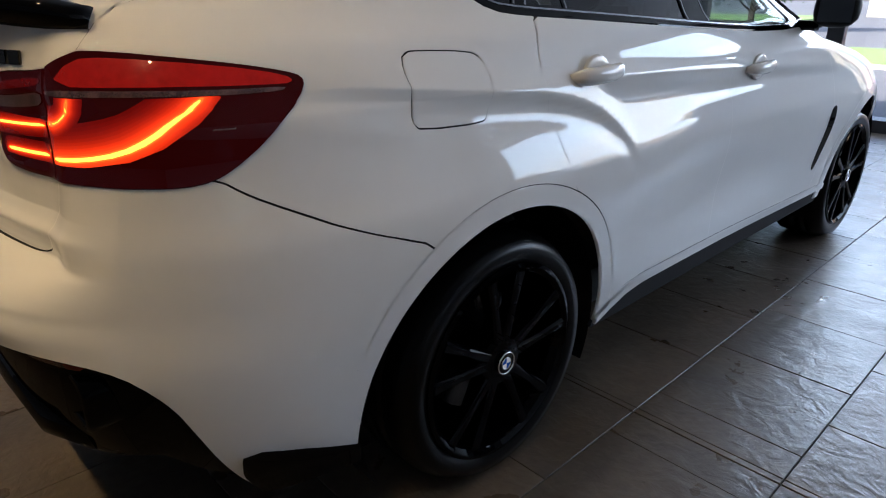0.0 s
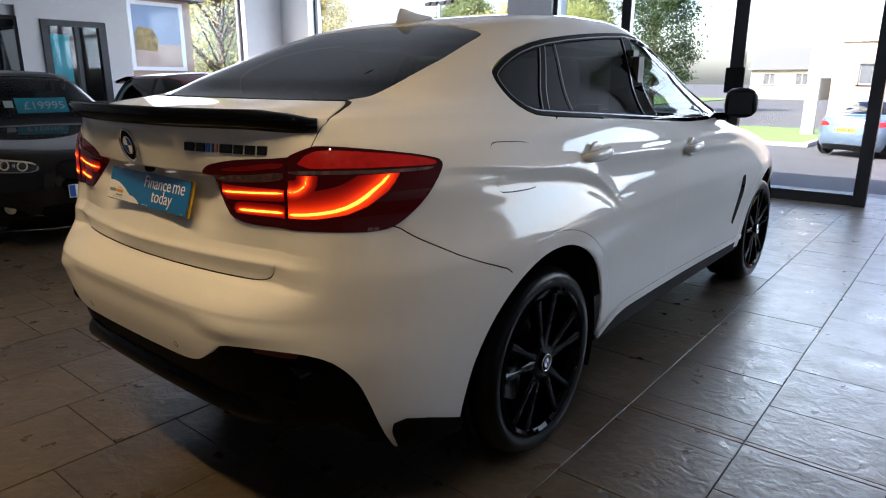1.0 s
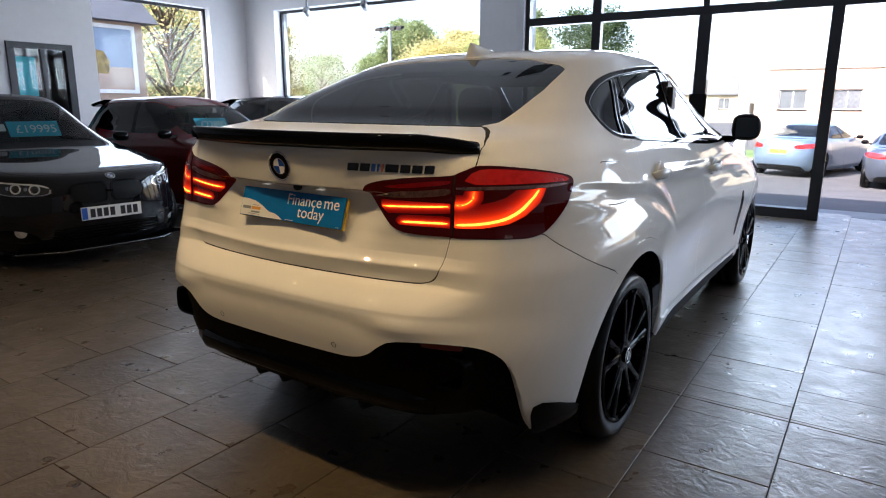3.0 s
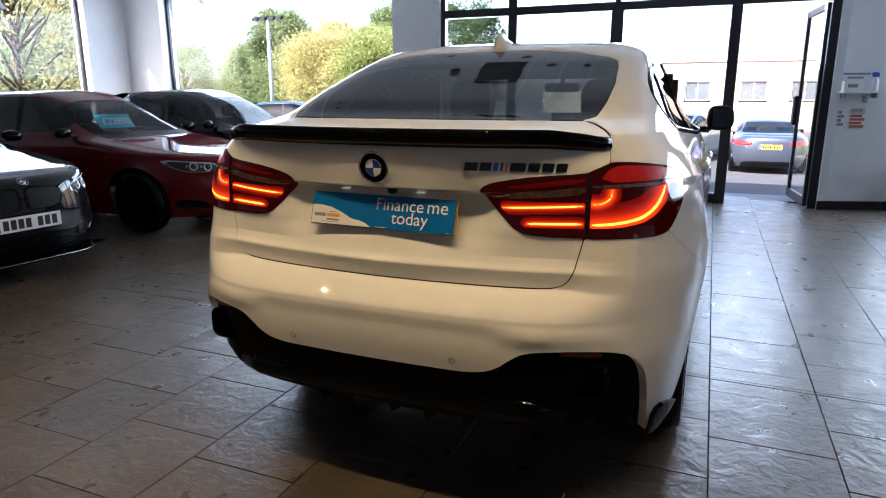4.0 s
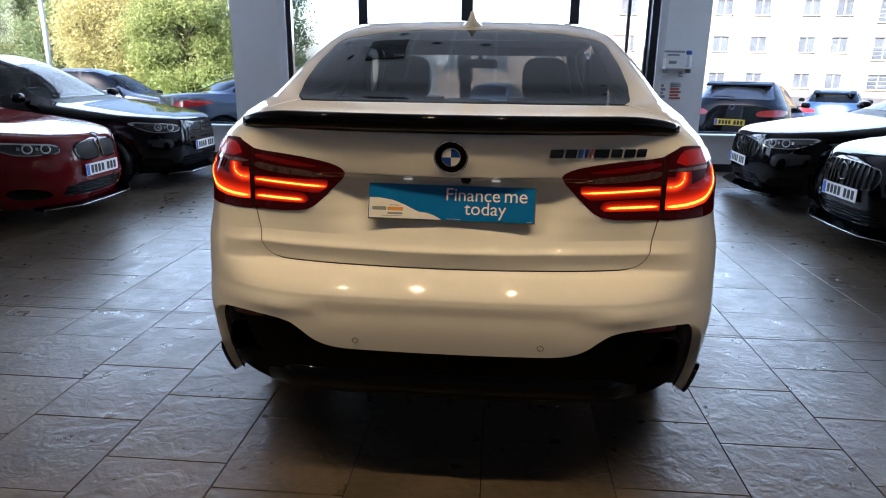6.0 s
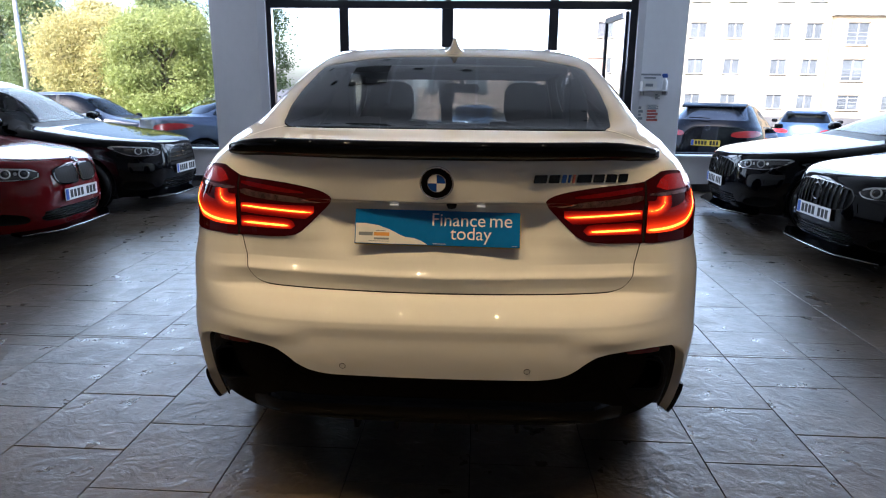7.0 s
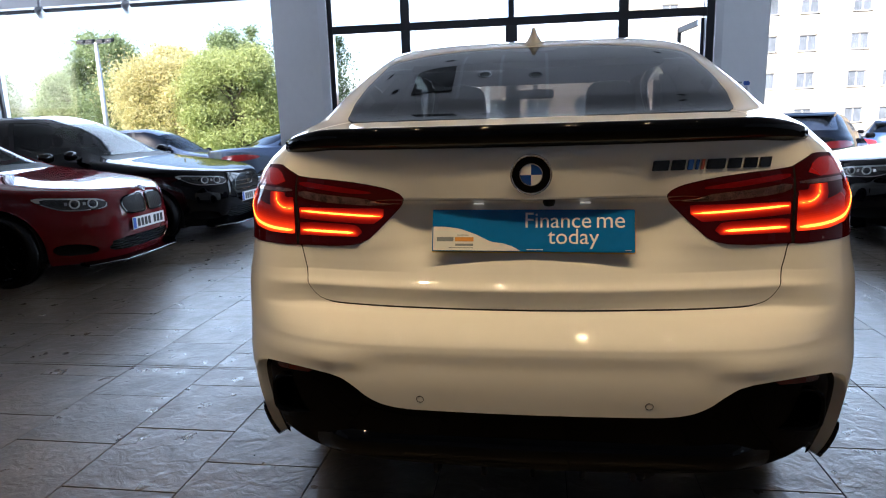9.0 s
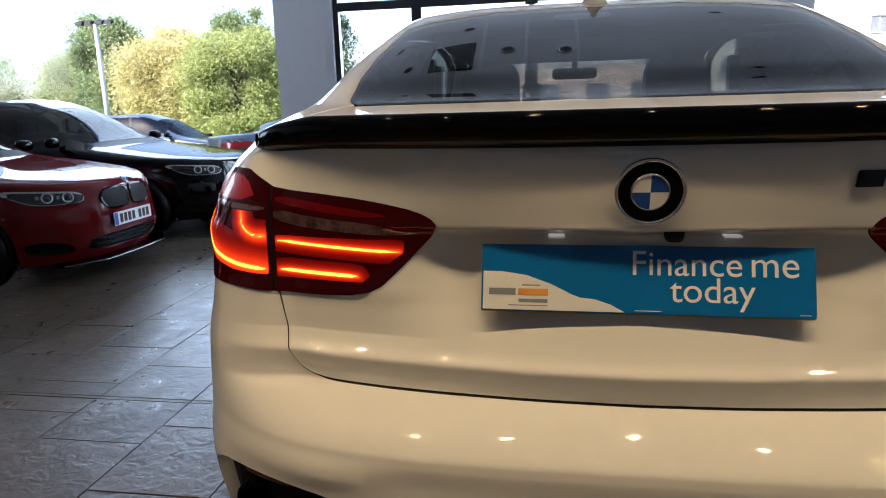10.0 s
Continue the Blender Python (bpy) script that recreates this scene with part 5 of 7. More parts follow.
gate_f = np.where(rearz, field([(-0.4, 0.834), (0.30, 0.834), (0.50, 0.835), (0.558, 0.838), (0.590, 0.852), (0.612, 0.89), (0.617, 0.926), (0.630, 0.985), (0.634, 1.0), (0.660, 1.19), (0.710, 1.212), (0.714, 1.24), (0.722, 1.263), (0.733, 1.287), (0.655, 1.312), (0.577, 1.328), (0.57, 1.330), (-0.4, 1.330)], hu, hz, 2), -0.1)
bumper_f = np.where(hx < 1.2, field([(-0.4, 0.834), (0.30, 0.834), (0.50, 0.835), (0.558, 0.838), (0.590, 0.852), (0.612, 0.89), (0.617, 0.926), (0.630, 0.985), (0.634, 1.0), (0.80, 1.02), (0.955, 1.005), (1.0, 0.974), (1.074, 0.939), (1.199, 0.888), (1.331, 0.836), (1.48, 0.794), (1.66, 0.60), (1.40, 0.25), (1.40, 0.10), (-0.4, 0.10)], hu, hz, 2), -0.1)
diff_f = np.where(hx < 1.2, field([(-0.4, 0.572), (0.30, 0.576), (0.38, 0.584), (0.428, 0.606), (0.462, 0.638), (0.505, 0.666), (0.60, 0.676), (0.70, 0.674), (0.790, 0.662), (0.853, 0.632), (0.897, 0.575), (0.916, 0.50), (0.924, 0.43), (0.931, 0.345), (0.934, 0.30), (0.945, 0.30), (0.955, 0.395), (1.0, 0.405), (1.088, 0.378), (1.19, 0.325), (1.45, 0.30), (1.45, 0.10), (-0.4, 0.10)], hu, hz, 1), -0.1)
glass_f = np.where(hx < 1.7, field([(-0.4, 1.332), (0.575, 1.333), (0.606, 1.342), (0.618, 1.39), (0.617, 1.46), (0.605, 1.502), (0.595, 1.54), (0.585, 1.558), (0.55, 1.573), (0.49, 1.584), (0.396, 1.600), (0.244, 1.613), (-0.4, 1.623)], hay, hz), -0.1)
DLO = [(0.998, 1.405), (1.01, 1.425), (1.085, 1.464), (1.243, 1.518), (1.472, 1.558), (1.909, 1.598), (2.286, 1.616), (2.58, 1.562), (2.82, 1.44), (3.03, 1.31), (3.20, 1.200), (2.70, 1.180), (2.121, 1.208), (1.50, 1.247), (1.214, 1.263), (1.11, 1.275), (1.035, 1.318), (1.003, 1.37)]
dlo_f = np.where((hay > 0.45) & (hx < 3.4), field(DLO, hx, hz, 1), -0.1)
screen_f = np.where(hx > 2.2, field([(-0.4, 1.205), (0.66, 1.19), (0.71, 1.205), (0.70, 1.235), (0.56, 1.585), (0.53, 1.605), (0.46, 1.615), (-0.4, 1.635)], hay, hz), -0.1)
RW, FW, WZ = 1.085, 4.015, 0.372
fa = np.hypot(hx - FW, (hz - WZ))
arch_f = np.where(hay > 0.55, np.minimum(np.hypot(hx - RW + 0.017, (hz - WZ) * 1.025) - 0.463, fa - 0.445), 0.1)
trim_f = np.where(hay > 0.55, np.maximum(np.where((hx < RW) & (hz < 0.545), -0.02, 0.515 - np.hypot(hx - RW + 0.010, (hz - WZ) * 1.022)), 0.505 - fa), -0.1)
sill_f = np.where((hx > 1.2) & (hx < 3.9), np.interp(hx, [1.45, 1.52, 1.60, 1.68, 1.78, 3.9], [0.330, 0.352, 0.392, 0.418, 0.428, 0.405]) - hz, -0.1)
sill_low = np.interp(hx, [1.45, 1.52, 1.60, 1.68, 1.78, 3.9], [0.300, 0.318, 0.358, 0.386, 0.398, 0.377])
door_r = np.where(hay > 0.5, field([(1.255, 1.262), (1.216, 1.194), (1.209, 1.10), (1.228, 1.032), (1.251, 0.959), (1.297, 0.837), (1.38, 0.74), (1.45, 0.62), (1.50, 0.38), (2.29, 0.38), (2.30, 0.75), (2.305, 0.95), (2.27, 1.10), (2.20, 1.22), (1.63, 1.251), (1.40, 1.262)], hx, hz), -0.1)
door_f = np.where(hay > 0.5, field([(2.29, 0.38), (2.30, 0.75), (2.305, 0.95), (2.27, 1.10), (2.20, 1.22), (3.10, 1.205), (3.25, 1.16), (3.40, 0.95), (3.42, 0.62), (3.36, 0.38)], hx, hz), -0.1)
flap_f = np.where((hy < 0) & (hay > 0.5), field([(0.785, 1.197), (0.81, 1.202), (0.975, 1.193), (1.007, 1.178), (1.022, 1.124), (1.002, 1.050), (0.984, 1.037), (0.80, 1.043), (0.777, 1.058), (0.785, 1.125), (0.774, 1.165)], hx, hz, 1), -0.1)

body_cuts = [-gate_f - GAP, -bumper_f - GAP, -lamp_f - GAP, -glass_f - GAP, -dlo_f - GAP, -screen_f - GAP, -door_r - GAP, -door_f - GAP, -flap_f - GAP, -trim_f - GAP * 0.6, -sill_f - GAP, arch_f, np.where(hx < 1.2, -diff_f - GAP, 1)]
body = panel("body", sh, body_cuts, PEARL, hero, label="pearl white body shell")
cap = sh.grid[-1]
mesh_ob("roof_panel", cap + (0, 0, 0.0005), [tuple(range(len(cap)))[::-1]], PEARL, hero)
panel("tailgate", sh, [gate_f - GAP, -lamp_f - GAP], PEARL, hero, label="pearl white tailgate")
panel("rear_bumper", sh, [bumper_f - GAP, -diff_f, -lamp_f - GAP, -trim_f - GAP * 0.6, arch_f], PEARL, hero, rim=0.035, label="pearl white rear bumper")
under_f = np.where(hx < 1.2, hz - np.interp(hu, [0, 0.55, 0.80, 0.90, 1.0, 1.3], [0.36, 0.37, 0.41, 0.30, 0.30, 0.28]), 1)
panel("diffuser", sh, [diff_f, arch_f, under_f], DIFFUSER_BLACK, hero, off=-0.03, rim=0, label="gloss black diffuser insert")
panel("rear_window", sh, [glass_f - GAP], REAR_GLASS, hero, off=-0.002, rim=0.004, label="tinted sloping rear window").visible_shadow = False
panel("windscreen", sh, [screen_f - GAP], CAR_GLASS, hero, off=-0.002, rim=0.004).visible_shadow = False
for sg in (-1, 1):
    one = sg * hy
    panel("rear_door", sh, [door_r - GAP, -trim_f - GAP, -sill_f - GAP, one, -dlo_f - GAP], PEARL, hero)
    panel("front_door", sh, [door_f - GAP, -trim_f - GAP, -sill_f - GAP, one, -dlo_f - GAP], PEARL, hero)
    panel("arch_trim", sh, [trim_f - np.interp(hx, [RW + 0.1, RW + 0.3], [GAP * 0.6, 0.0045]), arch_f, one, 2.5 - hx, hz - 0.33], PEARL, hero, off=0.001, label="body-coloured wheel arch trim")
    panel("arch_trim", sh, [trim_f - GAP * 0.6, arch_f, one, hx - 2.5, hz - 0.33], PEARL, hero, off=0.003)
    panel("side_sill", sh, [sill_f - GAP, arch_f, one, hz - sill_low], PEARL, hero, off=0.010, rim=0.012, label="body-coloured sill")
    panel("sill_strip", sh, [sill_f - GAP, sill_low - 0.002 - hz, hz - 0.30, hx - 1.53, arch_f, one], SILL_GREY, hero, off=-0.006, rim=0.01, label="dark satin strip under the sill")
    # side glass in three lights with black pillars between
    quarter = np.where(one > 0, field([(0.9, 1.2), (1.17, 1.2), (1.185, 1.266), (1.355, 1.52), (1.39, 1.60), (1.39, 1.7), (0.9, 1.7)], hx, hz), -0.1)
    rearg = np.where(one > 0, field([(1.215, 1.2), (2.03, 1.2), (2.036, 1.234), (2.15, 1.60), (2.15, 1.7), (1.44, 1.7), (1.43, 1.60), (1.395, 1.52), (1.235, 1.266)], hx, hz), -0.1)
    frontg = np.where(one > 0, field([(2.16, 1.15), (3.3, 1.15), (3.3, 1.7), (2.25, 1.7), (2.235, 1.60), (2.175, 1.214)], hx, hz), -0.1)
    fixed = np.where(one > 0, field([(0.70, 1.15), (1.402, 1.15), (1.406, 1.265), (1.440, 1.42), (1.470, 1.53), (1.48, 1.7), (0.70, 1.7)], hx, hz), -0.1)
    rim_f = dlo_f - 0.012
    panel("quarter_window", sh, [rim_f - 0.012, quarter], TINT_GLASS, hero, off=-0.006, rim=0)
    panel("rear_side_window", sh, [rim_f - 0.012, rearg], TINT_GLASS, hero, off=-0.006, rim=0)
    panel("front_side_window", sh, [rim_f - 0.012, frontg], CAR_GLASS, hero, off=-0.006, rim=0)
    panel("window_surround", sh, [dlo_f - GAP, 0.024 - dlo_f, one], GLOSS_BLACK, hero, off=0.001, label="gloss black window surround")
    for cut in (hx - 1.75, 1.75 - hx):
        panel("pillar_trim", sh, [rim_f - 0.008, -quarter, -rearg, -frontg, one, cut], GLOSS_BLACK, hero, off=-0.001)
    # bright strips for pillar-edge glints and the fixed light's divider
    for edge, cut in ((quarter, one), (rearg, hx - 1.75), (rearg, 1.75 - hx), (frontg, one), (fixed, one)):
        panel("pillar_line", sh, [-edge, edge + 0.0045, rim_f - 0.008, one, cut], TRIM_AND_GLINT, hero, off=0.0005, rim=0.002)
    # bright strip that draws the reflection along the gloss black edge
    panel("glint_line", sh, [dlo_f - 0.0165, 0.0195 - dlo_f, one], TRIM_AND_GLINT, hero, off=0.0035, rim=0.003, label="thin bright glint drawn along the black window surround")
    # tail light: inner half on the gate, outer half on the wing
    fu, fy, fz = along(fine), sg * fine.P[:, 1], fine.P[:, 2]
    near = fine.P[:, 0] < 1.35
    lamp_n = np.where(near, field(LAMP, fu, fz, 1), -0.1)
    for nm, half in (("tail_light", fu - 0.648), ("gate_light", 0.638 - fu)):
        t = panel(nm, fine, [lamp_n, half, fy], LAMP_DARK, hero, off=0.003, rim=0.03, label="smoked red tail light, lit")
        if nm == "tail_light":
            mask = [(0.650, 1.026), (0.74, 1.030), (0.82, 1.042), (0.875, 1.062), (0.935, 1.10), (0.965, 1.143), (0.650, 1.143)]
            bars = ([(0.652, 1.030), (0.74, 1.037), (0.81, 1.050), (0.862, 1.072), (0.912, 1.112), (0.940, 1.142), (0.926, 1.142), (0.897, 1.116), (0.850, 1.083), (0.803, 1.062), (0.735, 1.049), (0.652, 1.042)],
                    [(0.652, 1.102), (0.678, 1.102), (0.700, 1.115), (0.706, 1.142), (0.713, 1.142), (0.708, 1.112), (0.683, 1.095), (0.652, 1.093)])
            lenses = [("clear_band", [(0.652, 1.144), (0.80, 1.146), (0.98, 1.143), (1.070, 1.145), (1.080, 1.152), (0.98, 1.152), (0.80, 1.156), (0.652, 1.154)], LAMP_CLEAR, 0.0050),
                      ("upper_lens", [(0.668, 1.161), (0.85, 1.161), (1.03, 1.157), (1.094, 1.157), (1.072, 1.172), (0.95, 1.192), (0.77, 1.208), (0.705, 1.204)], LAMP_UPPER, 0.0038)]
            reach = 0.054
        else:
            mask = [(0.396, 1.100), (0.398, 1.076), (0.462, 1.026), (0.464, 1.022), (0.634, 1.022), (0.634, 1.100)]
            bars = ([(0.402, 1.0745), (0.52, 1.0810), (0.630, 1.0870), (0.630, 1.0940), (0.52, 1.0880), (0.404, 1.0815)], [(0.470, 1.0285), (0.54, 1.0305), (0.628, 1.0325), (0.628, 1.0405), (0.54, 1.0390), (0.476, 1.0370)])
            lenses = [("clear_band", [(0.37, 1.110), (0.44, 1.108), (0.55, 1.116), (0.634, 1.128), (0.634, 1.150), (0.55, 1.138), (0.45, 1.130), (0.385, 1.118)], LAMP_CLEAR, 0.0050),
                      ("upper_lens", [(0.40, 1.143), (0.50, 1.158), (0.632, 1.174), (0.632, 1.160), (0.55, 1.150), (0.47, 1.140)], LAMP_DEEP, 0.0036)]
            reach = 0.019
        mask_f = np.where(near, field(mask, fu, fz), -0.1)
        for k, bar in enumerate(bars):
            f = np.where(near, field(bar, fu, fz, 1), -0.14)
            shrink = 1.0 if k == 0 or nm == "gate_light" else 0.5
            # nested panels, brighter inwards, paint the glow round each bar
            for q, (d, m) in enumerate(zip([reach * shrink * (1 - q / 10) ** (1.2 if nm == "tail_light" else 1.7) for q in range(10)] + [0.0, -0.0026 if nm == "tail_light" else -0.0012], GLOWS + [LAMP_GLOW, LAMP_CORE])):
                panel("painted_glow" if q < 10 else ("light_bar", "light_core")[q - 10], fine, [f + d, mask_f, lamp_n, half, fy], m, t, off=0.0034 + 0.00014 * q + 0.00006 * k, rim=0)
        for bn, poly, m, off in lenses:
            panel(bn, fine, [np.where(near, field(poly, fu, fz, 1), -0.1), lamp_n, fy], m, t, off=off, rim=0)
    panel("rear_reflector", sh, [np.where(hx < 0.6, field([(0.60, 0.655), (0.74, 0.645), (0.74, 0.662), (0.60, 0.672)], hu, hz), -0.1), one], REFLECTOR, hero, off=-0.016, label="dark red reflector strip")
panel("fuel_flap", sh, [flap_f - GAP], PEARL, hero, label="fuel flap")
# black sheet just under the panels colours in the gaps' shade; lines the cabin
panel("dark_gap_lining", sh, [under_f, np.where(hx > 1.2, hz - 0.30, 1), -glass_f - 0.002, -dlo_f - 0.0, -screen_f - 0.002, arch_f, np.where(hx < 1.2, -diff_f - 0.004, 1)], DARK_GAP, hero, off=-0.0035, rim=0)
# wheels and their wells
for sg in (-1, 1):
    for x, z in ((RW, WZ), (FW, WZ)):
        bm = bmesh.new()
        arc = np.linspace(-0.4, math.pi + 0.4, 40)
        rows = [[bm.verts.new((x - 0.012 + 0.462 * math.cos(a), sg * yy, z + 0.452 * math.sin(a))) for a in arc] for yy in (0.55, 0.93)]
        for i in range(39):
            bm.faces.new((rows[0][i], rows[0][i + 1], rows[1][i + 1], rows[1][i]))
        bm.faces.new(rows[0])
        part("wheel_well", bm, SATIN_BLACK, hero)
        wh = wheel(hero, x, sg * 0.955, WZ - 0.006, sg, 0.366, 0.282, 0.29, RIM_BLACK, 5, True, "gloss black alloy wheel with low-profile tyre")
        roundel(wh, Matrix.Translation((0, 0.001, 0)) @ pose(0, 0, 0, -90, 0, 0), 0.034, "wheel_cap")
part("floor_pan", box_bm((0.55, 4.6, -0.74, 0.74, 0.22, 0.36)), SATIN_BLACK, hero)


def at_u(u, z, off=0.0):
    """The place and normal on the shell at u along the level z."""
    i = int(np.argmin(np.abs(sh.grid[:, 0, 2] - z)))
    j = int(np.argmin(np.abs(sh.u[i] - u)))
    return Vector(sh.grid[i, j]) + off * Vector(sh.normal[i, j]), Vector(sh.normal[i, j])


# spoiler lip on the tailgate's edge
bm = bmesh.new()
rings = []
for u in np.linspace(-0.735, 0.735, 61):
    e = abs(u) / 0.735
    lift = 1.0 if e < 0.72 else max(0.25, 1 - ((e - 0.72) / 0.28) ** 1.5 * 0.75)
    p0, n0 = at_u(u, 1.262)
    p0.z = 1.258
    flat = Vector((n0.x, n0.y, 0)).normalized()
    inn = -flat
    drop = 0.012 * max(0, e - 0.75) / 0.25
    slim = 1.0 - 0.8 * max(0, e - 0.86) / 0.14
    a = [p0 + flat * 0.002 + Vector((0, 0, -drop)), p0 + flat * (0.010 + 0.022 * lift) + Vector((0, 0, 0.014 - drop)), p0 + flat * (0.006 + 0.032 * lift) + Vector((0, 0, 0.030 + 0.018 * lift - drop)),
         p0 + flat * (0.0 + 0.026 * lift) + Vector((0, 0, 0.034 + 0.022 * lift - drop)), p0 + inn * 0.05 * slim + Vector((0, 0, 0.040 + 0.012 * lift - drop)), p0 + inn * 0.13 * slim + Vector((0, 0, 0.040 - drop))]
    rings.append([bm.verts.new(q) for q in a])
for a, b in zip(rings, rings[1:]):
    for i in range(5):
        bm.faces.new((a[i], a[i + 1], b[i + 1], b[i]))
bm.faces.new(rings[0])
bm.faces.new(rings[-1][::-1])
part("boot_spoiler", bm, GLOSS_BLACK, hero, "gloss black boot lip spoiler", smooth=True)
# badge and plate holder
p, n = at_u(0, 1.194)
roundel(hero, Matrix.Translation(p + n * 0.001) @ n.to_track_quat("Z", "Y").to_matrix().to_4x4(), 0.053)

p, n = at_u(0, 1.04)
sign = part("finance_sign", box_bm((-0.26, 0.26, -0.0555, 0.0555, 0, 0.005)), PLATE_BLUE, hero, "blue plate sign with a white sweep and white words", bevel=0.0015)
sign.matrix_basis = Matrix.Translation((0.117, 0, 1.040)) @ pose(0, 0, 0, 72, 0, -90) @ pose(0, 0, 0, 0, 0, -0.5)
behind = part("number_plate", box_bm((-0.262, 0.262, -0.056, 0.056, -0.008, -0.002)), PLATE_YELLOW, hero, "yellow plate behind the sign", bevel=0.001)
behind.matrix_basis = sign.matrix_basis @ Matrix.Translation((0.0005, -0.001, -0.004))
sweep = [(-0.257, 0.010), (-0.225, 0.0095), (-0.185, 0.004), (-0.145, -0.010), (-0.112, -0.026), (-0.098, -0.031), (-0.075, -0.033), (-0.05, -0.041), (-0.028, -0.053), (-0.257, -0.053)]
part("white_sweep", prism_bm(sweep, 0.0052, 0.0056), PLATE_WHITE, sign)


def fit_text(name, words, x0, x1, y, material, parent, bold=0.0):
    t = text_ob(name, words, 0.05, material, parent, Matrix.Identity(4), 0.0002, align="LEFT")
    xs = [v.co.x for v in t.data.vertices]
    k = (x1 - x0) / (max(xs) - min(xs))
    t.matrix_basis = Matrix.Translation((x0 - k * min(xs), y, 0.0057)) @ Matrix.Diagonal((k, k, 1, 1))
    return t


fit_text("word", "Finance", -0.0155, 0.1510, 0.008, ENAMEL_WHITE, sign)
fit_text("word", "me", 0.1655, 0.2350, 0.008, ENAMEL_WHITE, sign)
fit_text("word", "today", 0.0420, 0.1710, -0.034, ENAMEL_WHITE, sign)
for x0, x1, y0, y1, m in ((-0.247, -0.203, -0.029, -0.018, PRINT_GREY), (-0.199, -0.150, -0.029, -0.018, PRINT_ORANGE), (-0.198, -0.151, -0.041, -0.035, PRINT_GREY), (-0.215, -0.151, -0.0465, -0.0450, PRINT_GREY), (-0.193, -0.163, -0.0135, -0.0115, PRINT_GREY),
                          (-0.012, 0.03, -0.0505, -0.0490, PLATE_WHITE), (0.235, 0.252, -0.0505, -0.0495, PLATE_WHITE)):
    part("printed_bar", box_bm((x0, x1, y0, y1, 0.0058, 0.0061)), m, sign)
# recess over the plate with two small lamps and the camera
for y in (-0.137, 0.137):
    part("plate_lamp", box_bm((0.120, 0.140, y - 0.013, y + 0.013, 1.109, 1.112)), PLATE_LAMP, hero, "small lit number plate lamp")
part("rear_camera", lathe_bm([(0.001, 0.0), (0.012, 0.002), (0.016, 0.010), (0.016, 0.02)], 16, "z"), SATIN_BLACK, hero, smooth=True).matrix_basis = Matrix.Translation((0.112, -0.045, 1.104))
# model badge as plain bright bars
row = int(np.argmin(np.abs(sh.grid[:, 0, 2] - 1.203)))
edge = sh.grid[row][(sh.grid[row, :, 0] < 0.4) & (sh.grid[row, :, 1] < 0.01)]
edge = edge[np.argsort(edge[:, 1])]
gate_x = lambda y: float(np.interp(y, edge[:, 1], edge[:, 0]))
yb = -0.293
for w, m in ((0.046, DARK_CHROME), (0.040, DARK_CHROME), (0.020, PRINT_BLUE), (0.014, ENAMEL_BLUE), (0.014, PRINT_RED), (0.052, DARK_CHROME), (0.040, DARK_CHROME), (0.040, DARK_CHROME), (0.036, DARK_CHROME)):
    y0, y1 = yb, yb - w + 0.003
    mid = (y0 + y1) / 2
    ax = Vector((gate_x(y1) - gate_x(y0), y1 - y0, 0)).normalized()
    out = Vector((ax.y, -ax.x, 0))
    half = (y0 - y1) / 2 / -ax.y
    b = part("badge_bar", prism_bm([(-half + 0.000, -0.0125), (half - 0.004, -0.0125), (half, 0.0125), (-half + 0.004, 0.0125)], 0, 0.006), m, hero, "dark chrome letter bar of the model badge" if m is DARK_CHROME else "coloured slanted badge stripe", bevel=0.001)
    b.matrix_basis = Matrix.Translation(Vector((gate_x(mid), mid, 1.203)) + out * 0.0005) @ Matrix((ax, (0, 0, 1), out)).transposed().to_4x4()
    yb -= w
# parking sensors
for y in (-0.29, 0.29):
    p, n = at_u(y, 0.611)
    b = part("parking_sensor", lathe_bm([(0.0085, 0.0002), (0.0088, 0.0009), (0.0098, 0.0009), (0.0102, 0.0002)], 24, "z"), DARK_CHROME, hero, "thin ring of a parking sensor", smooth=True)
    b.matrix_basis = Matrix.Translation(p) @ n.to_track_quat("Z", "Y").to_matrix().to_4x4()
# aerial fin
bm = bmesh.new()
roof_z = lambda x: float(np.interp(x, X6_REAR(np.linspace(1.3, 1.695, 300)), np.linspace(1.3, 1.695, 300)))
secs = [(x, w, roof_z(x) - 0.004, roof_z(x) + up) for x, w, up in ((1.56, 0.012, 0.006), (1.50, 0.032, 0.018), (1.43, 0.046, 0.036), (1.38, 0.050, 0.054), (1.345, 0.046, 0.066), (1.328, 0.036, 0.044), (1.315, 0.020, 0.006))]
rows = [[bm.verts.new(q) for q in ((x, -w, z0), (x, -w * 0.56, z0 + 0.28 * (z1 - z0)), (x, -w * 0.30, z0 + 0.62 * (z1 - z0)), (x, -0.006, z1), (x, 0.006, z1), (x, w * 0.30, z0 + 0.62 * (z1 - z0)), (x, w * 0.56, z0 + 0.28 * (z1 - z0)), (x, w, z0))] for x, w, z0, z1 in secs]
for a, b in zip(rows, rows[1:]):
    for i in range(7):
        bm.faces.new((a[i], a[i + 1], b[i + 1], b[i]))
bm.faces.new(rows[0])
bm.faces.new(rows[-1])
part("aerial_fin", bm, PEARL, hero, "pearl white shark fin aerial", smooth=True)


def side_at(x, z, sg):
    i = int(np.argmin(np.hypot(hx - x, hz - z) + (sg * hy < 0) * 9 + (hay < 0.5) * 9))
    return Vector(sh.P[i]), Vector(sh.N[i])


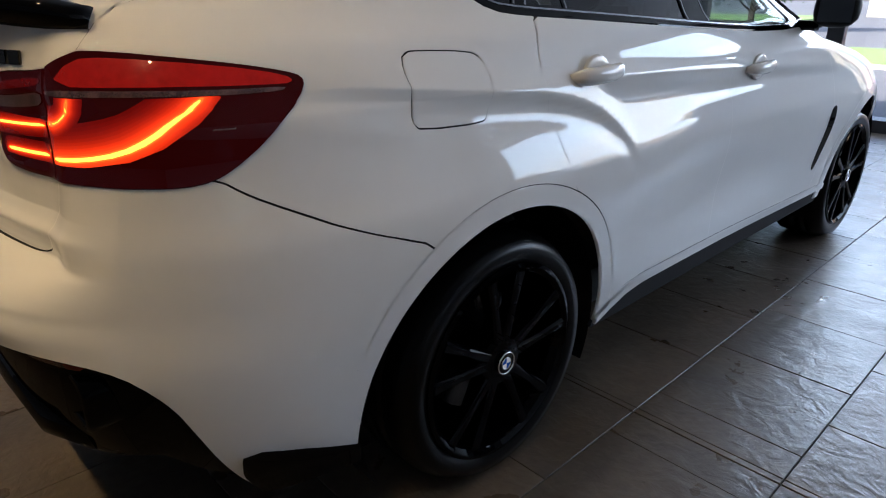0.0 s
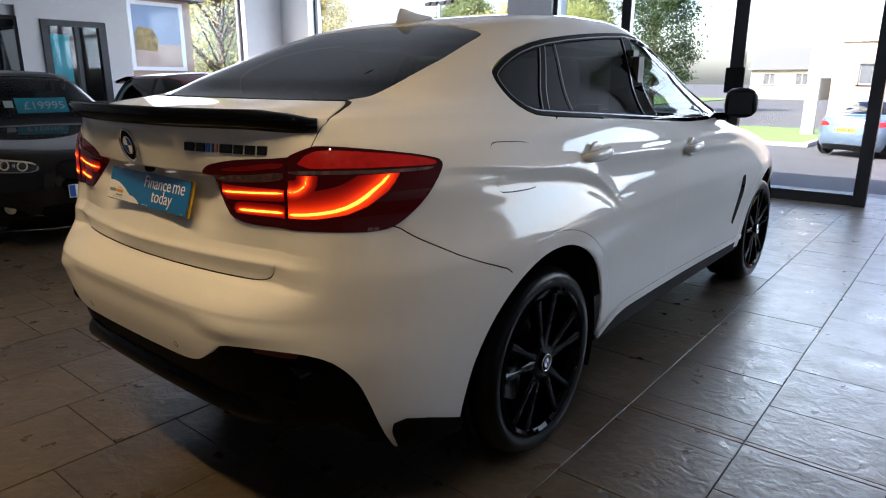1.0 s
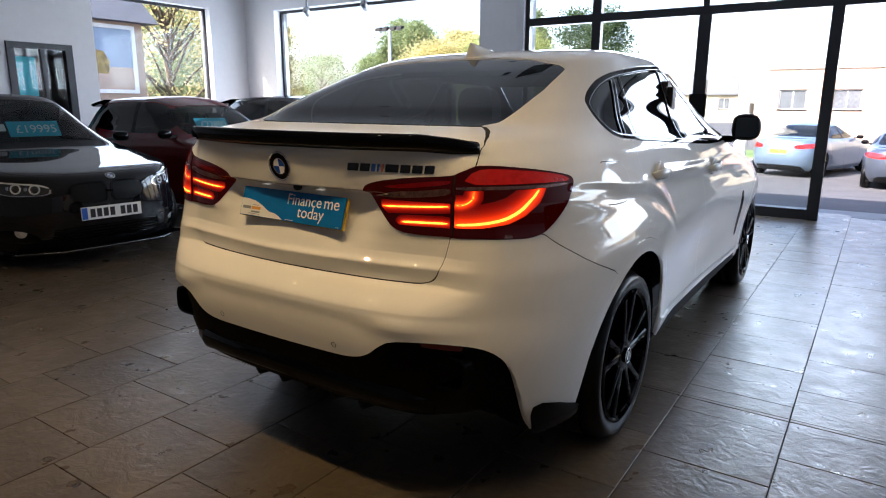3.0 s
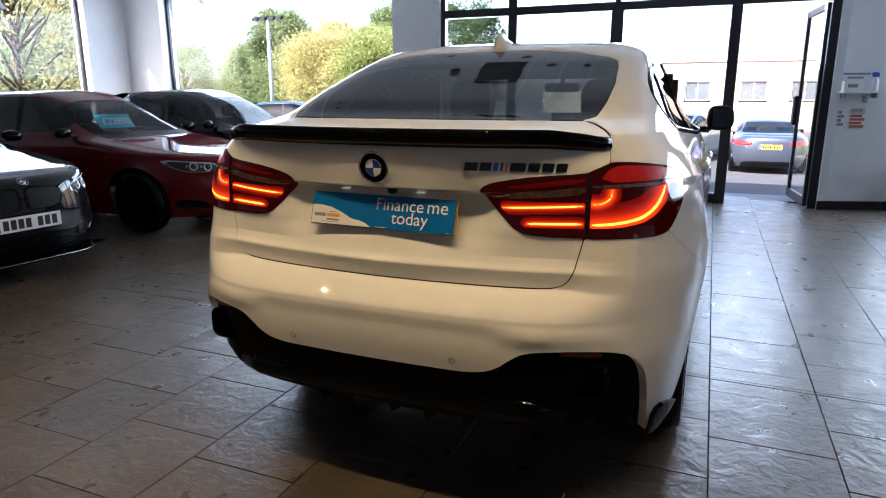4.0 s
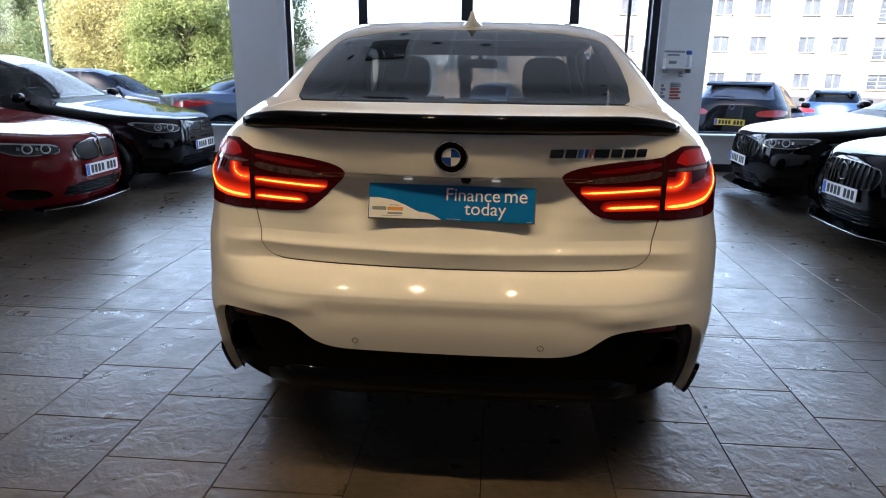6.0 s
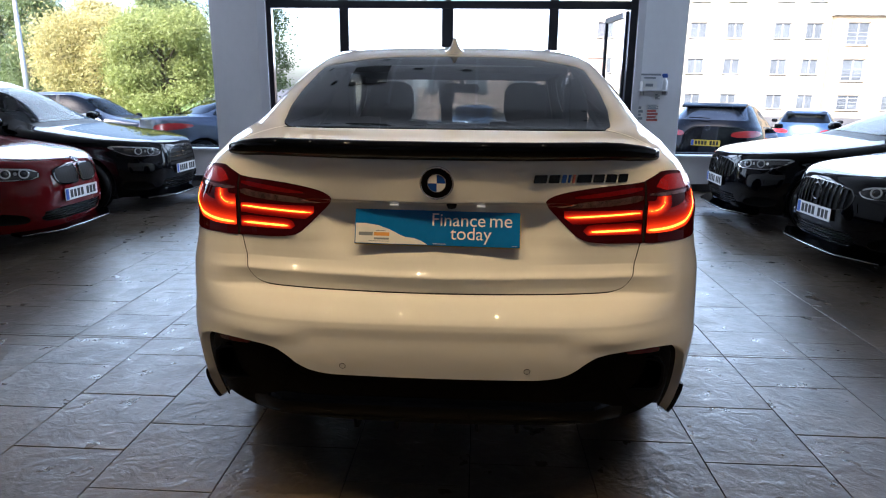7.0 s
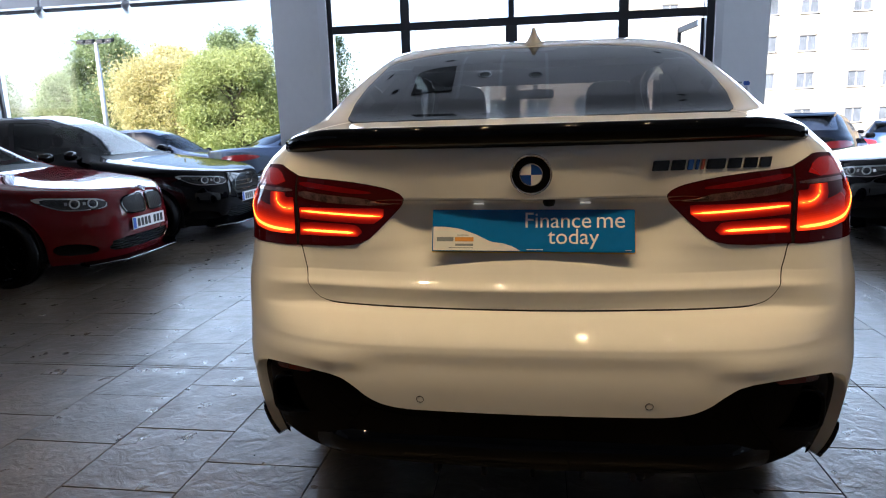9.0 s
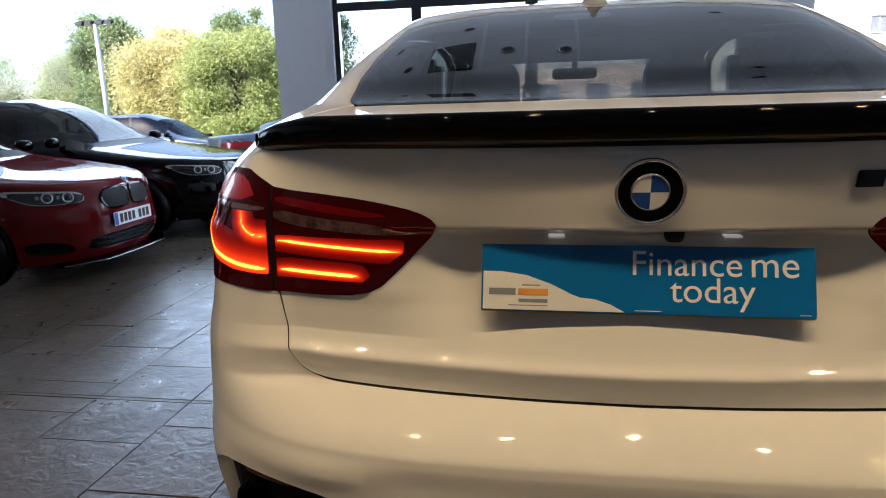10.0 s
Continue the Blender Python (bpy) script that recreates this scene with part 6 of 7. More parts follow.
for sg in (-1, 1):
    # door handles over shallow bowls
    for x, z in ((1.435, 1.112), (2.50, 1.058)):
        p, n = side_at(x, z, sg)
        m = Matrix.Translation(p) @ Matrix.Diagonal((1, sg, 1, 1))
        bm = bmesh.new()
        rows = []
        for k in np.linspace(-1, 1, 13):
            e = math.sqrt(max(0.0, 1 - abs(k) ** 3.5))
            hgt, out = 0.008 + 0.016 * e, 0.006 + 0.038 * (1 - k * k) ** 0.5
            rows.append([bm.verts.new((0.115 * k, out - 0.012 + d, v * hgt + 0.004 * k)) for d, v in ((0, -1), (0.010, -0.7), (0.013, 0), (0.010, 0.7), (0, 1))])
        for a, b in zip(rows, rows[1:]):
            for i in range(4):
                bm.faces.new((a[i], a[i + 1], b[i + 1], b[i]))
            bm.faces.new((a[4], a[0], b[0], b[4]))
        bm.faces.new(rows[0])
        bm.faces.new(rows[-1])
        part("door_handle", bm, PEARL, hero, "pearl white door handle", smooth=True).matrix_basis = m
        bowl = lathe_bm([(0.001, 0.004), (0.03, 0.0045), (0.045, 0.005), (0.050, 0.003), (0.052, -0.004)], 32, "y")
        part("handle_bowl", bowl, PEARL, hero, smooth=True).matrix_basis = m @ Matrix.Diagonal((1.15, 1, 0.95, 1))
    # black wing mirror
    mo = part("wing_mirror", mirror_bm(), SATIN_BLACK, hero, "gloss black wing mirror", smooth=True)
    mo.matrix_basis = Matrix.Translation((3.02, sg * 1.025, 1.262)) @ Matrix.Diagonal((0.80, 0.56 * sg, 0.94, 1)) @ pose(0, 0, 0, 0, 0, -8)
    part("mirror_glass", box_bm((-0.068, -0.064, -0.11, 0.11, -0.055, 0.075)), MIRROR, mo, bevel=0.002)
    part("mirror_foot", box_bm((2.98, 3.06, min(sg * 0.84, sg * 0.97), max(sg * 0.84, sg * 0.97), 1.175, 1.215)), GLOSS_BLACK, hero, bevel=0.012)
    # slanted vent behind the front wheel
    vent = np.where((sg * hy > 0) & (hx > 3), field([(3.305, 0.53), (3.335, 0.510), (3.425, 0.66), (3.455, 0.80), (3.43, 0.83), (3.385, 0.80), (3.36, 0.68)], hx, hz, 1), -0.1)
    panel("wing_vent", sh, [vent], GLOSS_BLACK, hero, off=0.003, rim=0.01, label="gloss black slanted wing vent")
    # gloss black winglets and exhaust under the bumper
    trim = np.where((sg * hy > 0) & (hx < 1.2), field([(0.945, 0.29), (0.95, 0.37), (0.965, 0.405), (1.01, 0.412), (1.09, 0.384), (1.20, 0.33), (1.22, 0.29)], hu, hz), -0.1)
    panel("corner_winglet", sh, [trim, arch_f], GLOSS_BLACK, hero, off=0.016, rim=0.05, label="gloss black corner winglet")
    bm = bmesh.new()
    loops = []
    for x, ky, kz in ((0.30, 0.066, 0.044), (0.125, 0.070, 0.048), (0.112, 0.076, 0.054), (0.118, 0.083, 0.061), (0.30, 0.083, 0.061)):
        loops.append([bm.verts.new((x, sg * 0.665 + ky * math.copysign(abs(math.cos(a)) ** 0.5, math.cos(a)), 0.565 + kz * math.copysign(abs(math.sin(a)) ** 0.5, math.sin(a)))) for a in np.linspace(0, 2 * math.pi, 32, endpoint=False)])
    for a, b in zip(loops, loops[1:]):
        for i in range(32):
            bm.faces.new((a[i], a[(i + 1) % 32], b[(i + 1) % 32], b[i]))
    part("exhaust_finisher", bm, RIM_BLACK, hero, "black rounded exhaust finisher", smooth=True)
for i in range(-2, 3):
    part("diffuser_fin", prism_bm([(0.16, 0.31), (0.40, 0.27), (0.40, 0.44), (0.10, 0.44)], i * 0.14 - 0.006, i * 0.14 + 0.006, "y"), DARK_GAP, hero)
part("diffuser_lip", tube_bm([(0.17, -0.60, 0.43), (0.115, -0.50, 0.44), (0.10, -0.25, 0.445), (0.096, 0, 0.445), (0.10, 0.25, 0.445), (0.115, 0.50, 0.44), (0.17, 0.60, 0.43)], 0.05, 28), GLOSS_BLACK, hero, "gloss black diffuser lip", smooth=True)
# inside
for y in (-0.40, 0.40):
    part("front_seat", prism_bm([(2.20, 0.55), (2.75, 0.52), (2.75, 0.72), (2.36, 0.74), (2.18, 1.28), (2.06, 1.27)], y - 0.25, y + 0.25, "y"), SEAT, hero, "black leather front seat", bevel=0.04)
    crown = [(y + 0.128 * c, 1.385 + (0.12 if s > 0 else 0.135) * s) for c, s in ((math.copysign(abs(math.cos(a)) ** 0.55, math.cos(a)), math.copysign(abs(math.sin(a)) ** 0.55, math.sin(a))) for a in np.linspace(0, 2 * math.pi, 28, endpoint=False))]
    part("headrest", prism_bm(crown, 2.05, 2.16, "x"), SEAT, hero, bevel=0.03)
    part("pillar_trim", box_bm((2.12, 2.24, min(y * 1.6, y * 1.95), max(y * 1.6, y * 1.95), 0.75, 1.53)), SEAT, hero, "dark trim inside the door pillar", bevel=0.03)
part("rear_seat", prism_bm([(1.15, 0.60), (1.75, 0.56), (1.75, 0.74), (1.36, 0.78), (1.16, 1.26), (1.06, 1.25)], -0.66, 0.66, "y"), SEAT, hero, "black leather rear bench", bevel=0.04)
for y in (-0.42, 0.0, 0.42):
    part("headrest", box_bm((1.06, 1.15, y - 0.13, y + 0.13, 1.25, 1.34 if y else 1.31)), SEAT, hero, bevel=0.035)
part("headliner", prism_bm([(1.50, 1.545), (2.60, 1.522), (2.60, 1.545), (1.50, 1.575)], -0.56, 0.56, "y"), SEAT, hero, "dark cloth headliner", bevel=0.006)
part("parcel_shelf", box_bm((0.52, 1.08, -0.60, 0.60, 1.20, 1.22)), SATIN_BLACK, hero)
part("dashboard", prism_bm([(2.95, 0.7), (3.5, 0.7), (3.5, 1.12), (3.05, 1.10)], -0.72, 0.72, "y"), SATIN_BLACK, hero, bevel=0.02)
part("cabin_mirror", box_bm((2.78, 2.81, -0.12, 0.12, 1.44, 1.50)), SATIN_BLACK, hero, bevel=0.01)
part("mirror_stem", box_bm((2.80, 2.83, -0.015, 0.015, 1.50, 1.60)), SATIN_BLACK, hero)
wheel_rim = part("steering_wheel", lathe_bm([(0.17, 0.0), (0.182, 0.012), (0.194, 0.0), (0.182, -0.012), (0.17, 0.0)], 28, "x"), SATIN_BLACK, hero, smooth=True)
wheel_rim.matrix_basis = Matrix.Translation((2.80, -0.38, 1.02)) @ pose(0, 0, 0, 0, 22, 0)

# ---- cars in the showroom ----
car("saloon_car", "dark grey sports saloon with a price card behind its windscreen", (1.53, 3.79), -94, GREY_PAINT, 4.64, 1.89, 1.49, "saloon", nose_scale=0.985, price="£19995", step=0.022, n=150, group="cars in the showroom")
car("hatchback_car", "deep red hatchback with a black kidney grille", (4.08, 3.68), -89, RED_PAINT, 4.33, 1.77, 1.49, "hatch", nose_scale=0.99, price="£22890", step=0.022, n=150, group="cars in the showroom")
car("hatchback_car", "black hatchback with a single-frame grille", (6.14, 3.58), -90, BLACK_PAINT, 4.35, 1.80, 1.52, "hatch", nose_scale=1.0, front="single", step=0.022, n=150, group="cars in the showroom")
car("saloon_car", "black saloon with a vertical bar grille", (3.80, -3.05), 92, BLACK_PAINT, 4.7, 1.82, 1.44, "saloon", front="bars", step=0.022, n=150, group="cars in the showroom")
car("saloon_car", "black saloon with a vertical bar grille by the window", (5.85, -2.92), 88, BLACK_PAINT, 4.7, 1.82, 1.44, "saloon", front="bars", step=0.022, n=150, group="cars in the showroom")

# ---- outdoors ----
tagged(part("ground", prism_bm([(8.3, -0.10), (9.0, -0.10), (16.0, -0.50), (400, -0.50), (400, -0.9), (8.3, -0.9)], -300, 300, "y"), ASPHALT, None, "grey asphalt forecourt and road"), category="ground", kind="structure")
tagged(part("ground_side", box_bm((-300, 8.3, 9.9, 300, -0.5, -0.10)), ASPHALT, None, "grey asphalt beside the showroom"), category="ground", kind="structure")
tagged(part("ground_back", box_bm((-300, 8.3, -300, -9.7, -0.5, -0.10)), ASPHALT, None, "grey asphalt beside the showroom"), category="ground", kind="structure")
tagged(part("pavement", box_bm((8.3, 9.0, -12, 12, -0.10, -0.02)), PAVING, None, "pale paving in front of the showroom", bevel=0.01), category="pavement", kind="structure")
tagged(part("lawn", box_bm((20.8, 28.0, 1.9, 18, -0.50, -0.40)), GRASS, None, "mown grass verge beside the road"), category="grass", kind="structure")
tagged(part("kerb", box_bm((20.65, 20.8, 1.75, 18, -0.50, -0.38), (20.8, 28.0, 1.75, 1.9, -0.50, -0.38)), KERB, None, "pale concrete kerb round the verge", bevel=0.01), category="kerb", kind="structure")
tagged(part("lawn_far", box_bm((32, 75, 18.5, 75, -0.50, -0.41)), GRASS, None, "rough grass under the trees"), category="grass", kind="structure")
GRADE = math.degrees(math.atan(0.4 / 7))


def on_grade(x):
    return -0.10 - max(0.0, min(x, 16.0) - 9.0) * 0.4 / 7


est = car("estate_car", "dark blue-black estate car seen from behind outside the window", (14.45, -6.56, on_grade(10.2)), -29, BLACK_PAINT, 4.6, 1.81, 1.50, "suv", back_glass=GREY_GLASS, group="cars outside")
est.matrix_basis = est.matrix_basis @ pose(0, 0, 0, 0, GRADE, 0)
car("coupe_car", "steel blue coupe parked outside the open door", (20.85, -2.36, -0.5), 0, STEEL_PAINT, 4.64, 1.82, 1.34, "saloon", group="cars outside")
car("saloon_car", "ice blue saloon parked across the forecourt", (22.7, -0.9, -0.5), -18, BLUE_PAINT, 4.7, 1.81, 1.44, "saloon", group="cars outside")
sal = car("saloon_car", "steel grey saloon outside the shop window", (13.25, 2.80, on_grade(10.1)), -45, STEEL_PAINT, 4.7, 1.81, 1.50, "saloon", group="cars outside")
sal.matrix_basis = sal.matrix_basis @ pose(0, 0, 0, -GRADE * 0.7, GRADE * 0.7, 0)
htc = car("hatchback_car", "steel grey hatchback parked outside the shop window", (12.6, 6.3, on_grade(11.8)), -88, STEEL_PAINT, 4.3, 1.81, 1.56, "hatch", nose_scale=1.03, group="cars outside")
htc.matrix_basis = htc.matrix_basis @ pose(0, 0, 0, -GRADE, 0, 0)
car("hatchback_car", "mid blue hatchback parked across the forecourt", (21.2, -11.4, -0.5), -27, NAVY_PAINT, 4.2, 1.78, 1.46, "hatch", group="cars outside")


def far_window(parent, x, y0, y1, z0, z1, frame=FAR_FRAME, bars=1):
    w = new("window")
    w.parent = parent
    part("window_frame", box_bm((x - 0.03, x + 0.10, y0, y1, z0, z0 + 0.07), (x - 0.03, x + 0.10, y0, y1, z1 - 0.07, z1), (x - 0.03, x + 0.10, y0, y0 + 0.07, z0, z1), (x - 0.03, x + 0.10, y1 - 0.07, y1, z0, z1)), frame, w)
    part("pane", box_bm((x + 0.02, x + 0.06, y0 + 0.07, y1 - 0.07, z0 + 0.07, z1 - 0.07)), FAR_GLASS, w)
    for k in range(bars):
        y = y0 + (y1 - y0) * (k + 1) / (bars + 1)
        part("mullion", box_bm((x - 0.02, x + 0.08, y - 0.035, y + 0.035, z0 + 0.07, z1 - 0.07)), frame, w)
    part("sill", box_bm((x - 0.12, x, y0 - 0.08, y1 + 0.08, z0 - 0.08, z0)), KERB, w)
    return w


def facade(parent, x, depth, y0, y1, z0, z1, holes, material):
    """A wall with real openings at the holes (ya, yb, za, zb), built as strips."""
    ys = sorted({y0, y1, *(h[0] for h in holes), *(h[1] for h in holes)})
    boxes = []
    for a, b in zip(ys, ys[1:]):
        cuts = sorted((h[2], h[3]) for h in holes if h[0] <= a and h[1] >= b)
        z = z0
        for c, d in cuts:
            boxes.append((x, x + 0.35, a, b, z, c))
            z = d
        boxes.append((x, x + 0.35, a, b, z, z1))
    for b in boxes:
        part("wall", box_bm(b), material, parent)
    part("core", box_bm((x + 0.36, x + depth, y0, y1, z0, z1)), material, parent)


blk = thing("apartment_building", "cream rendered apartment block with rows of white windows", "building")
rows, cols = ((0.1, 1.25), (2.75, 3.95), (5.45, 6.65), (8.15, 9.35)), (-17.2, -20.0, -23.6, -26.0)
holes = [(y - 0.65, y + 0.65, a, b) for y in cols for a, b in rows] + [(y - 0.65, y + 0.65, a, b) for y in (-10.0, -13.5) for a, b in rows]
facade(blk, 52, 12, -27.2, -8.0, -0.6, 11.5, holes, RENDERED)
for y0, y1, a, b in holes:
    far_window(blk, 52.12, y0, y1, a, b)
part("downpipe", tube_bm([(51.9, -26.95, -0.6), (51.9, -26.95, 11)], 0.06, 8), RED_BRICK, blk)
part("roof", box_bm((51.7, 64.3, -27.2, -7.7, 11.5, 11.9)), SLATE_ROOF, blk)
blk2 = thing("apartment_building", "buff brick apartment block with balcony windows and a flat roof", "building")
holes = [(y - 0.85, y + 0.85, a - 0.5, b) for y in (-29.0, -32.4, -35.8, -39.2, -42.6) for a, b in rows[:3]]
holes = [(a, b, max(c, 0.05), d) for a, b, c, d in holes]
facade(blk2, 51.4, 13, -46, -27.25, -0.6, 7.15, holes, BUFF_BRICK)
for y0, y1, a, b in holes:
    w = far_window(blk2, 51.52, y0, y1, a, b)
    for k in range(4):
        part("balcony_rail", box_bm((51.25, 51.29, y0 - 0.05, y1 + 0.05, a + 0.1 + 0.28 * k, a + 0.13 + 0.28 * k)), GALV, w)
part("cornice", box_bm((51.1, 64.5, -46.2, -27.1, 7.15, 7.45)), WHITE_FRAME, blk2, bevel=0.03)
brick = thing("brick_building", "low red brick building across the road", "building")
holes = [(y - 0.7, y + 0.7, 1.2, 2.3) for y in (-3.0, -5.6, 0.0, 2.6)]
facade(brick, 40, 9, -8.0, 4.5, -0.6, 3.4, holes, RED_BRICK)
for y0, y1, a, b in holes:
    far_window(brick, 40.12, y0, y1, a, b)
part("parapet", box_bm((39.9, 49.1, -8.1, 4.6, 3.4, 3.6)), KERB, brick)
for x, y, w, h, m in ((78, 15, 7, 2.6, RENDERED), (82, 5, 8, 3.0, BUFF_BRICK)):
    hs = thing("house", "distant pitched-roof house across the road", "house", group="distant houses")
    facade(hs, x, 8, y - w / 2, y + w / 2, -0.6, h, [(y - 2.2, y - 1.0, 1.0, 2.2), (y + 1.0, y + 2.2, 1.0, 2.2)], m)
    for yy in (y - 1.6, y + 1.6):
        far_window(hs, x + 0.12, yy - 0.6, yy + 0.6, 1.0, 2.2)
    part("roof", prism_bm([(x - 0.4, h), (x + 8.4, h), (x + 4, h + 2.4)], y - w / 2 - 0.3, y + w / 2 + 0.3, "y"), SLATE_ROOF, hs)
# floodlight mast, road sign, totem, billboard
mast = thing("floodlight_mast", "slim pale lamp post with four floodlights", "street lamp", (20.1, 15.4, -0.42))
part("pole", tube_bm([(0, 0, 0), (0, 0, 4.72)], 0.09, 12, radii=[0.10, 0.065]), GALV, mast, smooth=True)
part("cross_arm", tube_bm([(0, -0.55, 4.74), (0, 0.55, 4.74)], 0.03, 8), GALV, mast)
for y in (-0.55, -0.2, 0.2, 0.55):
    part("floodlight", prism_bm([(-0.12, 4.72), (0.06, 4.78), (0.10, 4.90), (-0.10, 4.84)], y - 0.13, y + 0.13, "y"), SATIN_BLACK, mast, bevel=0.01)
sg = thing("road_sign", "small white road sign on a post", "sign", (28.8, 15.3, -0.5))
part("post", tube_bm([(0, 0, 0), (0, 0, 2.8)], 0.04, 8), GALV, sg)
part("plate", box_bm((-0.05, -0.042, -0.16, 0.16, 1.9, 2.8)), PLATE_WHITE, sg, bevel=0.003)
tt = thing("totem_sign", "tall grey totem sign with dark lettering", "sign", (25, 2.45, -0.5))
part("column", box_bm((-0.15, 0.15, -0.05, 0.35, 0, 7.5)), GALV, tt, bevel=0.02)
part("panel", box_bm((-0.10, 0.10, -0.55, -0.05, 2.0, 7.4)), PLATE_WHITE, tt, bevel=0.01)
for k in range(9):
    part("letter_bar", box_bm((-0.108, -0.102, -0.45, -0.15, 2.3 + k * 0.55, 2.6 + k * 0.55)), RED_BRICK if k < 4 else PRINT_GREY, tt)
shop = thing("brick_shop", "slate-roofed shop with a big advertising board", "building", group="")
part("wall", box_bm((2.5, 9.6, 16.0, 20.0, -0.1, 3.55)), RED_BRICK, shop)
part("roof", prism_bm([(15.6, 3.55), (20.4, 3.55), (18.0, 5.6)], 2.2, 9.9, "x"), SLATE_ROOF, shop)
bb = thing("billboard", "framed poster of a yellow car on sand", "billboard")
part("frame", box_bm((7.75, 9.32, 15.90, 15.995, 1.65, 1.75), (7.75, 9.32, 15.90, 15.995, 3.36, 3.46), (7.75, 7.85, 15.90, 15.995, 1.75, 3.36), (9.22, 9.32, 15.90, 15.995, 1.75, 3.36)), WHITE_FRAME, bb)
part("poster_sky", box_bm((7.85, 9.22, 15.95, 15.96, 2.35, 3.36)), POSTER_SKY, bb)
part("poster_sand", box_bm((7.85, 9.22, 15.95, 15.96, 1.75, 2.348)), POSTER_SAND, bb)
part("poster_car", prism_bm([(7.9, 2.2), (8.5, 2.15), (8.55, 2.5), (8.4, 2.75), (8.0, 2.8), (7.9, 2.6)], 15.94, 15.948, "y"), POSTER_YELLOW, bb)
fence = thing("railing", "pale metal railing by the street window", "railing", (0, 0, 0))
for x in np.arange(9.8, 16, 0.9):
    part("post", box_bm((x, x + 0.05, 16.5, 16.55, -0.45, 1.55)), GALV, fence)
part("rail", box_bm((9.8, 16, 16.505, 16.545, 1.5, 1.56)), GALV, fence)
part("rail", box_bm((9.8, 16, 16.505, 16.545, 0.7, 0.76)), GALV, fence)


def tree(at, h, spread, leaf, seed, label, trunk=0.16, leaves=9000, low=0.22, leaf_size=0.060):
    rnd = np.random.default_rng(seed)
    ob = thing("tree", label, "tree", at, group="trees outside")
    bm = tube_bm([(0, 0, 0), (0.05, 0.03, h * 0.2), (0.0, 0.1, h * 0.45), (0.1, 0, h * 0.75)], trunk, 8, radii=[trunk * 1.3, trunk, trunk * 0.7, trunk * 0.25])
    clumps, sizes = [], []
    for i in range(70):
        zz = h * rnd.uniform(low, 0.95)
        top = spread * math.sqrt(max(0.04, 1 - ((zz / h - 0.52) / 0.52) ** 2))
        a, rr = rnd.uniform(0, 6.28), top * math.sqrt(rnd.uniform(0.25, 1.0)) * 0.9
        e = Vector((rr * math.cos(a), rr * math.sin(a), zz))
        clumps.append(e)
        sizes.append(spread * rnd.uniform(0.10, 0.22))
        if i % 2 == 0:
            b = Vector((0, 0, max(h * 0.12, zz - rr * 0.9)))
            tube_bm([b, b.lerp(e, 0.5) + Vector((0, 0, 0.12)), e], 0.05, 5, bm, radii=[trunk * 0.42, trunk * 0.22, 0.012])
    part("trunk", bm, BARK, ob, smooth=True)
    pick = rnd.integers(0, len(clumps), leaves)
    c = np.array(clumps)[pick] + rnd.normal(0, 1, (leaves, 3)) * np.array(sizes)[pick][:, None] * (1, 1, 0.8)
    d1, d2 = rnd.normal(0, 1, (leaves, 3)), rnd.normal(0, 1, (leaves, 3))
    d1 /= np.linalg.norm(d1, axis=1, keepdims=True)
    d2 = np.cross(d1, d2)
    d2 /= np.linalg.norm(d2, axis=1, keepdims=True)
    s = leaf_size * rnd.uniform(0.5, 1.25, (leaves, 1))
    V = np.stack([c - d1 * s, c + d2 * s * 0.55, c + d1 * s, c - d2 * s * 0.55], 1).reshape(-1, 3)
    mesh_ob("crown", V, np.arange(leaves * 4).reshape(-1, 4), leaf, ob)
    return ob


YL, GL = "broad leafy tree turning yellow", "broad leafy green tree"
for i, (x, y, h, sp, lf, n) in enumerate(((27, 16.9, 5.0, 2.3, LEAF_YELLOW, 85000), (26.5, 13.6, 5.1, 2.3, LEAF_MIX, 85000), (36, 26.2, 7.6, 2.4, LEAF_GREEN, 42000), (37, 29.6, 5.4, 2.2, LEAF_GREEN, 30000),
                                          (33, 20.2, 6.4, 1.5, LEAF_YELLOW, 14000), (38, 18.5, 7.9, 2.1, LEAF_GREEN, 36000), (40, 14.4, 8.0, 2.6, LEAF_DARK, 20000), (48, 46.5, 7.0, 3.2, LEAF_GREEN, 14000),
                                          (24, 27.5, 6.8, 2.2, LEAF_YELLOW, 16000), (17, 25.5, 7.2, 2.8, LEAF_GREEN, 15000), (52, 42.0, 4.0, 3.0, LEAF_GREEN, 9000))):
    tree((x, y, -0.5), h, sp, lf, i, YL if lf in (LEAF_YELLOW, LEAF_MIX) else GL, leaves=n, leaf_size=0.060 if n > 50000 else 0.085)
tree((13.4, 20.5, -0.38), 7.4, 2.9, LEAF_YELLOW, 40, "half-bare tree with thin branches and yellow leaves", leaves=6500, leaf_size=0.08)
tree((13.5, 23.5, -0.38), 3.4, 4.0, LEAF_GREEN, 41, "low green bushes behind the railing", leaves=9000, low=0.05)

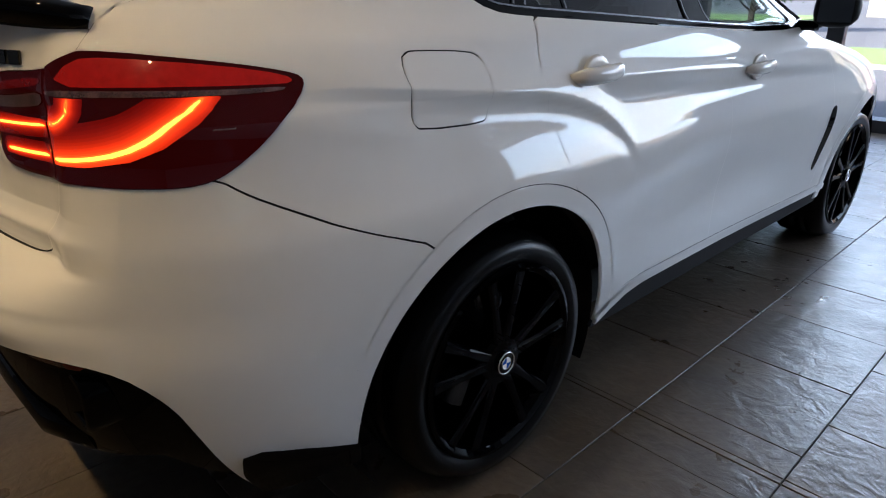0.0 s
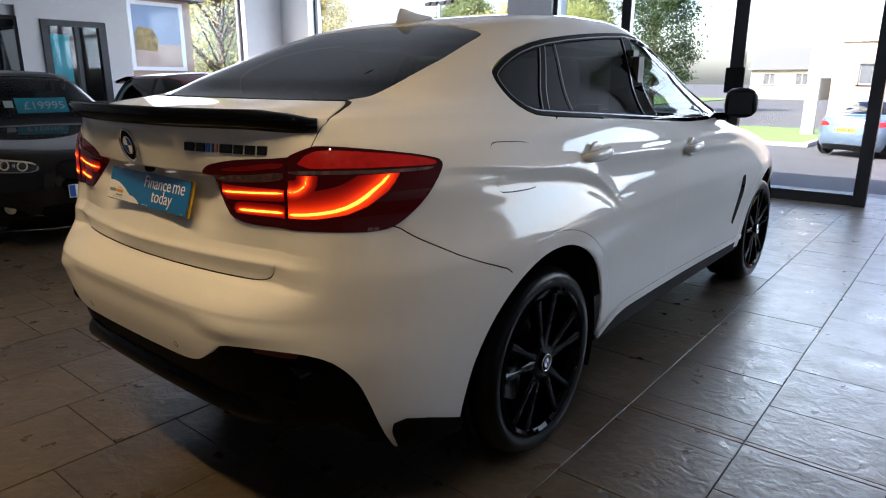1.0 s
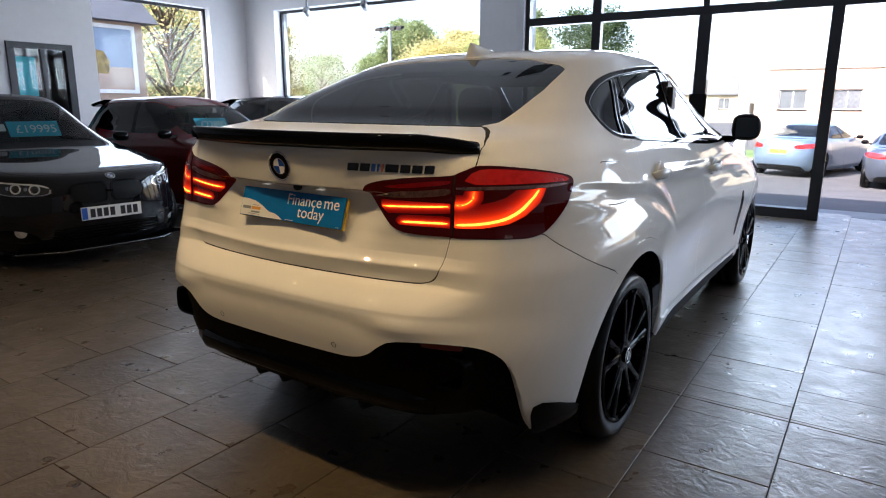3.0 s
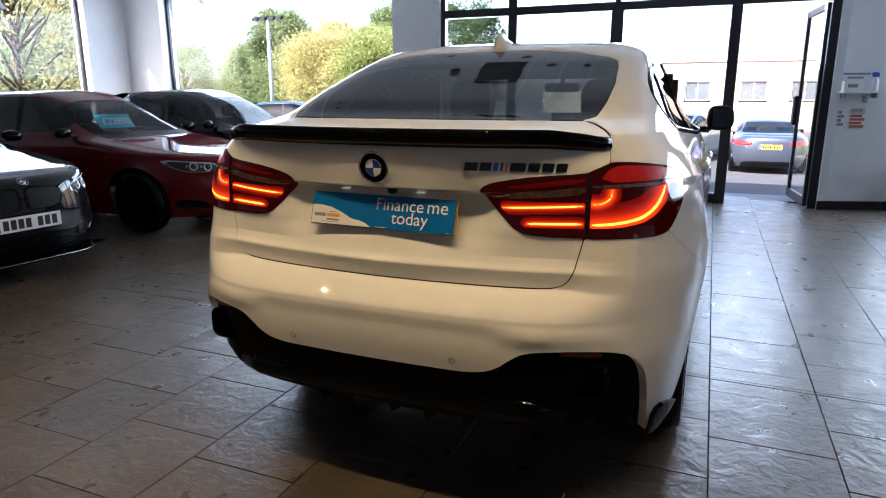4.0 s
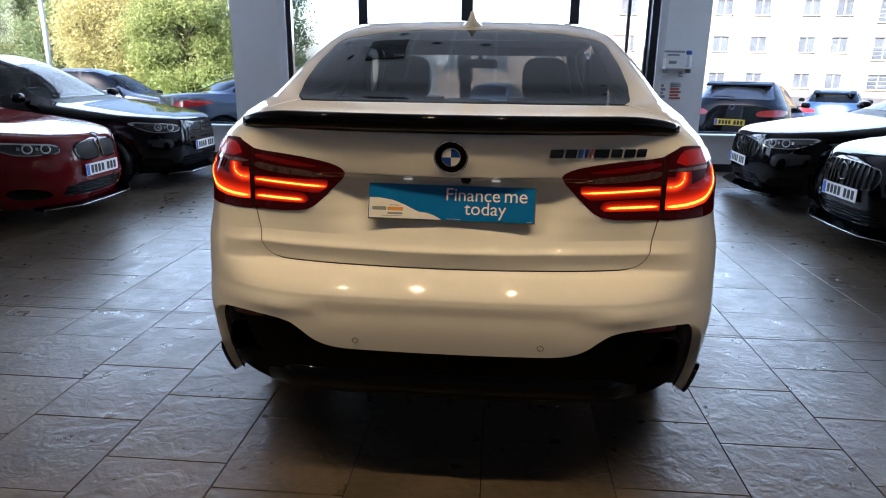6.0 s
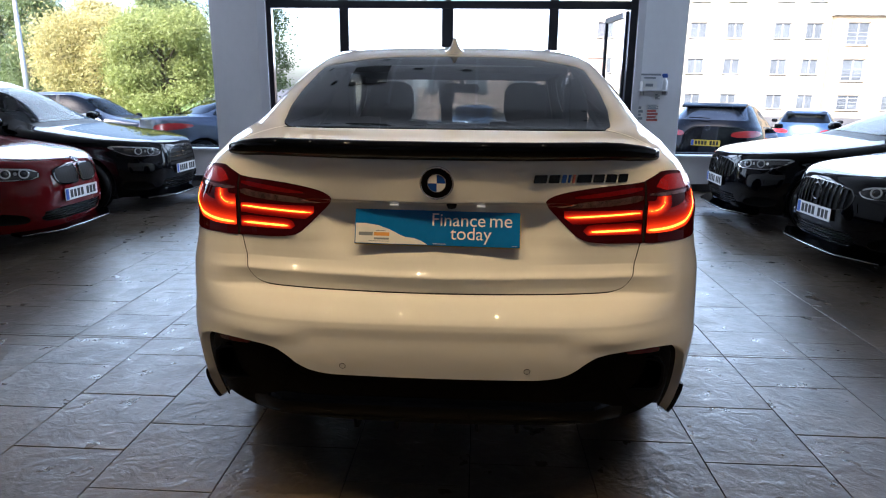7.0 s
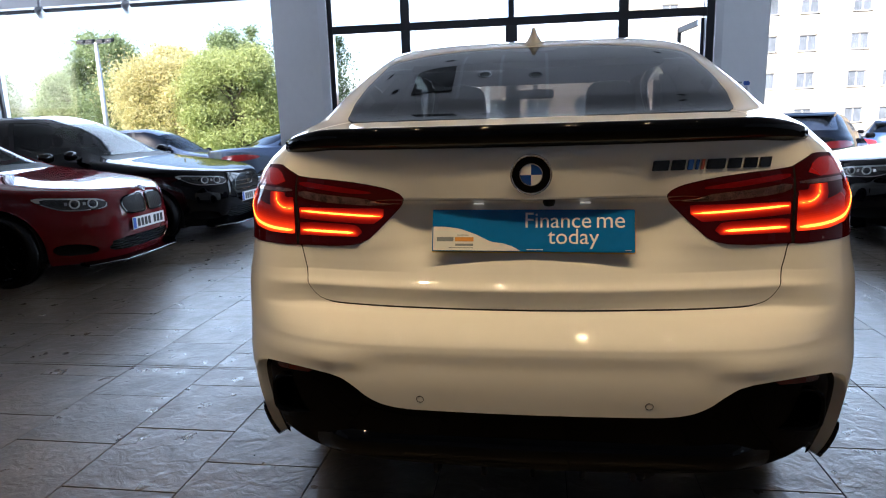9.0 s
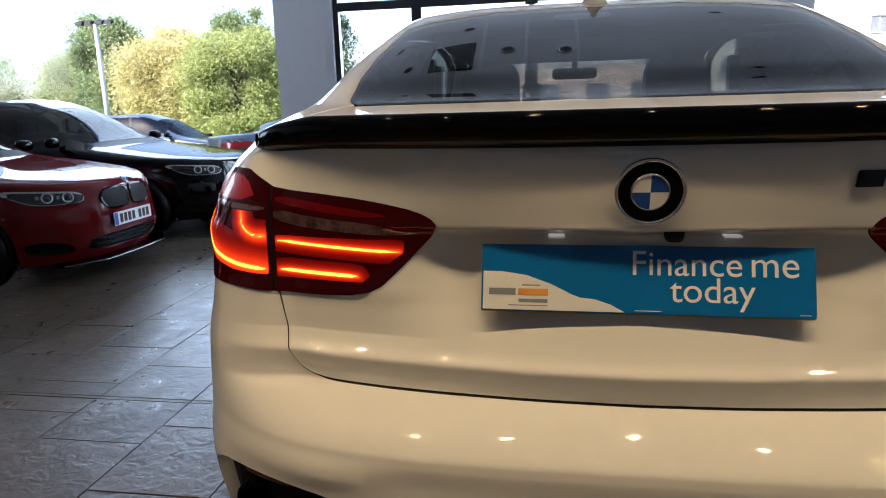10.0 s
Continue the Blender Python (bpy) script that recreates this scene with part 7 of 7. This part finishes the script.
# ---- floor tiles, each its own piece ----
TILE, X0, Y0 = 0.478, 1.64, -1.075


def tile_mesh(name, w, l, t=0.010):
    bm = box_bm((-l / 2, l / 2, -w / 2, w / 2, -t, 0))
    bmesh.ops.bevel(bm, geom=[e for e in bm.edges if all(v.co.z > -t / 2 for v in e.verts)], offset=0.0012, segments=1, affect="EDGES")
    me = bpy.data.meshes.new(name)
    bm.to_mesh(me)
    bm.free()
    me.materials.append(SLATE)
    return me


def lay_tiles():
    """Columns along the room with staggered cross joints, all broken by one double joint."""
    gap, meshes = 0.0045, {}
    rest_v, rest_f = [], []
    rnd = random.Random(4)
    for j in range(-18, 24):
        y = Y0 + (j + 0.5) * TILE
        if not Y_RIGHT < y < Y_SIDE:
            continue
        first = round(TILE * (1.0, 0.46, 0.78, 0.30)[j % 4], 4)
        spans = [(X0 - 0.014, X0 + 0.014)]
        for way in (-1, 1):
            a, l = X0 + way * 0.014, first
            while X_BACK < a < 8.05:
                b = a + way * l
                spans.append((min(a, b), max(a, b)))
                a, l = b, TILE
        for a, b in spans:
            x, l = (a + b) / 2, b - a
            dz = rnd.uniform(-0.0010, 0.0010)
            if -2.2 < x < 6.0 and -3.2 < y < 3.4 and not (0.9 < x < 4.6 and abs(y) < 0.7):
                key = round(l, 4)
                if key not in meshes:
                    meshes[key] = tile_mesh("slate_tile", TILE - gap, l - gap)
                ob = new("slate_tile", meshes[key])
                ob.parent, ob.matrix_basis = slab, pose(x, y, dz, rnd.uniform(-0.10, 0.10), rnd.uniform(-0.10, 0.10), 0)
            else:
                k, h, w = len(rest_v), (TILE - gap) / 2, (l - gap) / 2
                rest_v += [(x + p * w, y + q * h, z + dz) for z in (-0.01, 0) for p, q in ((-1, -1), (1, -1), (1, 1), (-1, 1))]
                rest_f += [tuple(k + q for q in f) for f in ((4, 5, 6, 7), (0, 1, 5, 4), (1, 2, 6, 5), (2, 3, 7, 6), (3, 0, 4, 7))]
    tagged(mesh_ob("slate_tiles", rest_v, rest_f, SLATE, slab), kind="stuff")


lay_tiles()
